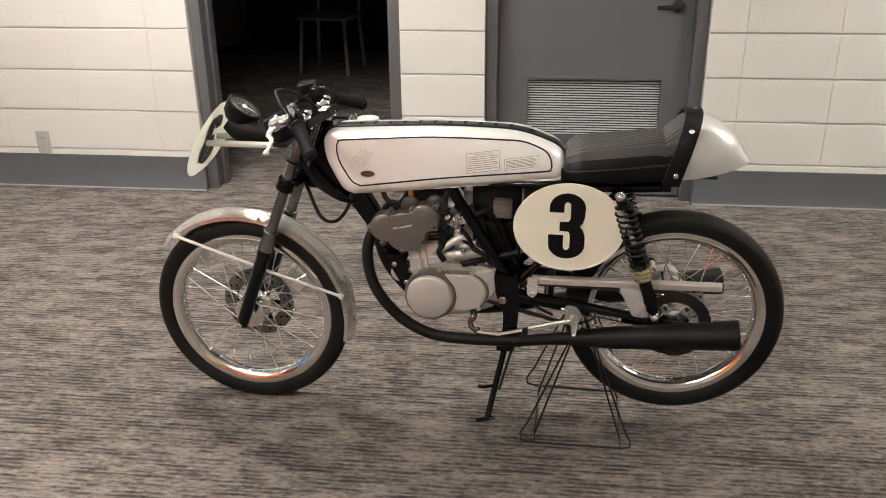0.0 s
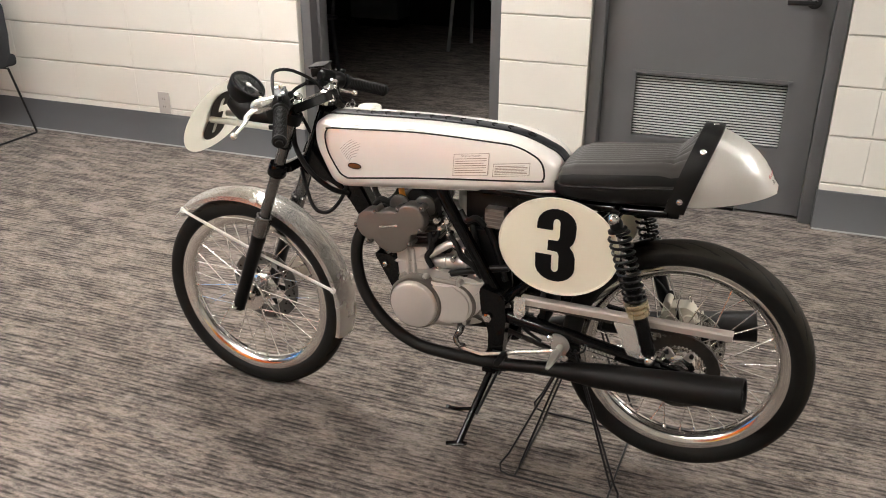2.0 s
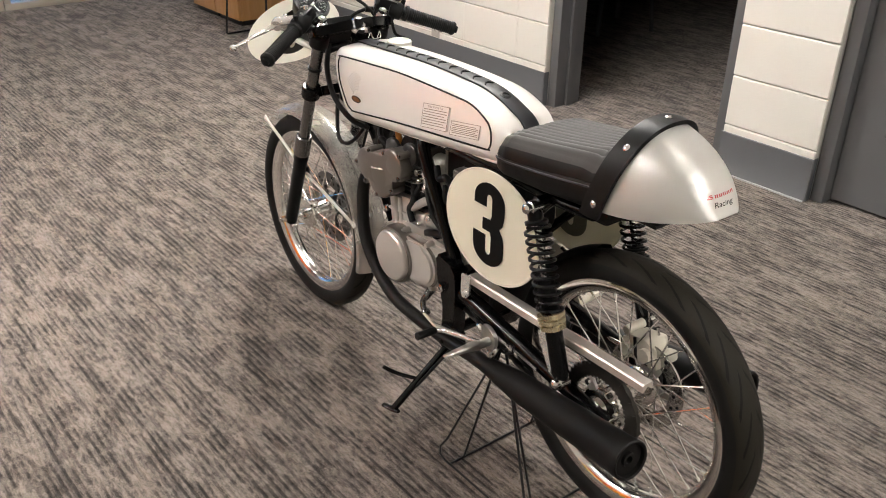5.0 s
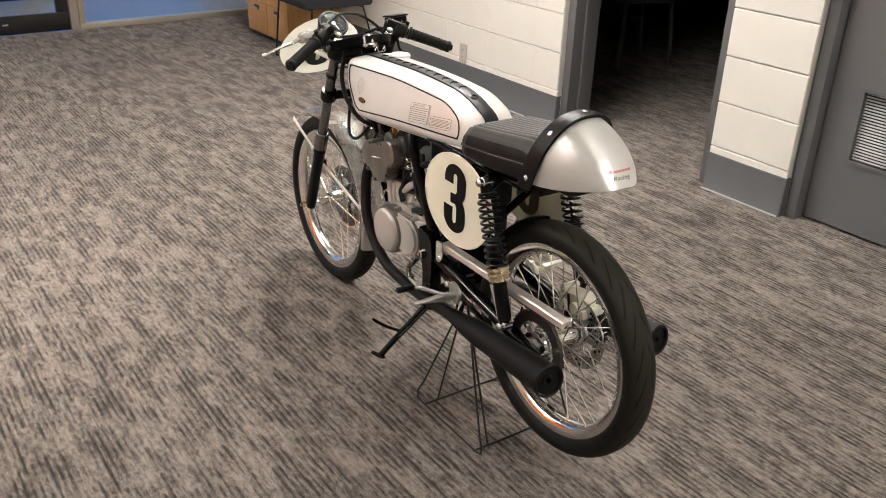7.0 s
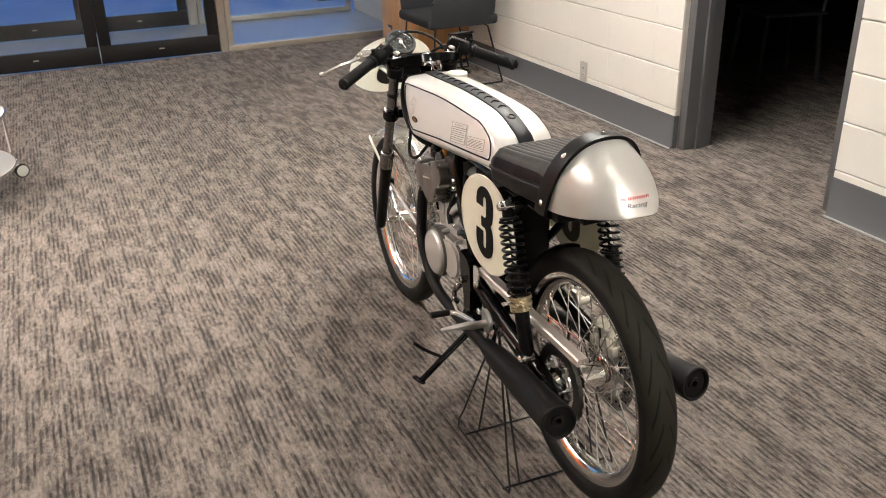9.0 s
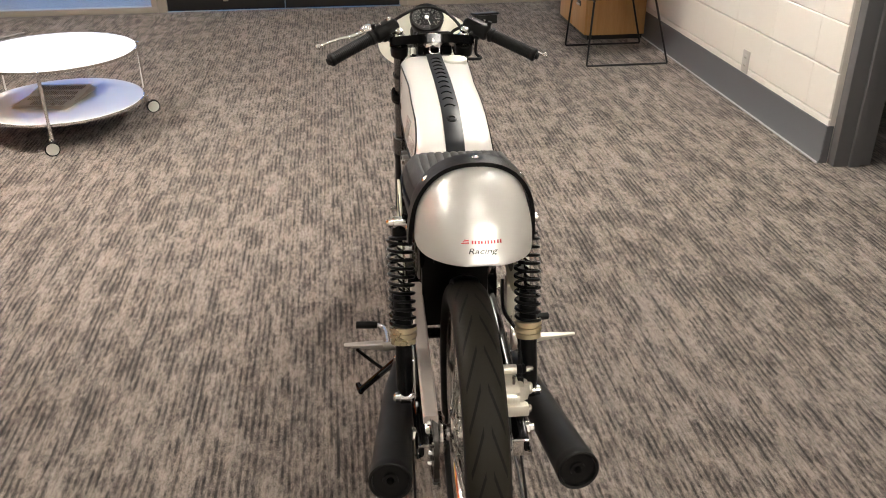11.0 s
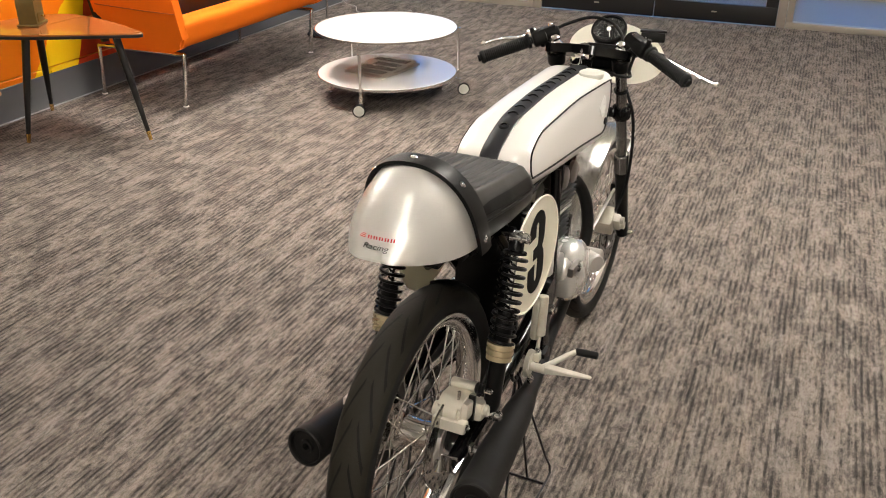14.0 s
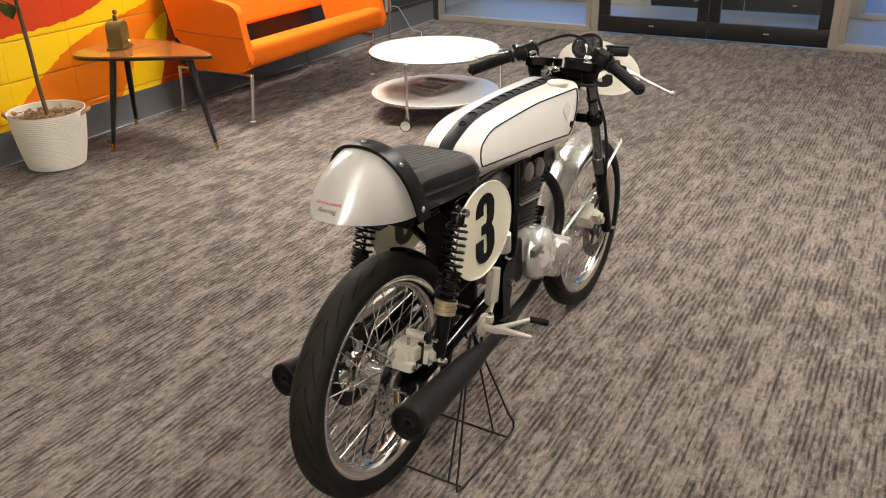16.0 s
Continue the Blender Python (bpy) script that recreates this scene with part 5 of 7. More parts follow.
part("spring_clip", tubed([(-0.885, -0.012, 0.868), (-0.875, -0.012, 0.882), (-0.868, -0.010, 0.870), (-0.868, 0.010, 0.870), (-0.875, 0.012, 0.882), (-0.885, 0.012, 0.868)], 0.0016, 6, 3), CHROME, strap)
bp("filler_cap", lathed([(0.026, 0.0), (0.029, 0.002), (0.030, 0.010), (0.029, 0.014), (0.026, 0.016), (0.0, 0.017)], pose(-0.848, 0.050, tank_top(-0.848) - 0.008, 90, 0, 0), 36), CAPM, "cream round fuel filler cap")

# ---- seat, strap band and tail cowl ----
def loft(bm, rings, cap=True):
    vr = [[bm.verts.new(p) for p in r] for r in rings]
    n = len(vr[0])
    for a, b in zip(vr, vr[1:]):
        for k in range(n):
            bm.faces.new((a[k], a[(k + 1) % n], b[(k + 1) % n], b[k]))
    if cap:
        bm.faces.new(vr[0]), bm.faces.new(vr[-1])
    return bm


def lerp_table(tab, x):
    for (x0, *v0), (x1, *v1) in zip(tab, tab[1:]):
        if x <= x1:
            t = max(0.0, (x - x0) / (x1 - x0))
            return [a + (b - a) * t for a, b in zip(v0, v1)]
    return list(tab[-1][1:])


SEAT = [(-0.318, 0.084, 0.774, 0.802, 5.0), (-0.310, 0.098, 0.775, 0.814, 7.0), (-0.28, 0.108, 0.778, 0.825, 9.0), (-0.18, 0.106, 0.787, 0.838, 9.0), (-0.10, 0.099, 0.797, 0.850, 7.0), (-0.075, 0.096, 0.798, 0.857, 4.0), (-0.055, 0.092, 0.800, 0.880, 2.8), (-0.038, 0.092, 0.800, 0.902, 2.2), (-0.020, 0.092, 0.800, 0.912, 2.0)]
NV = 98
rings, flanks = [], ([], [])
for i in range(61):
    x = -0.318 + 0.298 * i / 60
    w, ze, zt, ex = lerp_table(SEAT, x)
    ring = []
    for k in range(NV + 1):
        v = -1 + 2 * k / NV
        fl = max(0.0, 1 - abs(v) ** ex)
        rip = 0.0030 * abs(math.sin(v * math.pi * 7.0)) ** 0.7 if abs(v) < 0.857 else 0.0
        ring.append((x, w * v, ze + 0.006 + (zt - ze - 0.006) * fl ** 0.8 + rip * min(1, fl * 2)))
    for side, row in zip((1, -1), flanks):
        edge = [p for p in ring if p[1] * side > w * 0.925]
        edge.sort(key=lambda p: -p[2])
        row.append([(p[0], p[1] + 0.0012 * side, p[2] + 0.0012) for p in edge] + [(p[0], p[1] - 0.004 * side, p[2] - 0.006) for p in edge[::-1]])
    ring += [(x, w * v, ze) for v in (1.0, 0.5, -0.5, -1.0)]
    rings.append(ring)
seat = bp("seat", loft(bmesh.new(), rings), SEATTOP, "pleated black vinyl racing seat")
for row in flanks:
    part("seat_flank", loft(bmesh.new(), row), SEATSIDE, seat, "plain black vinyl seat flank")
BASE = [(-0.325, 0.080, 0.754, 0.775), (-0.312, 0.098, 0.750, 0.776), (-0.28, 0.1105, 0.749, 0.780), (-0.18, 0.109, 0.751, 0.789), (-0.08, 0.103, 0.757, 0.799), (-0.030, 0.101, 0.760, 0.802), (-0.008, 0.101, 0.762, 0.810)]
rings = []
for i in range(31):
    x = -0.325 + 0.272 * i / 30
    w, z0, z1 = lerp_table(BASE, x)
    h = z1 - z0
    rings.append([(x, w * a, z0 + h * b) for a, b in ((-0.90, 0.0), (-0.97, 0.12), (-1.0, 0.35), (-1.0, 0.8), (-0.98, 1.0), (0.98, 1.0), (1.0, 0.8), (1.0, 0.35), (0.97, 0.12), (0.90, 0.0))])
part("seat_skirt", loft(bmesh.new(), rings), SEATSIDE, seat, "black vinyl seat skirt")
for s in (-1, 1):
    pts = [(x, s * (lerp_table(BASE, x)[0] * 1.0), lerp_table(BASE, x)[2]) for x in (-0.312, -0.28, -0.18, -0.08, -0.045)]
    part("piping", tubed(pts, 0.0022, 6, 5), SATINBLK, seat)


def hump_x(a, s=0.0):
    return -0.002 - 0.046 * (1 - math.sin(a)) ** 1.0


COWL = [(-0.02, 0.919), (0.0, 0.915), (0.021, 0.908), (0.045, 0.897), (0.064, 0.886), (0.085, 0.870), (0.102, 0.852), (0.116, 0.831), (0.126, 0.812), (0.132, 0.803), (0.1345, 0.799)]


def cowl_pt(a, s, grow=0.0):
    xe = 0.134
    x0 = hump_x(a)
    x = x0 + (xe - x0) * s
    xc = 0.134 * s
    zt = lerp_table(COWL, xc)[0]
    zb = 0.764 + 0.033 * s ** 1.4
    w = 0.099 * max(0.0, 1 - (xc / 0.1385) ** 2.3) ** 0.5
    c, sn = math.cos(a), math.sin(a)
    y = (w + grow) * math.copysign(abs(c) ** 0.84, c)
    z = zb + (zt + grow - zb) * abs(sn) ** 0.90
    return (x + grow * 0.6, y, z)


bm = bmesh.new()
grid = [[bm.verts.new(cowl_pt(math.pi * k / 40, s)) for k in range(41)] for s in [1 - (1 - i / 24) ** 1.6 for i in range(25)]]
for a, b in zip(grid, grid[1:]):
    for k in range(40):
        bm.faces.new((a[k], a[k + 1], b[k + 1], b[k]))
bm.faces.new(grid[-1])
bmesh.ops.solidify(bm, geom=bm.faces[:], thickness=0.003)
cowl = bp("tail_cowl", bm, COWLSILVER, "rounded silver tail cowl", sharp=50)
bp("cowl_underside", boxed(-0.02, 0.055, -0.072, 0.072, 0.762, 0.768), SATINBLK)
# two small lines of lettering at the tail; the maker's name stays plain bars
tail_grid = np.array([cowl_pt(radians(20 + 140 * i / 140), 0.45 + 0.55 * j / 120, 0.0014) for i in range(141) for j in range(121)])


def on_tail(yy, zz):
    """The place on the tail's rear face at that width and height."""
    d = (tail_grid[:, 1] - yy) ** 2 + (tail_grid[:, 2] - zz) ** 2
    near = np.argsort(d)[:4]
    w = 1.0 / (d[near] + 1e-9)
    return Vector((float((tail_grid[near, 0] * w).sum() / w.sum()), yy, zz))


def tail_bar(bm, y0, y1, z0, z1):
    n = max(2, int((y1 - y0) / 0.004))
    lo = [bm.verts.new(on_tail(y0 + (y1 - y0) * k / n, z0)) for k in range(n + 1)]
    hi = [bm.verts.new(on_tail(y0 + (y1 - y0) * k / n, z1)) for k in range(n + 1)]
    for k in range(n):
        bm.faces.new((lo[k], lo[k + 1], hi[k + 1], hi[k]))


bm = bmesh.new()
for k in range(5):
    y0 = -0.018 + k * 0.0098
    tail_bar(bm, y0, y0 + 0.0024, 0.8275, 0.8322)
    tail_bar(bm, y0 + 0.0044, y0 + 0.0068, 0.8275, 0.8322)
for k in range(3):
    tail_bar(bm, -0.034 + k * 0.0022, -0.0225, 0.8275 + k * 0.0022, 0.8286 + k * 0.0022)
part("red_mark", bm, REDINK, cowl, "small red maker's mark")
word = text_mesh("Racing", INK, 0.0100, 0.043, 0.0, 0.0)
for v in word.vertices:
    v.co = on_tail(v.co.x - 0.001 + v.co.z * 0.35, 0.8165 + v.co.z)
part("black_mark", word, INK, cowl, "small black script word")
bm = bmesh.new()
rows = []
for k in range(49):
    a = math.pi * k / 48
    p0 = Vector(cowl_pt(a, 0.0, 0.004)) * 1.0
    p0.y *= 1.065
    low = Vector((-0.004, 0, -0.012)) * max(0.0, 1 - math.sin(a) * 2.2)
    p1, p2 = p0 + low + Vector((-0.030, 0, 0)), p0 + low + Vector((0.012, 0, 0))
    cen = Vector((p0.x, 0, 0.80))
    inn = (cen - p0).normalized() * 0.007
    rows.append([bm.verts.new(q) for q in (p1 + inn, p1, p1 * 0.5 + p2 * 0.5 - inn * 0.25, p2, p2 + inn)])
for a, b in zip(rows, rows[1:]):
    for k in range(5):
        bm.faces.new((a[k], a[(k + 1) % 5], b[(k + 1) % 5], b[k]))
bm.faces.new(rows[0]), bm.faces.new(rows[-1])
band = bp("hump_band", bm, SEATSIDE, "black vinyl band round the seat hump")
for a in (7, 47, 90, 133, 173):
    p = Vector(cowl_pt(radians(a), 0.0, 0.005)) + Vector((-0.007, 0.006 * math.cos(radians(a)), 0)) + Vector((-0.004, 0, -0.012)) * max(0.0, 1 - math.sin(radians(a)) * 2.2)
    nrm = Vector((0, math.cos(radians(a)), math.sin(radians(a))))
    part("snap_bolt", lathed([(0.0065, 0.0), (0.0065, 0.002), (0.004, 0.004), (0.0, 0.0045)], along(p, p + nrm)[0], 14), CHROME, band, "chromed snap bolt")

# ---- side number plates ----
for s in (-1, 1):
    y = 0.113 * s
    cx, cz = -0.2995, 0.6345
    ol = ellipse(cx, cz, 0.1375, 0.1155, 56)
    pl = bp("side_number_plate", prismed(ol, min(y, y + 0.003 * s), max(y, y + 0.003 * s)), PLATECREAM, "cream oval side plate with a racing number")
    part("rim_bead", tubed([(x, y + 0.002 * s, z) for x, z in ol[::2]], 0.0028, 6, 2, closed=True), CREAMEDGE, pl)
    me = three_mesh(INK, 0.176, 0.092)
    ob = part("number", me, INK, pl, "black racing number three")
    ob.matrix_local = pose(cx - 0.0045, y + 0.0036 * s, cz + 0.004) @ (pose(0, 0, 0) if s < 0 else pose(0, 0, 0, 0, 0, 180))
    # faint figure added on the inner face in place of light coming through
    back = part("number_shadow", three_mesh(PLATEFAINT, 0.176, 0.092), PLATEFAINT, pl, "added faint figure for the number showing through the plate")
    back.matrix_local = pose(cx - 0.0045, y - 0.0006 * s, cz + 0.004) @ (pose(0, 0, 0) if s < 0 else pose(0, 0, 0, 0, 0, 180))
    bp("plate_strut", rodded((cx + 0.02, 0.05 * s, 0.735), (cx + 0.01, y, 0.715), 0.005, 8), SATINBLK)

# ---- frame ----
bm = bmesh.new()
loft(bm, [[(-0.985, -0.022, 0.80), (-0.985, 0.022, 0.80), (-0.985, 0.022, 0.69), (-0.985, -0.022, 0.69)],
          [(-0.90, -0.020, 0.77), (-0.90, 0.020, 0.77), (-0.915, 0.020, 0.655), (-0.915, -0.020, 0.655)],
          [(-0.86, -0.020, 0.70), (-0.86, 0.020, 0.70), (-0.885, 0.020, 0.63), (-0.885, -0.020, 0.63)],
          [(-0.745, -0.019, 0.50), (-0.745, 0.019, 0.50), (-0.785, 0.019, 0.485), (-0.785, -0.019, 0.485)],
          [(-0.715, -0.019, 0.42), (-0.715, 0.019, 0.42), (-0.742, 0.019, 0.40), (-0.742, -0.019, 0.40)]])
bmesh.ops.bevel(bm, geom=bm.edges[:], offset=0.006, segments=2, affect='EDGES')
bp("down_tube", bm, FRAMEBLK, "black frame down tube with a pressed gusset")
bp("backbone", tubed([(-0.95, 0, 0.78), (-0.80, 0, 0.745), (-0.60, 0, 0.735), (-0.33, 0, 0.745)], 0.018, 14), FRAMEBLK)
bm = prismed(round_outline([(-0.80, 0.505), (-0.745, 0.505), (-0.715, 0.44), (-0.70, 0.385), (-0.74, 0.40)], 0.010), -0.045, 0.045, 0.002)
em = bp("engine_mount", bm, FRAMEBLK, "black engine mounting plate")
for x, z in ((-0.768, 0.478), (-0.722, 0.462), (-0.735, 0.425)):
    for s in (-1, 1):
        part("mount_bolt", lathed([(0.008, 0), (0.008, 0.005), (0.005, 0.007)], pose(x, 0.045 * s, z, 0, 0, 0 if s > 0 else 180), 6), CHROME, em)
for s in (-1, 1):
    y = 0.062 * s
    bp("frame_tube", tubed([(-0.615, y * 0.75, 0.722), (-0.590, y, 0.682), (-0.512, y * 1.1, 0.560), (-0.452, y * 1.2, 0.465)], 0.0150, 14), FRAMEBLK, "black centre frame tube")
    if s > 0:
        bp("frame_tube", tubed([(-0.560, 0.066, 0.715), (-0.535, 0.078, 0.60), (-0.515, 0.082, 0.48), (-0.490, 0.080, 0.36)], 0.0120, 14), FRAMEBLK, "black upright frame tube beside the engine")
    bp("inner_tube", tubed([(-0.505, y * 0.7, 0.650), (-0.47, y * 0.75, 0.59), (-0.435, y * 0.9, 0.50)], 0.0115, 12), FRAMEBLK)
    bp("seat_rail", tubed([(-0.62, y * 0.8, 0.722), (-0.45, y, 0.728), (-0.20, y * 1.15, 0.730), (-0.075, y * 1.2, 0.738)], 0.0115, 12), FRAMEBLK, "black seat rail")
    bp("frame_stay", tubed([(-0.43, y * 1.2, 0.455), (-0.36, y * 1.2, 0.53), (-0.24, y * 1.3, 0.66), (-0.17, y * 1.35, 0.735)], 0.0105, 12), FRAMEBLK, "black rear frame stay")
    pv = bp("pivot_plate", prismed(round_outline([(-0.489, 0.494), (-0.424, 0.480), (-0.418, 0.42), (-0.424, 0.33), (-0.436, 0.262), (-0.476, 0.262), (-0.462, 0.33), (-0.462, 0.376), (-0.482, 0.43)], 0.012), min(0.070 * s, 0.105 * s), max(0.070 * s, 0.105 * s), 0.004), FRAMEBLK, "black swingarm pivot plate")
    part("pivot_bolt", lathed([(0.012, 0), (0.012, 0.008), (0.007, 0.010), (0.007, 0.014), (0.0, 0.015)], pose(-0.464, 0.105 * s, 0.418, 0, 0, 0 if s > 0 else 180), 6), CHROME, pv, "chromed pivot bolt")
    # swingarm
    sw = bp("swingarm", tubed([(-0.455, 0.080 * s, 0.425), (-0.30, 0.088 * s, 0.405), (-0.10, 0.092 * s, 0.375), (0.030, 0.092 * s, 0.357)], [0.019, 0.018, 0.017, 0.015], 14), FRAMEBLK, "black tubular swingarm")
    bm = boxed(-0.045, 0.05, -0.006, 0.006, -0.018, 0.018, bevel=0.004, m=pose(RC.x + 0.005, 0.098 * s, RC.z, 0, 7, 0))
    part("axle_plate", bm, FRAMEBLK, sw)
    bm = lathed([(0.013, 0), (0.013, 0.008), (0.008, 0.010), (0.008, 0.018), (0.005, 0.019)], pose(RC.x, 0.104 * s, RC.z, 0, 0, 0 if s > 0 else 180), 6)
    part("axle_nut", bm, CHROME, sw)
    bm = rodded((0.0, 0.104 * s, RC.z), (0.055, 0.104 * s, RC.z - 0.006), 0.004, 8)
    box(bm, 0.036, 0.042, 0.088 * s - 0.016, 0.088 * s + 0.016, RC.z - 0.022, RC.z + 0.014, 0.002)
    part("chain_adjuster", bm, CHROME, sw)
    # shock absorber
    T, B = Vector((-0.178, 0.121 * s, 0.728)), Vector((-0.070, 0.121 * s, 0.405))
    m, L = along(T, B)
    sh = bp("shock_absorber", lathed([(0.010, 0.0), (0.0145, 0.012), (0.0145, 0.024), (0.0215, 0.026), (0.0215, 0.031), (0.006, 0.033), (0.006, 0.135), (0.0165, 0.137), (0.0165, L - 0.02), (0.013, L - 0.008), (0.010, L)], m, 24), SPRINGBLK, "black rear shock absorber")
    turns, hel = 10.5, []
    for k in range(int(turns * 14) + 1):
        a = 2 * math.pi * k / 14
        h = 0.033 + (L * 0.585 - 0.033) * k / (turns * 14)
        hel.append(m @ Vector((0.0232 * math.cos(a), h, 0.0232 * math.sin(a))))
    part("spring", tubed(hel, 0.0034, 8, 0), SPRINGBLK, sh, "black coil spring")
    part("adjuster_collar", lathed([(0.0165, L * 0.585), (0.0265, L * 0.588), (0.0265, L * 0.607), (0.0200, L * 0.610), (0.0200, L * 0.622), (0.0260, L * 0.625), (0.0260, L * 0.645), (0.0210, L * 0.648), (0.0210, L * 0.655), (0.0245, L * 0.658), (0.0245, L * 0.683), (0.0165, L * 0.686)], m, 28), COLLARGOLD, sh, "champagne alloy preload collars")
    part("damper_rod", rodded(m @ Vector((0, 0.034, 0)), m @ Vector((0, 0.136, 0)), 0.0068, 12), CHROME, sh, "thin bright damper rod")
    part("shock_body", lathed([(0.0168, 0.145), (0.0175, 0.148), (0.0175, L * 0.58), (0.0168, L * 0.583)], m, 22), SPRINGBLK, sh)
    for p in (T, B):
        q = Vector((0, s, 0))
        part("shock_bolt", lathed([(0.0125, -0.012), (0.0125, 0.010), (0.010, 0.012), (0.010, 0.020), (0.006, 0.024), (0.0, 0.025)], along(p, p + q)[0], 14), CHROME, sh, "chromed domed shock bolt")
rod(bm := bmesh.new(), (RC.x, -0.11, RC.z), (RC.x, 0.11, RC.z), 0.007, 12)
bp("rear_axle", bm, CHROME)
for x, z, w, r in ((-0.455, 0.30, 0.09, 0.013), (-0.46, 0.44, 0.09, 0.013), (-0.18, 0.735, 0.115, 0.010), (-0.345, 0.41, 0.09, 0.013)):
    bp("frame_crossbar", rodded((x, -w, z), (x, w, z), r, 12), FRAMEBLK)
bm = boxed(-0.30, -0.05, -0.070, 0.070, 0.722, 0.745, bevel=0.008)
box(bm, -0.42, -0.28, -0.045, 0.045, 0.60, 0.72, 0.012)
# panel added to hide the carpet and darken the space before the wheel
box(bm, -0.346, -0.330, -0.072, 0.072, 0.40, 0.70, 0.004)
bp("seat_pan", bm, SATINBLK, "black seat pan and battery box with an added darkening panel")
bp("inner_mudguard", guard_section(bmesh.new(), RC, 0.292, 110, 142, 0.025, 18, 0.007, 0.0), SATINBLK, "short black inner mudguard above the rear tyre")

# chain guard
bm = bmesh.new()
loft(bm, [[(x, -0.083 + y, 0.4745 + (x + 0.145) * 0.012 + z) for y, z in ((-0.013, -0.008), (-0.013, 0.0055), (-0.010, 0.0085), (0.010, 0.0085), (0.013, 0.0055), (0.013, -0.008), (0.011, -0.008), (0.0, 0.003), (-0.011, -0.008))] for x in (-0.388, -0.30, -0.15, 0.0, 0.096)])
cg = bp("chain_guard", bm, GUARDALU, "brushed aluminium chain guard")
part("guard_bracket", prismed(round_outline([(-0.163, 0.468), (-0.105, 0.468), (-0.080, 0.385), (-0.092, 0.376), (-0.118, 0.380)], 0.006), -0.104, -0.1005, 0.001), FENDERALU, cg, "aluminium guard bracket")
part("guard_tab", prismed(round_outline([(-0.40, 0.485), (-0.372, 0.487), (-0.372, 0.44), (-0.385, 0.425), (-0.40, 0.435)], 0.006), -0.104, -0.100, 0.001), FENDERALU, cg)
for x, z in ((-0.092, 0.388), (-0.386, 0.437)):
    part("guard_bolt", lathed([(0.007, 0), (0.007, 0.004), (0.0, 0.006)], pose(x, -0.104, z, 0, 0, 180), 12), CHROME, cg)
bm = prismed([(-0.235, 0.398), (-0.15, 0.386), (-0.15, 0.376), (-0.235, 0.388)], -0.1095, -0.1085)
lb = bp("swingarm_label", bm, SATINBLK, "small printed label on the swingarm")
bm = bmesh.new()
for k in range(26):
    for row in range(3):
        box(bm, -0.231 + k * 0.0031, -0.2292 + k * 0.0031, -0.1103, -0.1095, 0.3887 - k * 0.00043 + row * 0.0025, 0.3899 - k * 0.00043 + row * 0.0025)
part("print", bm, LABELGREY, lb)

# ---- engine ----
bm = bmesh.new()
prism(bm, round_outline([(-0.735, 0.40, 0.05), (-0.70, 0.485, 0.02), (-0.62, 0.50, 0.015), (-0.50, 0.492, 0.02), (-0.463, 0.455, 0.02), (-0.475, 0.385, 0.02), (-0.56, 0.350, 0.02), (-0.69, 0.340, 0.04)], 0.02), -0.070, 0.070, 0.008)
eng = bp("engine", bm, CASTALU, "cast aluminium engine crankcase")


def cover(name, cx, cz, r, y0, y1, material, label):
    s = 1 if y1 > y0 else -1
    d = abs(y1 - y0)
    m = pose(cx, y0, cz, 0, 0, 0 if s > 0 else 180)
    o = part(name, lathed([(r, 0), (r, d * 0.72), (r * 0.985, d * 0.86), (r * 0.93, d * 0.97), (r * 0.88, d), (0, d * 1.02)], m, 48), material, eng, label)
    return o


# widened darker case rims also draw the shade between the side covers
part("clutch_case_shade", lathed([(0.0710, 0), (0.0710, 0.043), (0.0685, 0.0475), (0.060, 0.0475)], pose(-0.660, -0.055, 0.4125, 0, 0, 180), 48), CAMCOVER, eng)
cover("clutch_cover", -0.661, 0.4115, 0.0640, -0.060, -0.113, COVERALU, "round satin clutch cover")
o2 = [(-0.62, 0.4755), (-0.562, 0.4765)] + [(-0.562 + 0.052 * math.sin(radians(k * 15)), 0.4245 + 0.052 * math.cos(radians(k * 15))) for k in range(1, 12)] + [(-0.565, 0.3725), (-0.62, 0.370)]
part("sprocket_case_shade", prismed([(-0.562 + (x + 0.562) * 1.15 if x > -0.57 else x, 0.4245 + (zz - 0.4245) * 1.06) for x, zz in o2], -0.0895, -0.060, 0.003), CAMCOVER, eng)
part("sprocket_cover", prismed(o2, -0.098, -0.062, 0.007), COVERALU, eng, "satin side cover with a round end")
o3 = round_outline([(-0.57, 0.474, 0.004), (-0.4785, 0.490, 0.008), (-0.4785, 0.442, 0.035), (-0.512, 0.390, 0.03), (-0.57, 0.376, 0.01)], 0.02, 7)
part("rear_side_case_shade", prismed([(x + (0.004 if x > -0.56 else 0), zz - 0.003) for x, zz in o3], -0.0745, -0.058, 0.003), CAMCOVER, eng)
part("rear_side_cover", prismed(o3, -0.0835, -0.062, 0.006), COVERALU, eng, "satin rear side cover")
for x, zz in ((-0.703, 0.468), (-0.640, 0.478), (-0.548, 0.480), (-0.530, 0.377)):
    part("case_lug", lathed([(0.009, 0), (0.009, 0.03), (0.006, 0.034), (0.006, 0.038), (0, 0.039)], pose(x, -0.052, zz, 0, 0, 180), 14), CASTALU, eng)
part("generator_cover", lathed([(0.079, 0), (0.079, 0.030), (0.0775, 0.040), (0.071, 0.052), (0.058, 0.061), (0.040, 0.066), (0.020, 0.068), (0, 0.0685)], pose(-0.668, 0.055, 0.418), 56), POLISHED, eng, "large domed polished generator cover")
part("side_plate", prismed(round_outline([(-0.586, 0.372), (-0.580, 0.500), (-0.505, 0.505), (-0.462, 0.470), (-0.470, 0.372)], 0.012), 0.0715, 0.0780, 0.002), SATINBLK, eng, "black plate beside the generator cover")
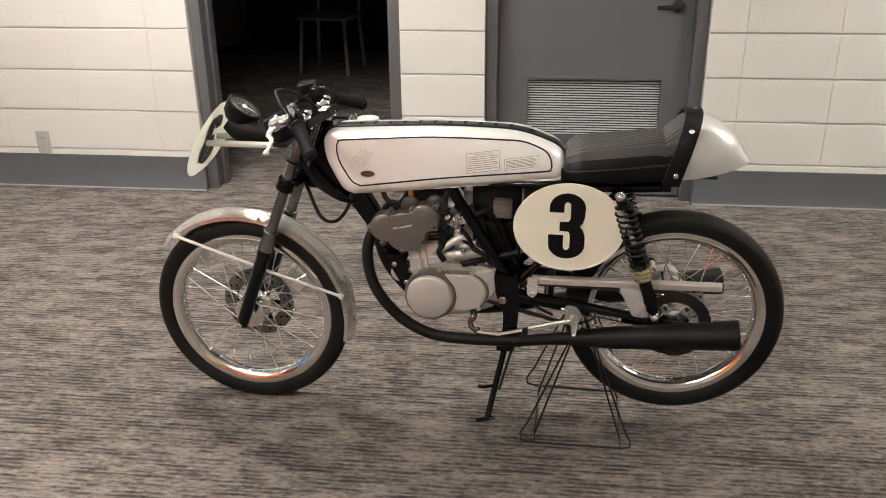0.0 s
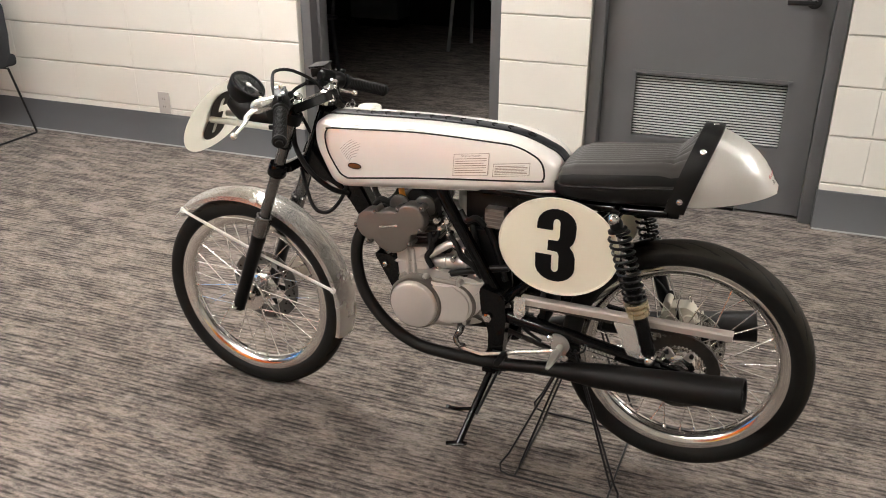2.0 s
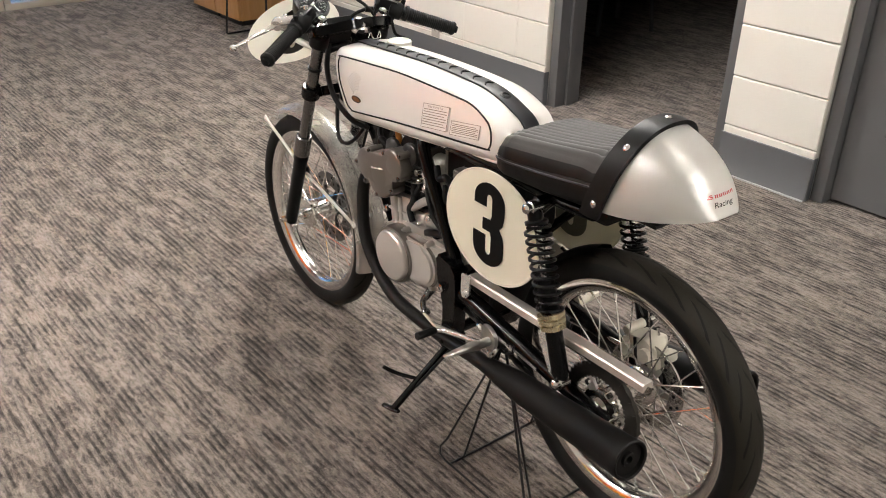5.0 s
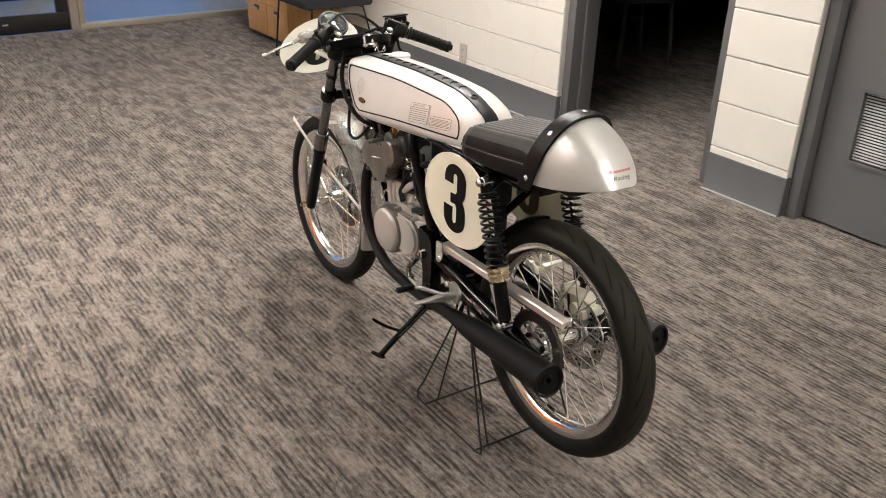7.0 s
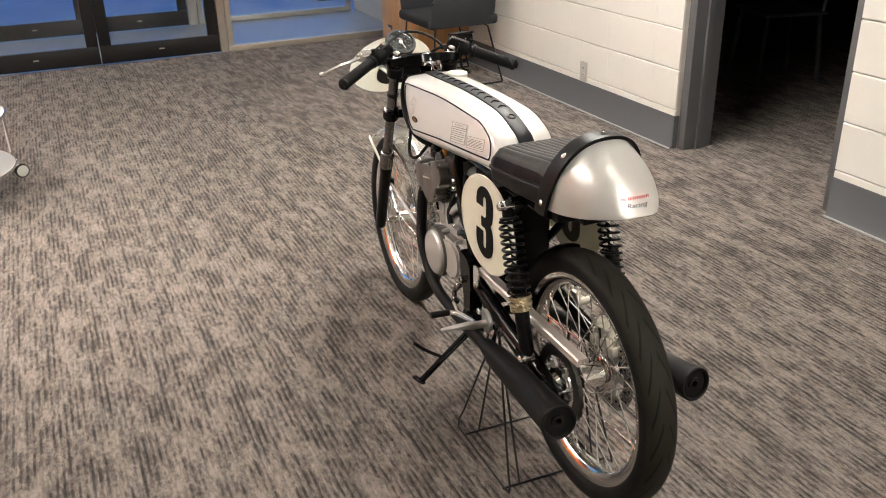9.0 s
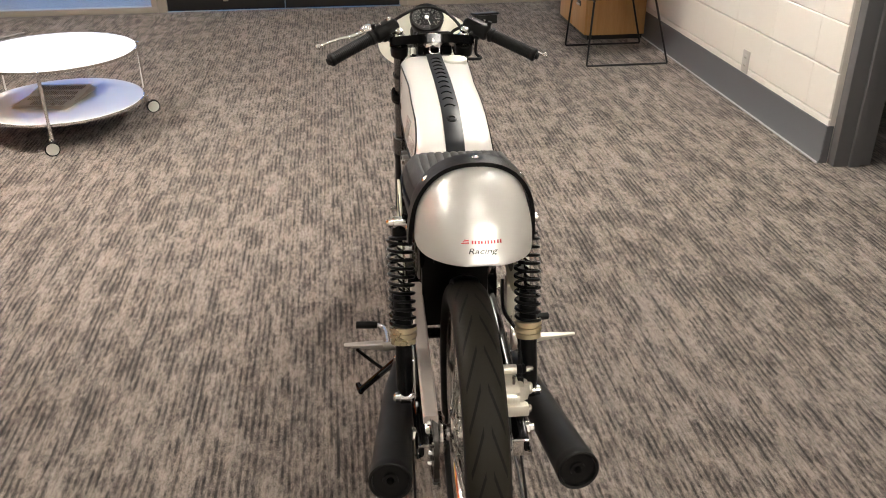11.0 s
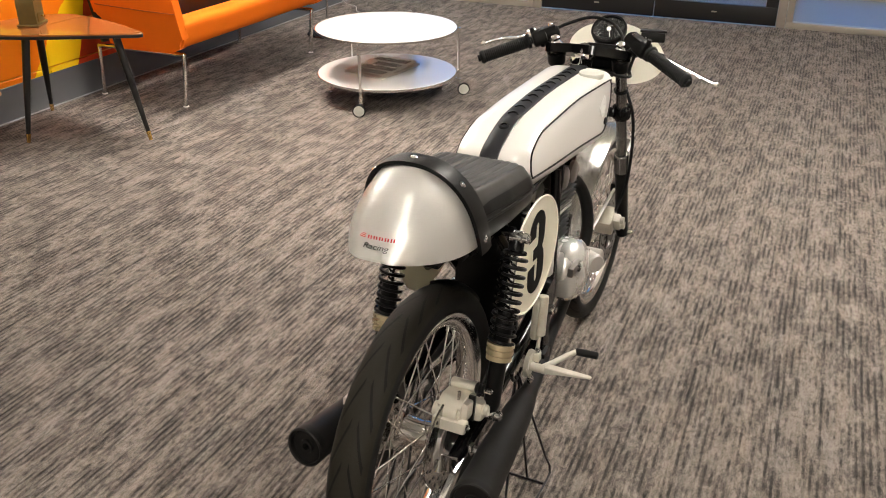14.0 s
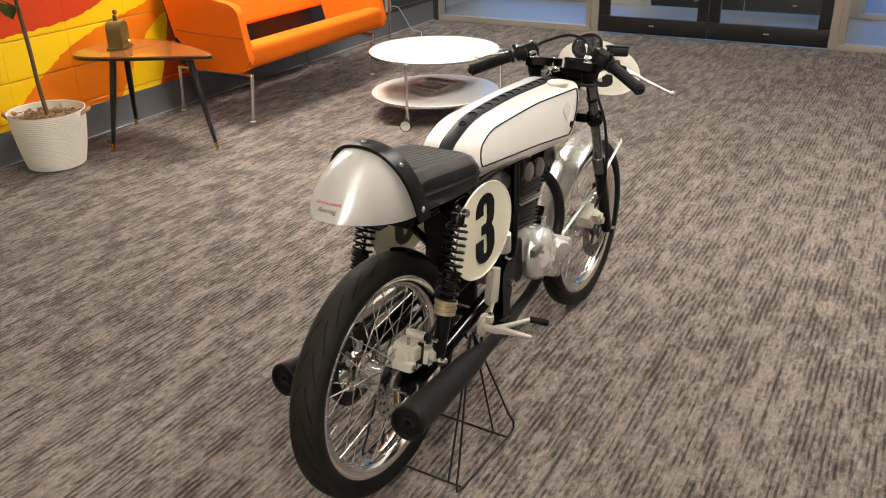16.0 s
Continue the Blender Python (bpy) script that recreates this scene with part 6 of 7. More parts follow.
bm = bmesh.new()
for k in range(7):
    a = radians(150 + 24 * k)
    p = Vector((-0.668 + 0.062 * math.cos(a), 0.1135, 0.418 + 0.062 * math.sin(a)))
    bmesh.ops.create_icosphere(bm, subdivisions=1, radius=0.0075, matrix=Matrix.Translation(p) @ Matrix.Diagonal((1.5, 0.4, 0.7, 1)))
part("cover_vents", bm, RIMALU, eng)
clip = part("cover_clip", boxed(-0.632, -0.572, 0.106, 0.121, 0.446, 0.470, bevel=0.004), CAMCOVER, eng, "grey cover clip")
part("clip_bolt", lathed([(0.010, 0), (0.010, 0.004), (0.006, 0.006), (0.006, 0.003), (0.0, 0.003)], pose(-0.612, 0.121, 0.457), 18), CHROME, clip)
bm = rodded((-0.775, 0.085, 0.405), (-0.735, 0.135, 0.41), 0.024, 24, 0.004)
rod(bm, (-0.775, 0.05, 0.405), (-0.775, 0.135, 0.405), 0.026, 24, 0.004)
part("oil_filter_cover", bm, COVERALU, eng, "pale round oil filter housing")
# barrel with fins, head, cam covers
EA = Vector((-0.115, 0, 1.0)).normalized()
E0 = Vector((-0.660, 0, 0.478))
em2 = Matrix.Translation(E0) @ pose(0, 0, 0, 0, math.degrees(math.atan2(EA.x, EA.z)), 0)
bm = boxed(-0.040, 0.040, -0.042, 0.042, 0.0, 0.115, bevel=0.006, m=em2)
barrel = part("cylinder_barrel", bm, HEADM, eng)
part("chain_tunnel", boxed(-0.060, 0.026, -0.066, -0.044, -0.01, 0.074, bevel=0.006, m=em2), COVERALU, barrel, "smooth alloy timing chain tunnel")
for dx in (-0.030, -0.012):
    part("stud", rodded(em2 @ Vector((dx, -0.068, -0.01)), em2 @ Vector((dx, -0.068, 0.07)), 0.0055, 12, 0.001), COVERALU, barrel)
part("tunnel_rib", boxed(-0.064, 0.034, -0.069, -0.050, 0.030, 0.036, bevel=0.002, m=em2), COVERALU, barrel)
for k in (6, 7):
    part("bright_fin", boxed(-0.058, 0.058, -0.045, 0.060, -0.0016, 0.0016, bevel=0.001, m=em2 @ pose(0, 0, 0.027 + k * 0.0108)), COVERALU, barrel)
fin = finish(boxed(-0.056, 0.056, -0.050, 0.058, -0.0014, 0.0014, bevel=0.001), "fin", HEADM)
for k in range(8):
    part("fin", fin, HEADM, barrel, m=em2 @ pose(0, 0, 0.022 + k * 0.0108))
bm = boxed(-0.058, 0.058, -0.060, 0.060, 0.112, 0.190, bevel=0.010, m=em2)
head = part("cylinder_head", bm, HEADM, eng, "dark grey twin-cam cylinder head")
for s in (-1, 1):
    for dx in (-0.034, 0.034):
        c = em2 @ Vector((dx, 0.056 * s, 0.180))
        part("cam_cap", lathed([(0.027, 0), (0.027, 0.008), (0.022, 0.012), (0.0, 0.013)], along(c, c + Vector((0, s, 0)))[0], 28), HEADM if s < 0 else CAMCOVER, head)
fin2 = finish(boxed(-0.064, 0.064, -0.066, 0.066, -0.0013, 0.0013, bevel=0.001), "fin", HEADM)
for k in range(4):
    part("fin", fin2, HEADM, head, m=em2 @ pose(0, 0, 0.120 + k * 0.0115))
bm = bmesh.new()
for cx, cz, r in ((-0.782, 0.602, 0.0385), (-0.674, 0.632, 0.0385), (-0.726, 0.592, 0.0555)):
    lathe(bm, [(r, 0), (r, 0.034), (r - 0.0015, 0.0365), (r - 0.005, 0.038), (0, 0.0385)], pose(cx, -0.058, cz, 0, 0, 180), 44)
prism(bm, round_outline([(-0.800, 0.625), (-0.762, 0.640), (-0.715, 0.641), (-0.690, 0.662), (-0.650, 0.640), (-0.672, 0.590), (-0.720, 0.560), (-0.790, 0.575)], 0.012), -0.0962, -0.060, 0.003)
camc = part("cam_gear_cover", bm, CAMCOVER, eng, "grey three-lobed cam gear cover")
for x, z in ((-0.822, 0.596), (-0.768, 0.640), (-0.706, 0.653), (-0.644, 0.665), (-0.647, 0.610), (-0.677, 0.568), (-0.736, 0.540), (-0.788, 0.557)):
    part("cover_bolt", lathed([(0.0048, 0), (0.0048, 0.006), (0.003, 0.007)], pose(x, -0.091, z, 0, 0, 180), 8), FORKTUBE, camc)
    part("bolt_boss", lathed([(0.0085, 0), (0.0085, 0.031), (0.007, 0.033)], pose(x, -0.060, z, 0, 0, 180), 14), CAMCOVER, camc)
part("mark", prismed([(-0.756, 0.600), (-0.706, 0.612), (-0.706, 0.616), (-0.756, 0.604)], -0.0975, -0.0955), FENDERALU, camc, "small pale maker's mark")
bm = boxed(-0.70, -0.60, -0.05, 0.05, 0.49, 0.515, bevel=0.008)
for x, y, z in ((-0.60, -0.04, 0.50), (-0.56, 0.02, 0.505), (-0.545, -0.035, 0.498)):
    rod(bm, (x, y, z - 0.02), (x, y, z + 0.022), 0.012, 12, 0.002)
box(bm, -0.57, -0.49, -0.05, 0.04, 0.485, 0.51, 0.008)
part("top_case", bm, CASTALU, eng)
bm = rodded((-0.640, -0.040, 0.510), (-0.535, -0.040, 0.520), 0.018, 22, 0.004)
rod(bm, (-0.535, -0.040, 0.520), (-0.518, -0.040, 0.5215), 0.012, 16, 0.003)
rod(bm, (-0.600, -0.040, 0.5135), (-0.595, -0.040, 0.514), 0.0205, 22, 0.001)
part("starter_motor", bm, CASTALU, eng, "bright alloy starter motor on the crankcase")
bm = tubed([(-0.665, -0.058, 0.522), (-0.635, -0.062, 0.534), (-0.600, -0.060, 0.560), (-0.578, -0.055, 0.572), (-0.560, -0.05, 0.568)], [0.008, 0.009, 0.010, 0.010, 0.007], 12, 5)
part("intake_arm", bm, COVERALU, eng, "bright alloy arm beside the cylinder")
bm = tubed([(-0.575, -0.060, 0.570), (-0.545, -0.062, 0.560), (-0.525, -0.062, 0.535), (-0.512, -0.065, 0.500)], 0.0055, 10, 5)
part("clear_hose", bm, FENDERALU, eng)
bm = boxed(-0.585, -0.535, -0.070, -0.050, 0.478, 0.500, bevel=0.005)
tube(bm, [(-0.575, -0.065, 0.495), (-0.545, -0.070, 0.508), (-0.515, -0.066, 0.514), (-0.470, -0.062, 0.526), (-0.43, -0.06, 0.535)], 0.0085, 10, 5)
part("neutral_switch", bm, SATINBLK, eng)
bm = bmesh.new()
for x, y, zz, r in ((-0.617, -0.052, 0.628, 0.008), (-0.606, -0.055, 0.612, 0.007), (-0.590, -0.050, 0.632, 0.009), (-0.585, -0.055, 0.600, 0.006), (-0.572, -0.052, 0.618, 0.008)):
    rod(bm, (x, y, zz), (x, y - 0.016, zz), r, 12, 0.002)
rod(bm, (-0.594, -0.060, 0.626), (-0.583, -0.062, 0.582), 0.004, 8)
rod(bm, (-0.604, -0.055, 0.62), (-0.560, -0.055, 0.632), 0.0035, 8)
part("carburettor_fittings", bm, CHROME, eng, "chromed carburettor screws and throttle link")
# carburettor, intake and fuel hose
bm = rodded((-0.625, 0.0, 0.635), (-0.565, 0.0, 0.64), 0.024, 20)
rod(bm, (-0.56, 0, 0.59), (-0.56, 0, 0.69), 0.022, 20, 0.003)
box(bm, -0.585, -0.53, -0.028, 0.028, 0.575, 0.61, 0.006)
carb = bp("carburettor", bm, CASTALU, "cast carburettor behind the cylinder head")
part("intake_trumpet", lathed([(0.020, 0), (0.020, 0.05), (0.026, 0.085), (0.036, 0.10), (0.033, 0.10), (0.018, 0.05), (0.017, 0.0)], along((-0.535, -0.005, 0.642), (-0.42, -0.015, 0.648))[0], 28), SATINBLK, carb, "black flared intake trumpet")
part("float_bowl", rodded((-0.56, 0.0, 0.545), (-0.56, 0.0, 0.58), 0.020, 18, 0.003), CASTALU, carb)
bp("fuel_hose", tubed([(-0.715, -0.04, 0.715), (-0.718, -0.045, 0.69), (-0.712, -0.04, 0.655)], 0.0075, 10), COILM, "orange brown fuel hose")
bp("ignition_coil", rodded((-0.668, -0.050, 0.664), (-0.668, 0.045, 0.664), 0.036, 26, 0.005), SATINBLK, "black ignition coil under the tank")
bp("hose", tubed([(-0.60, -0.045, 0.655), (-0.575, -0.055, 0.62), (-0.585, -0.05, 0.57), (-0.55, -0.045, 0.54), (-0.51, -0.05, 0.52)], 0.004, 8), GRIPRUB, "black hose beside the engine")
bp("hose", tubed([(-0.52, -0.05, 0.60), (-0.50, -0.055, 0.54), (-0.47, -0.06, 0.50)], 0.0045, 8), GRIPRUB, "black hose beside the engine")
bp("hose", tubed([(-0.58, 0.05, 0.66), (-0.53, 0.06, 0.60), (-0.50, 0.065, 0.52), (-0.52, 0.07, 0.46)], 0.0045, 8), GRIPRUB, "black hose beside the engine")
bp("hose", tubed([(-0.44, -0.07, 0.47), (-0.40, -0.085, 0.44), (-0.38, -0.09, 0.40), (-0.33, -0.095, 0.375)], 0.004, 8), GRIPRUB, "black hose beside the engine")
bp("hose", tubed([(-0.80, -0.03, 0.70), (-0.785, -0.05, 0.672), (-0.76, -0.055, 0.655), (-0.735, -0.05, 0.668), (-0.72, -0.03, 0.70)], 0.0075, 8), GRIPRUB, "black hose beside the engine")
bp("hose", tubed([(-0.79, -0.045, 0.640), (-0.765, -0.06, 0.662), (-0.74, -0.055, 0.650)], 0.008, 8), GRIPRUB, "black hose beside the engine")
bp("hose", tubed([(-0.63, -0.045, 0.650), (-0.615, -0.055, 0.60), (-0.63, -0.06, 0.565), (-0.62, -0.062, 0.545)], 0.007, 8), GRIPRUB, "black hose beside the engine")
bp("carrier_plate", prismed(round_outline([(-0.505, 0.60), (-0.44, 0.61), (-0.425, 0.47), (-0.48, 0.465)], 0.012), -0.040, -0.030, 0.002), SATINBLK, "black bracket plate in the frame")
for pts, rr in (([(-0.585, -0.062, 0.600), (-0.560, -0.070, 0.575), (-0.548, -0.068, 0.545), (-0.520, -0.070, 0.530), (-0.495, -0.068, 0.500)], 0.0065),
                ([(-0.640, -0.055, 0.590), (-0.628, -0.066, 0.555), (-0.640, -0.068, 0.530), (-0.625, -0.070, 0.505)], 0.0075),
                ([(-0.530, -0.048, 0.625), (-0.520, -0.060, 0.590), (-0.535, -0.066, 0.560), (-0.512, -0.066, 0.545)], 0.0075),
                ([(-0.560, -0.052, 0.660), (-0.540, -0.060, 0.640), (-0.515, -0.060, 0.650), (-0.495, -0.055, 0.630)], 0.008)):
    bp("hose", tubed(pts, rr, 10), GRIPRUB, "black hose beside the engine")
for x, y, zz, rr in ((-0.575, -0.058, 0.530, 0.007), (-0.612, -0.062, 0.500, 0.006), (-0.548, -0.062, 0.505, 0.006), (-0.535, -0.060, 0.548, 0.0065), (-0.500, -0.066, 0.478, 0.006)):
    bp("hose_clamp", rodded((x, y - 0.006, zz), (x, y + 0.012, zz), rr, 12, 0.0015), CHROME, "small bright fitting")
bm = boxed(-0.53, -0.47, 0.02, 0.065, 0.54, 0.60, bevel=0.008)
bp("regulator", bm, SATINBLK)
# black backing added to darken the opening behind the engine
bm = boxed(-0.555, -0.425, -0.026, -0.012, 0.500, 0.705, bevel=0.005)
box(bm, -0.530, -0.440, -0.044, -0.020, 0.560, 0.615, 0.006)
dark_mass = bp("frame_dark_mass", bm, SATINBLK, "added black backing that darkens the opening in the frame")
part("control_unit", boxed(-0.497, -0.447, -0.056, -0.026, 0.628, 0.677, bevel=0.004), CAMCOVER, dark_mass, "small grey control box")
for k in range(5):
    part("box_fin", boxed(-0.494, -0.450, -0.0585, -0.055, 0.632 + k * 0.0092, 0.636 + k * 0.0092, bevel=0.001), CAMCOVER, dark_mass)
bp("catch_tank", lathed([(0.02, 0), (0.022, 0.004), (0.022, 0.05), (0.016, 0.055), (0.008, 0.06)], pose(-0.455, 0.085, 0.51, 90, 0, 0), 20), CAPM, "small pale plastic catch bottle")

# ---- exhausts ----
for s in (-1, 1):
    inset = (0.092, 0.097, 0.102, 0.106, 0.115) if s < 0 else (0.074, 0.070, 0.072, 0.082, 0.106)
    p = [(-0.770, 0.035 * s, 0.600), (-0.812, 0.045 * s, 0.588), (-0.836, 0.066 * s, 0.530), (-0.828, 0.078 * s, 0.455), (-0.795, inset[0] * s, 0.395), (-0.735, inset[1] * s, 0.335), (-0.655, inset[2] * s, 0.298), (-0.55, inset[3] * s, 0.292), (-0.42, inset[4] * s, 0.302), (-0.31, 0.124 * s, 0.322)]
    ex = bp("exhaust_pipe", tubed(p, 0.0155, 16, 8), EXHAUST, "matt black exhaust header pipe")
    a, e = Vector((-0.330, 0.122 * s, 0.318)), Vector((0.140, 0.174 if s > 0 else -0.158, 0.381))
    m, L = along(a, e)
    part("muffler", lathed([(0.0165, 0.0), (0.018, 0.05), (0.0255, 0.115), (0.030, 0.16), (0.0375, L - 0.02), (0.0385, L - 0.018), (0.0385, L - 0.002), (0.0365, L), (0.033, L - 0.002), (0.032, L - 0.010), (0.024, L - 0.009), (0.014, L - 0.010), (0.013, L - 0.005), (0.0075, L - 0.005), (0.0075, L - 0.04), (0.0, L - 0.04)], m, 40), EXHAUST, ex, "matt black tapered muffler")
    bm = lathed([(0.0060, 0), (0.0060, 0.004), (0.003, 0.005)], pose(-0.43, 0.130 * s, 0.302, 0, 0, 0 if s > 0 else 180), 8)
    box(bm, -0.45, -0.41, min(0.10 * s, 0.115 * s), max(0.10 * s, 0.115 * s), 0.28, 0.33, 0.003)
    part("pipe_clip", bm, SATINBLK, ex)

# ---- footrests, gear lever, brake pedal, rear caliper ----
for s in (-1, 1):
    bm = prismed(round_outline([(-0.300, 0.418), (-0.268, 0.416), (-0.252, 0.39), (-0.268, 0.362), (-0.296, 0.368)], 0.010), min(0.118 * s, 0.128 * s), max(0.118 * s, 0.128 * s), 0.002)
    rod(bm, (-0.275, 0.120 * s, 0.388), (-0.275, 0.165 * s, 0.388), 0.0095, 14, 0.002)
    fr = bp("footrest_hanger", bm, CASTALU if s < 0 else CALIPER, "cast alloy footrest hanger")
    bm = bmesh.new()
    loft(bm, [[(-0.274 - w, y * s, 0.400), (-0.274 + w, y * s, 0.400), (-0.274 + w * 0.8, y * s, 0.400 - h), (-0.274 - w * 0.8, y * s, 0.400 - h)] for y, h, w in ((0.160, 0.018, 0.010), (0.19, 0.013, 0.0085), (0.222, 0.009, 0.007), (0.245 if s < 0 else 0.258, 0.005, 0.005))])
    bmesh.ops.bevel(bm, geom=bm.edges[:], offset=0.002, segments=1, affect='EDGES')
    part("footrest", bm, CASTALU if s < 0 else CALIPER, fr, "tapered alloy footrest")
    for q, r in (((-0.30, 0.130 * s, 0.41), 0.009), ((-0.262, 0.130 * s, 0.365), 0.010), ((-0.275, 0.166 * s, 0.388), 0.007)):
        part("hanger_bolt", lathed([(r, 0), (r, 0.006), (r * 0.6, 0.009)], pose(*q, 0, 0, 0 if s > 0 else 180), 8), CHROME, fr)
bm = tubed([(-0.275, -0.150, 0.392), (-0.33, -0.152, 0.378), (-0.385, -0.158, 0.366), (-0.398, -0.175, 0.366)], 0.0058, 10)
gl = bp("gear_lever", bm, FENDERALU, "bright alloy gear lever")
part("toe_rubber", rodded((-0.398, -0.172, 0.366), (-0.399, -0.222, 0.368), 0.0085, 14, 0.002), GRIPRUB, gl, "black toe rubber")
bm = rodded((-0.475, -0.118, 0.318), (-0.29, -0.132, 0.375), 0.004, 8)
rod(bm, (-0.532, -0.105, 0.316), (-0.475, -0.118, 0.318), 0.0035, 8)
bp("gear_linkage", bm, CALIPER, "thin gear linkage rod")
bm = tubed([(-0.545, -0.070, 0.365), (-0.543, -0.088, 0.352), (-0.552, -0.092, 0.336), (-0.546, -0.096, 0.322), (-0.532, -0.098, 0.316)], [0.011, 0.009, 0.007, 0.007, 0.006], 12, 5)
rod(bm, (-0.532, -0.090, 0.316), (-0.532, -0.108, 0.316), 0.008, 12, 0.002)
bp("gear_shaft_arm", bm, FORKTUBE, "small worn gear shaft arm")
bm = tubed([(-0.270, 0.150, 0.392), (-0.33, 0.160, 0.372), (-0.40, 0.172, 0.352), (-0.425, 0.185, 0.350)], 0.0062, 10)
bl = bp("brake_pedal", bm, CALIPER, "alloy rear brake pedal")
part("toe_rubber", rodded((-0.424, 0.182, 0.350), (-0.428, 0.232, 0.350), 0.0085, 14, 0.002), GRIPRUB, bl, "black toe rubber")
bm = prismed(round_outline([(-0.350, 0.515), (-0.318, 0.512), (-0.306, 0.43), (-0.335, 0.42), (-0.36, 0.44)], 0.010), 0.112, 0.124, 0.002)
rod(bm, (-0.345, 0.125, 0.52), (-0.325, 0.128, 0.435), 0.0115, 14, 0.002)
rod(bm, (-0.325, 0.128, 0.435), (-0.295, 0.132, 0.40), 0.0042, 8)
box(bm, -0.302, -0.285, 0.122, 0.142, 0.393, 0.412, 0.002)
bp("rear_master_cylinder", bm, CALIPER, "pale alloy rear brake master cylinder")
cm = pose(-0.030, 0.080, 0.432, 0, -12, 0)
bm = prismed(round_outline([(-0.044, -0.018, 0.010), (0.030, -0.026, 0.012), (0.040, 0.004, 0.012), (0.018, 0.027, 0.010), (-0.030, 0.029, 0.012), (-0.048, 0.008, 0.010)], 0.01), -0.036, 0.010, 0.006, m=cm)
box(bm, -0.050, -0.012, -0.022, 0.036, -0.026, 0.012, 0.009, m=cm)
box(bm, -0.006, 0.026, 0.004, 0.022, -0.012, 0.022, 0.007, m=cm)
rod(bm, cm @ Vector((-0.030, 0.026, -0.006)), cm @ Vector((-0.030, 0.044, -0.006)), 0.012, 18, 0.003)
box(bm, 0.022, 0.045, -0.040, 0.026, -0.030, -0.008, 0.005, m=cm)
for x in (-0.024, 0.018):
    rod(bm, cm @ Vector((x, -0.046, -0.004)), cm @ Vector((x, -0.034, -0.004)), 0.014, 16)
rod(bm, cm @ Vector((-0.03, -0.036, 0.034)), cm @ Vector((-0.03, 0.014, 0.034)), 0.010, 12, 0.002)
rcal = bp("rear_caliper", bm, CALIPER, "champagne coloured rear brake caliper")
for x, y, zz, r in ((-0.044, 0.036, -0.006, 0.008), (-0.030, 0.036, 0.034, 0.006), (0.034, 0.022, -0.018, 0.007)):
    q = cm @ Vector((x, y, zz))
    part("caliper_bolt", lathed([(r, -0.004), (r, 0.008), (r * 0.6, 0.010), (r * 0.6, 0.006), (0, 0.006)], along(q, q + Vector((0, 1, 0)))[0], 8), CHROME, rcal)
part("caliper_groove", boxed(-0.010, -0.004, -0.039, 0.023, -0.0225, 0.0268, m=cm), SATINBLK, rcal)
part("slider_boot", lathed([(0.008, 0), (0.011, 0.003), (0.008, 0.006), (0.011, 0.009), (0.008, 0.012), (0.011, 0.015), (0.008, 0.018)], cm @ pose(-0.03, 0.012, 0.034), 14), GRIPRUB, rcal)
part("bleed_nipple", rodded(cm @ Vector((0.020, 0.0, 0.026)), cm @ Vector((0.020, 0.0, 0.042)), 0.0035, 10), CHROME, rcal)
part("caliper_bracket", prismed(round_outline([(-0.075, 0.43), (-0.01, 0.42), (0.02, 0.37), (-0.012, 0.335), (-0.045, 0.36)], 0.010), 0.066, 0.074, 0.002), SATINBLK, rcal)
bp("rear_brake_hose", tubed([(-0.06, 0.10, 0.445), (-0.12, 0.105, 0.50), (-0.22, 0.09, 0.50), (-0.31, 0.10, 0.52)], 0.004, 8), GRIPRUB)
bp("torque_rod", rodded((-0.05, 0.078, 0.40), (-0.25, 0.088, 0.37), 0.006, 10), CHROME)

# ---- side stand ----
K0, K1 = Vector((-0.455, -0.085, 0.270)), Vector((-0.490, -0.222, 0.118))
bm = rodded(K0, K1, 0.0085, 12)
bm = tube(bm, [K1 + Vector((0.02, 0.0, 0.005)), K1, K1 + Vector((-0.030, -0.008, -0.002))], [0.006, 0.0095, 0.007], 10, 4, flat=0.6)
ks = bp("side_stand", bm, FRAMEBLK, "black side stand, not touching the carpet")
part("spur", tubed([K0.lerp(K1, 0.55), K0.lerp(K1, 0.55) + Vector((-0.03, -0.035, 0.012)), K0.lerp(K1, 0.5) + Vector((-0.045, -0.075, 0.03))], 0.0045, 8), FRAMEBLK, ks)
part("return_spring", rodded(K0 + Vector((0.02, -0.01, 0.0)), K0.lerp(K1, 0.6) + Vector((0.012, -0.006, 0)), 0.0040, 10), SATINBLK, ks)
part("stand_bracket", boxed(-0.48, -0.43, -0.098, -0.06, 0.255, 0.30, bevel=0.005), FRAMEBLK, ks)

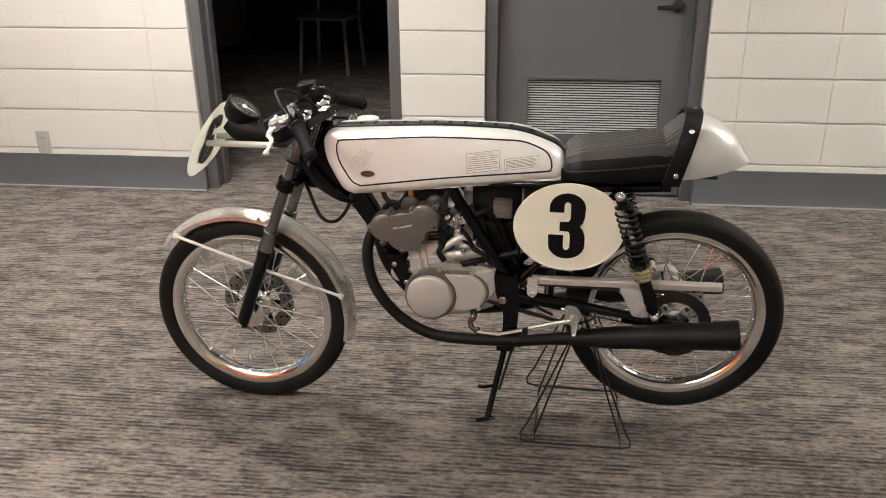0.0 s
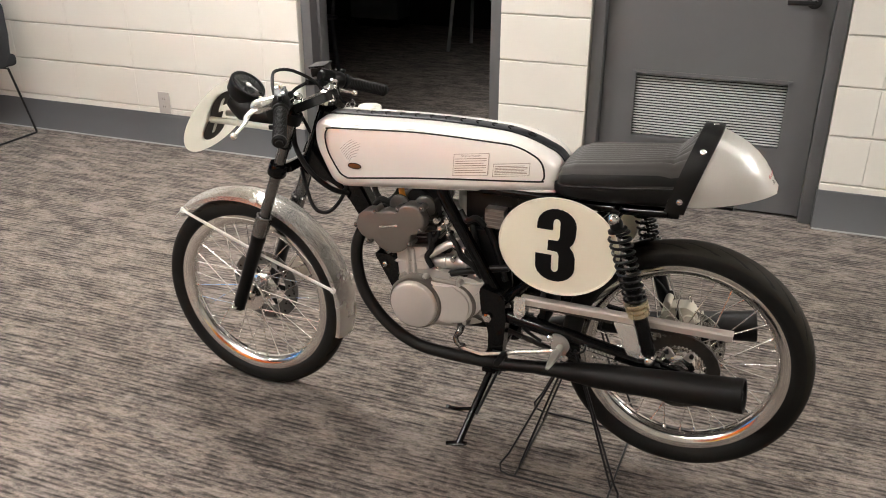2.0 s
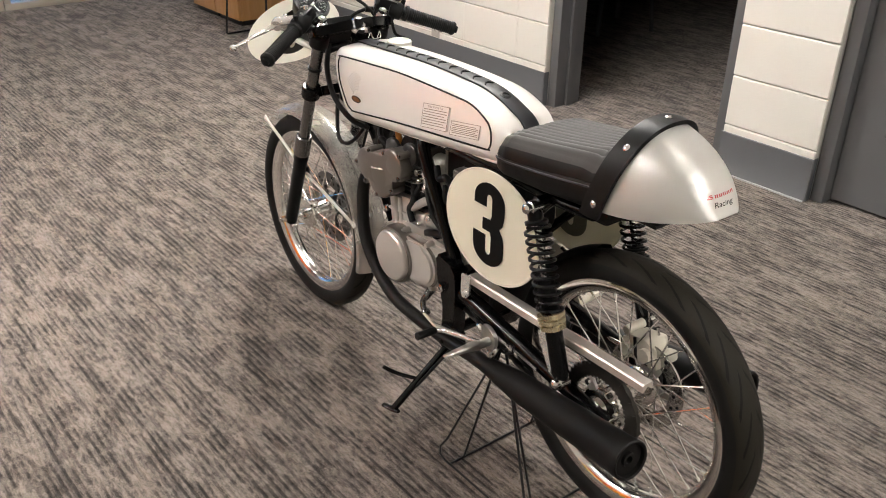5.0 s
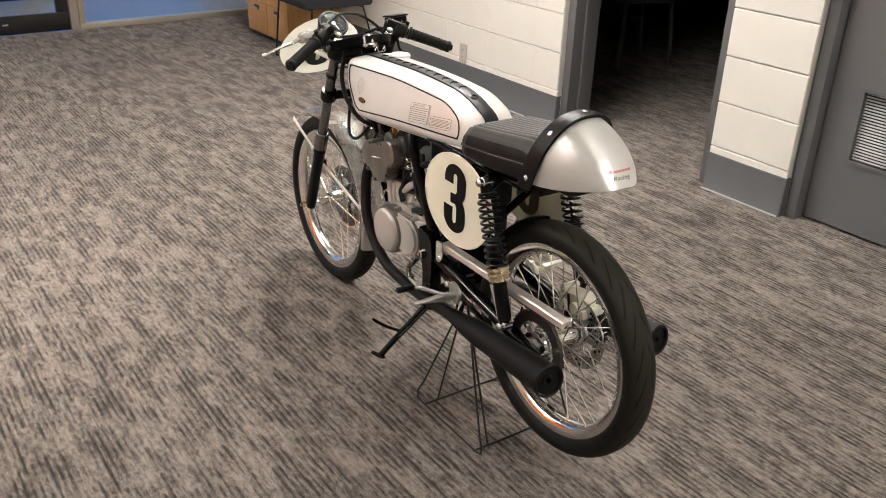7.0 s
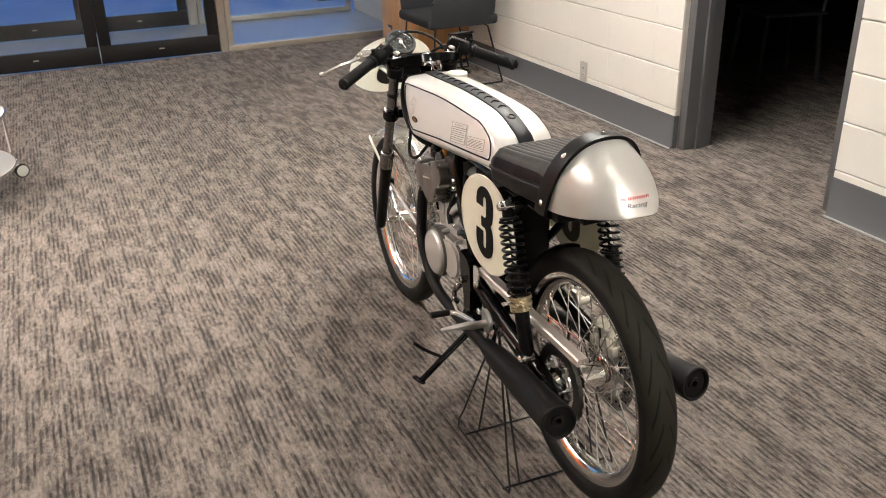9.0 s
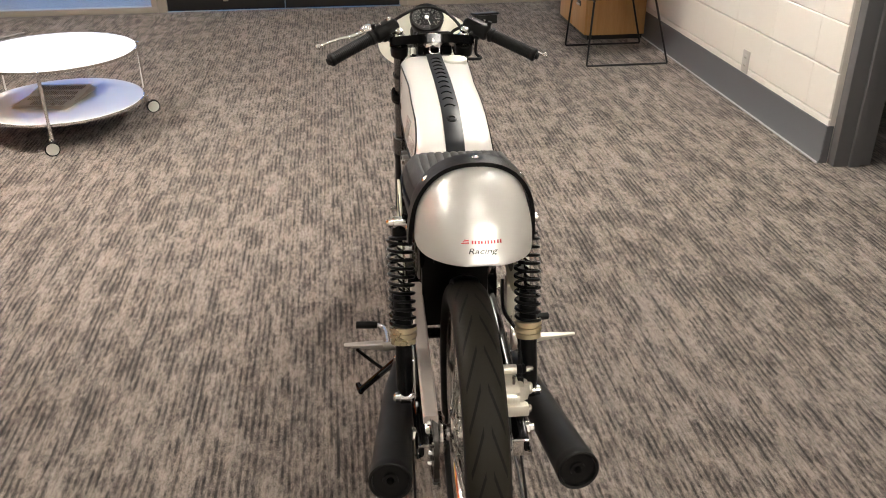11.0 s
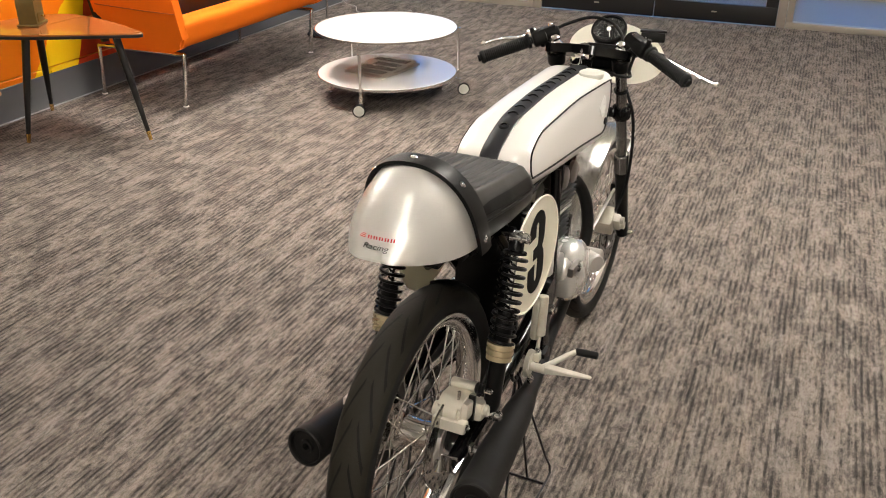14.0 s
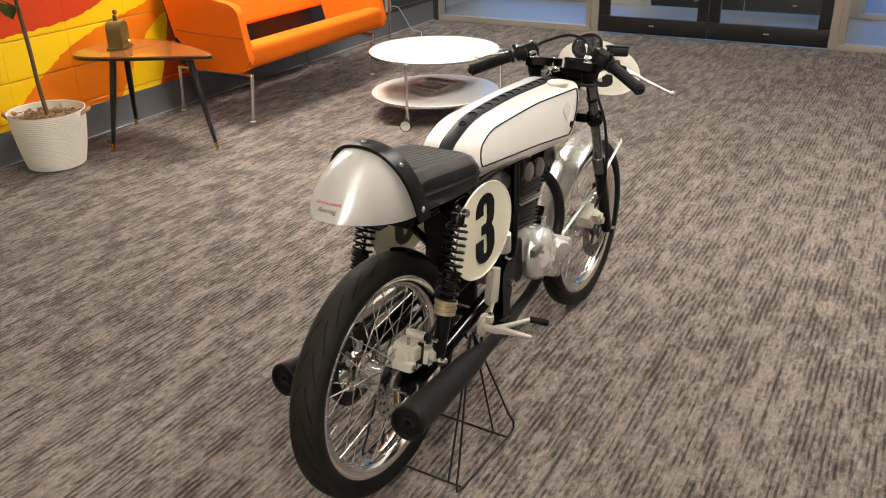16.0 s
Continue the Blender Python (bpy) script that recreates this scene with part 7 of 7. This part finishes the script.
# ---- wire paddock stand under the swingarm ----
stand = thing("paddock_stand", "thin black wire stand holding up the rear wheel", "motorcycle stand", bike.matrix_world.copy())
WR = 0.0030
for s in (-1, 1):
    apex = Vector((-0.255, 0.108 * s, 0.378))
    f, r = Vector((-0.412, 0.150 * s, WR)), Vector((-0.098, 0.145 * s, WR))
    up_f, up_r = f + (apex - f) * 0.16, r + (apex - r) * 0.13
    hoop = [apex, up_f + Vector((0.004, 0, 0.004)), up_f.lerp(f, 0.55) + Vector((-0.004, 0, 0)), f + Vector((0.010, 0, 0.006)), f + Vector((0.030, 0, 0)), f.lerp(r, 0.5), r - Vector((0.026, 0, 0)), r + Vector((-0.006, 0, 0.006)), up_r.lerp(r, 0.5) + Vector((0.003, 0, 0)), up_r, apex + Vector((0.012, 0, 0))]
    part("side_hoop", tubed(hoop, WR, 8, 0), BLACKSTEEL, stand)
    part("brace", rodded(apex, Vector((-0.366, 0.106 * s, WR * 2)), WR, 8), BLACKSTEEL, stand)
    part("brace", rodded(apex + Vector((0.010, 0, 0)), Vector((-0.130, 0.104 * s, WR * 2)), WR, 8), BLACKSTEEL, stand)
    part("hook", tubed([apex + Vector((-0.02, 0, 0.0)), apex + Vector((0, 0, -0.012)), apex + Vector((0.03, 0, 0.0)), apex + Vector((0.035, 0, 0.02))], WR * 1.1, 8), BLACKSTEEL, stand)
for x in (-0.366, -0.130):
    part("cross_bar", rodded((x, -0.15, WR), (x, 0.15, WR), WR, 8), BLACKSTEEL, stand)


# ---- sofa ----
sofa = thing("sofa", "bright orange wool sofa with chromed tube legs, against the mural", "sofa")


def side_extrude(outline, x0, x1, bevel=0.02):
    """An outline in (y, z) made solid along x."""
    bm = prismed([(y, z) for y, z in outline], -x1, -x0, bevel)
    bmesh.ops.transform(bm, matrix=pose(0, 0, 0, 0, 0, 90), verts=bm.verts)
    return bm


part("seat", side_extrude(round_outline([(-0.098, 0.335, 0.05), (-0.082, 0.462, 0.05), (-0.19, 0.462, 0.06), (-0.40, 0.392, 0.12), (-0.585, 0.350, 0.03), (-0.590, 0.292, 0.03), (-0.40, 0.300, 0.1), (-0.18, 0.302, 0.06)], 0.04, 7), -3.22, -1.815, 0.012), ORANGE, sofa, "long orange upholstered seat")
part("backrest", side_extrude(round_outline([(-0.605, 0.448), (-0.665, 0.440), (-0.775, 0.86), (-0.705, 0.875)], 0.03, 6), -3.22, -1.815, 0.012), ORANGE, sofa, "orange upholstered backrest above a gap")
for nm, x0, x1 in (("end_panel", -1.835, -1.783), ("end_panel", -3.240, -3.188)):
    part(nm, side_extrude(round_outline([(-0.072, 0.345, 0.05), (-0.105, 0.50, 0.2), (-0.132, 0.655, 0.03), (-0.18, 0.690, 0.05), (-0.690, 0.765, 0.04), (-0.555, 0.296, 0.03), (-0.16, 0.300, 0.05)], 0.03, 7), x0, x1, 0.014), ORANGE, sofa, "orange upholstered slanting end panel")
part("seam", tubed([(-1.7825, -0.112, 0.505), (-1.7822, -0.30, 0.508), (-1.7822, -0.50, 0.515), (-1.7825, -0.625, 0.520)], 0.0028, 6, 4), SEAMORANGE, sofa, "stitched seam across the end panel")
# black board added so the gap under the backrest reads as shade
part("gap_shade_board", side_extrude([(-0.668, 0.30), (-0.690, 0.30), (-0.800, 0.80), (-0.778, 0.80)], -3.18, -1.845, 0.003), BLACKSTEEL, sofa, "added black board for the shade and dark rear in the gap")
for x in (-1.865, -3.165):
    bm = tubed([(x + 0.025, -0.160, 0.006), (x, -0.152, 0.255), (x, -0.165, 0.275), (x, -0.30, 0.277), (x, -0.60, 0.277), (x, -0.715, 0.272), (x, -0.728, 0.250), (x + 0.01, -0.735, 0.006)], 0.0115, 12, 3)
    lg = part("leg_frame", bm, CHROME, sofa, "chromed bent-tube leg frame")
    for p in ((x + 0.025, -0.160), (x + 0.01, -0.735)):
        part("glide", lathed([(0.015, 0), (0.016, 0.003), (0.011, 0.008)], pose(p[0], p[1], 0, 90, 0, 0), 16), WHITEMETAL, lg)
part("rail", boxed(-3.17, -1.86, -0.45, -0.40, 0.266, 0.300, bevel=0.004), BLACKSTEEL, sofa)

# ---- three-legged side table ----
side_table = thing("side_table", "three-legged teak side table with black tapered legs", "side table")
top = round_outline([(-1.360, 0.075, 0.06), (-1.09, -0.40, 0.35), (-1.02, -0.66, 0.16), (-1.30, -0.775, 0.25), (-1.58, -0.62, 0.2), (-1.50, -0.25, 0.4)], 0.1, 9)
bm = bmesh.new()
rings = []
cx, cy = -1.30, -0.40
for sc, z in ((0.975, 0.498), (1.0, 0.503), (1.0, 0.512), (0.99, 0.516)):
    rings.append([(cx + (x - cx) * sc, cy + (y - cy) * sc, z) for x, y in top])
part("tabletop", loft(bm, rings), TEAK, side_table, "polished teak top")
part("edge_band", loft(bmesh.new(), [[(cx + (x - cx) * s, cy + (y - cy) * s, z) for x, y in top] for s, z in ((0.99, 0.495), (1.003, 0.4965), (1.003, 0.509), (0.99, 0.510))]), BLACKWOOD, side_table, "black table edge")
for foot, up in (((-1.070, -0.487), (-1.155, -0.455)), ((-1.500, -0.770), (-1.42, -0.66)), ((-1.337, 0.024), (-1.345, -0.10))):
    a, b = Vector((*up, 0.498)), Vector((*foot, 0.0))
    m, L = along(a, b)
    lg = part("leg", lathed([(0.018, 0), (0.0175, L * 0.4), (0.0105, L - 0.045)], m, 16), BLACKWOOD, side_table, "black tapered leg")
    part("ferrule", lathed([(0.0112, L - 0.046), (0.0112, L - 0.044), (0.0085, L - 0.003), (0.0070, L - 0.002)], m, 16), BRASS, lg, "brass ferrule")

# tin coffee mill on the table
mill = thing("coffee_mill", "old olive tin coffee mill with a crank handle", "coffee mill", pose(-1.290, -0.545, 0.5165, 0, 0, 28) @ Matrix.Scale(0.95, 4))
bm = boxed(-0.072, 0.072, -0.052, 0.052, 0.0, 0.010, bevel=0.003)
part("foot_plate", bm, OLIVE, mill)
bm = prismed(round_outline([(-0.060, 0.010, 0.004), (0.060, 0.010, 0.004), (0.058, 0.120, 0.03), (0.038, 0.152, 0.03), (-0.038, 0.152, 0.03), (-0.058, 0.120, 0.03)], 0.01), -0.043, 0.043, 0.005)
body = part("body", bm, OLIVE, mill, "rounded olive tin body")
part("drawer", boxed(-0.040, 0.040, 0.043, 0.048, 0.020, 0.062, bevel=0.003), OLIVE, mill)
part("drawer_knob", lathed([(0.004, 0), (0.004, 0.008), (0.009, 0.012), (0.007, 0.018), (0, 0.019)], pose(0, 0.048, 0.042), 14), BRASS, mill)
bm = rodded((0, 0, 0.148), (0, 0, 0.185), 0.012, 14, 0.003)
part("spindle", bm, OLIVE, mill)
bm = tubed([(0, 0, 0.183), (0.035, 0.015, 0.188), (0.088, 0.04, 0.200)], 0.0045, 8, 4)
ck = part("crank", bm, DISCM, mill, "steel crank")
part("crank_knob", lathed([(0.005, 0), (0.012, 0.006), (0.014, 0.016), (0.009, 0.026), (0, 0.028)], pose(0.088, 0.04, 0.200, 90, 0, 0), 14), mat("red_wood_knob", (0.25, 0.05, 0.02), 0.4), ck)

# ---- plant in a rope basket ----
basket = thing("rope_basket", "white cotton rope basket with tan leather handles", "basket", pose(-0.800, -0.600, 0))
prof, h = [(0.0, 0.004), (0.12, 0.0)], 0.004
while h < 0.292:
    t = h / 0.292
    r = 0.142 + 0.048 * t ** 0.8 + 0.004 * math.sin(t * math.pi)
    prof += [(r - 0.0045, h), (r - 0.001, h + 0.0022), (r, h + 0.005), (r - 0.001, h + 0.0078)]
    h += 0.0100
prof += [(0.190, 0.294), (0.183, 0.292), (0.178, 0.23), (0.0, 0.228)]
bm = lathed(prof, pose(0, 0, 0, 90, 0, 0), 56)
part("body", bm, ROPE, basket, "coiled white rope wall")
for s in (-1, 1):
    bm = tubed([(0.183 * s * 0.90, -0.05, 0.268), (0.200 * s * 0.98, -0.028, 0.282), (0.205 * s, 0.0, 0.284), (0.200 * s * 0.98, 0.028, 0.282), (0.183 * s * 0.90, 0.05, 0.268)], 0.013, 10, 4, flat=0.8)
    bmesh.ops.transform(bm, matrix=pose(0, 0, 0, 0, 0, -52), verts=bm.verts)
    part("handle", bm, LEATHERTAB, basket, "tan leather handle")
plant = thing("potted_tree", "small indoor fig tree with a bare brown stem", "plant", pose(-0.800, -0.600, 0))
bm = lathed([(0.0, 0.229), (0.176, 0.229), (0.174, 0.250), (0.10, 0.262), (0.0, 0.264)], pose(0, 0, 0, 90, 0, 0), 40)
rng = random.Random(4)
part("soil", bm, SOILM, plant, "dry bark mulch")
bm = bmesh.new()
for k in range(70):
    a, r = rng.uniform(0, 6.28), 0.165 * math.sqrt(rng.random())
    box(bm, -0.022, 0.022, -0.006, 0.006, -0.0015, 0.0015, m=pose(r * math.cos(a), r * math.sin(a), 0.262 + rng.uniform(0, 0.012), rng.uniform(-25, 25), rng.uniform(-25, 25), rng.uniform(0, 360)))
tagged(part("bark_chips", bm, SOILM, plant), kind="stuff")
stem = [(-0.005, 0.0, 0.245), (0.008, -0.004, 0.42), (0.018, 0.004, 0.60), (0.026, 0.0, 0.78), (0.034, 0.002, 0.90), (0.04, 0.006, 1.10), (0.05, 0.0, 1.30)]
part("stem", tubed(stem, [0.0115, 0.0105, 0.0105, 0.010, 0.009, 0.007, 0.005], 12, 6), BARK, plant, "slim brown stem")
bm = bmesh.new()
limbs = []
for k in range(11):
    z = 0.84 + 0.045 * k
    a = k * 2.4
    L = 0.16 - 0.006 * k
    p0 = Vector((0.034, 0.002, z - 0.03))
    p1 = p0 + Vector((L * math.cos(a), L * math.sin(a), 0.05))
    tube(bm, [p0, p0.lerp(p1, 0.5) + Vector((0, 0, 0.02)), p1], [0.004, 0.003, 0.002], 6, 3)
    limbs.append((p0, p1))
part("branch", bm, BARK, plant)
lf = bmesh.new()
prof_l = [(0.0, 0.004), (0.2, 0.030), (0.45, 0.042), (0.7, 0.034), (0.9, 0.014), (1.0, 0.002)]
rows_l = []
for t, w in prof_l:
    rows_l.append([lf.verts.new((t * 0.13, w * v, -0.012 * abs(v) * 0 + 0.010 * abs(v) - 0.03 * t * t)) for v in (-1, -0.5, 0, 0.5, 1)])
for a, b in zip(rows_l, rows_l[1:]):
    for k in range(4):
        lf.faces.new((a[k], a[k + 1], b[k + 1], b[k]))
leaf_me = finish(lf, "leaf", LEAFM)
for p0, p1 in limbs:
    for j in range(5):
        q = p0.lerp(p1, 0.35 + 0.16 * j)
        part("leaf", leaf_me, LEAFM, plant, m=Matrix.Translation(q) @ pose(0, 0, 0, rng.uniform(-30, 30), rng.uniform(-30, 45), rng.uniform(0, 360)) @ Matrix.Scale(rng.uniform(0.7, 1.1), 4))

# ---- round two-tier table on castors ----
RT = Vector((-2.485, 0.735, 0))
rt = thing("round_table", "white round two-tier table on chromed legs and castors", "coffee table", pose(*RT))
for nm, z, r in (("tabletop", 0.383, 0.386), ("lower_shelf", 0.138, 0.384)):
    o = part(nm, lathed([(r - 0.004, z - 0.014), (r, z - 0.012), (r, z - 0.002), (r - 0.002, z), (0, z)], pose(0, 0, 0, 90, 0, 0), 72), WHITETOP, rt, "glossy white round top")
    part("edge_band", lathed([(r + 0.0005, z - 0.015), (r + 0.003, z - 0.014), (r + 0.003, z - 0.003), (r + 0.0005, z - 0.002)], pose(0, 0, 0, 90, 0, 0), 72, closed=True), CHROME, o, "chromed edge band")
for k, (x, y) in enumerate(((-2.062, 0.778), (-2.655, 1.120), (-2.735, 0.330))):
    d = Vector((x, y, 0)) - RT
    u = d.normalized()
    p = u * 0.398
    bm = tubed([(p.x, p.y, 0.376), (p.x, p.y, 0.10), (p.x, p.y, 0.072)], 0.0085, 12, 0)
    for z in (0.376, 0.131):
        rod(bm, (p.x * 0.96, p.y * 0.96, z), (p.x, p.y, z), 0.006, 8)
    lg = part("leg", bm, CHROME, rt, "chromed tube leg")
    rod(bm := bmesh.new(), (p.x, p.y, 0.095), (p.x, p.y, 0.062), 0.011, 12)
    tube(bm, [(p.x, p.y, 0.066), (p.x + u.x * 0.03, p.y + u.y * 0.03, 0.058), (p.x + u.x * 0.034, p.y + u.y * 0.034, 0.035)], 0.006, 8, 4)
    part("castor_fork", bm, CHROME, lg)
    perp = Vector((-u.y, u.x, 0)) if k else Vector((0.92, 0.39, 0)).normalized()
    c = Vector((p.x + u.x * 0.030, p.y + u.y * 0.030, 0.033))
    part("castor_wheel", lathed([(0.0, -0.011), (0.029, -0.010), (0.033, -0.006), (0.033, 0.006), (0.029, 0.010), (0.0, 0.011)], along(c, c + perp)[0], 32), CAPM, lg, "pale castor wheel")
    part("castor_tyre", lathed([(0.0285, -0.0115), (0.034, -0.008), (0.034, 0.008), (0.0285, 0.0115), (0.029, 0.0)], along(c, c + perp)[0], 32, closed=True), GRIPRUB, lg, "dark rubber castor tyre")
news = thing("newspaper", "crumpled folded newspaper lying on the lower shelf", "newspaper", pose(-2.498, 0.696, 0.1385, 0, 0, 168))
rng = random.Random(9)
for w, dd, z0, turn, mt in ((0.345, 0.285, 0.001, 0, PAPER), (0.33, 0.27, 0.007, -7, PAPER2), (0.325, 0.265, 0.013, 6, PAPER)):
    bm = bmesh.new()
    nx, ny = 14, 11
    grid = [[bm.verts.new((w * (i / nx - 0.5) + rng.uniform(-0.003, 0.003), dd * (j / ny - 0.5) + rng.uniform(-0.003, 0.003), z0 + 0.0035 * abs(math.sin(i * 0.5 + j * 0.25)) + 0.001 * rng.random() + (0.010 * (i / nx) ** 3))) for j in range(ny + 1)] for i in range(nx + 1)]
    for i in range(nx):
        for j in range(ny):
            bm.faces.new((grid[i][j], grid[i + 1][j], grid[i + 1][j + 1], grid[i][j + 1]))
    bmesh.ops.solidify(bm, geom=bm.faces[:], thickness=0.0018)
    sheet = part("sheet", bm, mt, news, m=pose(0, 0, 0, 0, 0, turn))
bm = bmesh.new()
for col in range(4):
    x0 = -0.150 + col * 0.076
    top = 0.105 if col % 2 else 0.060
    for row in range(int((top + 0.115) / 0.011)):
        w = rng.uniform(0.050, 0.066)
        box(bm, x0, x0 + w, top - row * 0.011 - 0.0022, top - row * 0.011, 0.017 + 0.010 * max(0.0, (x0 + w + 0.16) / 0.325) ** 3, 0.0195 + 0.010 * max(0.0, (x0 + w + 0.16) / 0.325) ** 3)
part("print", bm, BARGREY, sheet, "columns of small print")

# ---- floor lamp beyond the sofa ----
lamp = thing("floor_lamp", "slim floor lamp with a black round base and chromed pole", "floor lamp", pose(-3.66, -0.325, 0))
part("base", lathed([(0.150, 0.0), (0.152, 0.006), (0.146, 0.013), (0.03, 0.020), (0.012, 0.03)], pose(0, 0, 0, 90, 0, 0), 48), mat("gloss_black_enamel", (0.008, 0.008, 0.010), 0.12, var=0.1, relief=0.0, coat=0.5), lamp, "glossy black round base")
part("pole", rodded((0, 0, 0.018), (0.0, 0, 1.55), 0.008, 14), CHROME, lamp, "chromed pole")

# ---- wall socket and white cable ----
so = thing("wall_socket", "white wall socket low on the dark wall", "power outlet", pose(-4.42, SY, 0.27))
part("plate", boxed(-0.045, 0.045, 0.0, 0.012, -0.075, 0.075, bevel=0.003), PLASTICW, so)
cable = thing("power_cable", "white power cable trailing from the socket over the carpet", "cable")
part("cord", tubed([(-4.42, SY + 0.014, 0.235), (-4.50, SY + 0.05, 0.225), (-4.60, SY + 0.06, 0.12), (-4.66, SY + 0.09, 0.012), (-4.60, SY + 0.22, 0.006), (-4.40, SY + 0.36, 0.006), (-4.44, SY + 0.55, 0.006), (-4.62, SY + 0.72, 0.006)], 0.005, 8, 6), PLASTICW, cable)

# ---- tub chair on a wire sled base ----
chair = thing("tub_chair", "charcoal felt tub chair on a black wire sled base", "chair", pose(-3.46, 3.86, 0))
for x, xt in ((0.262, 0.262), (-0.262, -0.215)):
    bm = tubed([(xt, -0.225, 0.392), (x + 0.004, -0.245, 0.012), (x, -0.240, 0.006), (x, 0.0, 0.006), (x, 0.262, 0.006), (x, 0.266, 0.012), (xt + 0.006, 0.15, 0.398)], 0.0065, 10, 0)
    part("sled_leg", bm, BLACKSTEEL, chair, "black wire sled leg")
for y in (-0.222, 0.148):
    part("cross_wire", rodded((-0.21, y, 0.395), (0.26, y, 0.395), 0.006, 8), BLACKSTEEL, chair)
bm = bmesh.new()
N = 44
rows = []
for k in range(N + 1):
    a = math.pi * (-0.18 + 1.36 * k / N)
    ca, sa = math.cos(a), math.sin(a)
    ex = 0.55
    x = 0.275 * math.copysign(abs(ca) ** ex, ca)
    y = -0.02 + 0.265 * (math.copysign(abs(sa) ** ex, sa) if sa > 0 else sa * 1.5)
    back = max(0.0, sa)
    ztop = 0.615 + 0.16 * back ** 1.5 - (0.05 if k in (0, N) else 0.0)
    n2 = Vector((x, y + 0.02, 0)).normalized()
    row = []
    for off, z in ((0.0, 0.405), (0.018, 0.47), (0.026, 0.56), (0.026, ztop - 0.02), (0.012, ztop), (-0.018, ztop), (-0.032, ztop - 0.02), (-0.034, 0.52), (-0.040, 0.43), (-0.040, 0.405)):
        row.append(bm.verts.new((x + n2.x * off, y + n2.y * off, z)))
    rows.append(row)
for a, b in zip(rows, rows[1:]):
    for k in range(10):
        bm.faces.new((a[k], a[(k + 1) % 10], b[(k + 1) % 10], b[k]))
bm.faces.new(rows[0]), bm.faces.new(rows[-1])
part("shell", bm, CHARCOAL, chair, "wrapped felt arms and back", sharp=60)
part("seat_cushion", boxed(-0.262, 0.262, -0.268, 0.235, 0.396, 0.462, bevel=0.028, seg=4), CHARCOAL, chair, "felt seat cushion")

# ---- oak drawer units ----
for x0, x1 in ((-4.545, -4.205), (-4.200, -3.862)):
    du = thing("drawer_unit", "oak veneer drawer unit with small metal pulls", "cabinet", group="drawer units by the wall")
    part("plinth", boxed(x0 + 0.012, x1 - 0.012, 3.805, 4.19, 0.0, 0.032), BLACKSTEEL, du, "black recessed plinth")
    part("carcass", boxed(x0, x1, 3.800, 4.20, 0.032, 0.735, bevel=0.002), OAK, du)
    for k in range(3):
        z0 = 0.036 + k * 0.232
        dr = part("drawer", boxed(x0 + 0.002, x1 - 0.002, 3.780, 3.7995, z0, z0 + 0.229, bevel=0.0015), OAK, du, "oak drawer front")
        pull = part("pull", boxed((x0 + x1) / 2 - 0.042, (x0 + x1) / 2 + 0.042, 3.776, 3.780, z0 + 0.168, z0 + 0.202, bevel=0.0015), BLACKSTEEL, dr, "dark inset pull plate")
        part("grip", boxed((x0 + x1) / 2 - 0.030, (x0 + x1) / 2 + 0.030, 3.764, 3.776, z0 + 0.172, z0 + 0.183, bevel=0.003), CASTALU, pull, "small metal grip")

# ---- chair in the dark room ----
PALE = mat("pale_grey_plastic", (0.34, 0.34, 0.35), 0.5)
# darkened copy of the pale plastic, for shade deep in the room
PALE_SHADED = mat("pale_plastic_shaded", (0.07, 0.07, 0.075), 0.5)


def cafe_chair(label, material, m):
    """A stackable four-legged chair."""
    ch = thing("cafe_chair", label, "chair", m, group="cafe chairs")
    part("seat", boxed(-0.22, 0.22, -0.21, 0.21, 0.435, 0.458, bevel=0.010), material, ch)
    for x in (-0.2, 0.2):
        for y in (-0.19, 0.19):
            part("leg", rodded((x * 1.05, y * 1.1, 0), (x * 0.92, y * 0.92, 0.438), 0.015, 10), material, ch)
        part("back_post", rodded((x * 0.92, 0.19, 0.45), (x * 0.95, 0.25, 0.84), 0.012, 10), material, ch)
    part("backrest", boxed(-0.20, 0.20, 0.225, 0.245, 0.66, 0.84, bevel=0.008), material, ch)
    return ch


cafe_chair("pale plastic cafe chair in the unlit room", PALE, pose(-1.58, 7.37, 0, 0, 0, -8))
cafe_chair("cafe chair in the unlit room, with its shade put into the colour", PALE_SHADED, pose(-2.43, 5.78, 0, 0, 0, -17))
cab = thing("storage_cabinet", "pale cabinet against the wall of the unlit room", "cabinet", pose(-2.86, 8.14, 0))
part("plinth", boxed(-0.22, 0.22, -0.10, 0.15, 0.0, 0.08), BLACKSTEEL, cab)
part("carcass", boxed(-0.24, 0.24, -0.14, 0.155, 0.08, 1.30, bevel=0.004), PALE, cab)


# ---- wall blocks ----
block_wall(wall_north, columns(WX, OPEN_L, -1.714), NY, 1, BLOCK, 7, CZ)
block_wall(wall_north_2, [(PIER_L, PIER_R)], NY, 1, BLOCK, 7, CZ)
block_wall(wall_north_3, columns(DOOR_R, EX, 1.097), NY, 1, BLOCK, 7, CZ)
block_wall(wall_south, columns(WX, EX, -1.60), SY, -1, MURAL, 7, CZ)
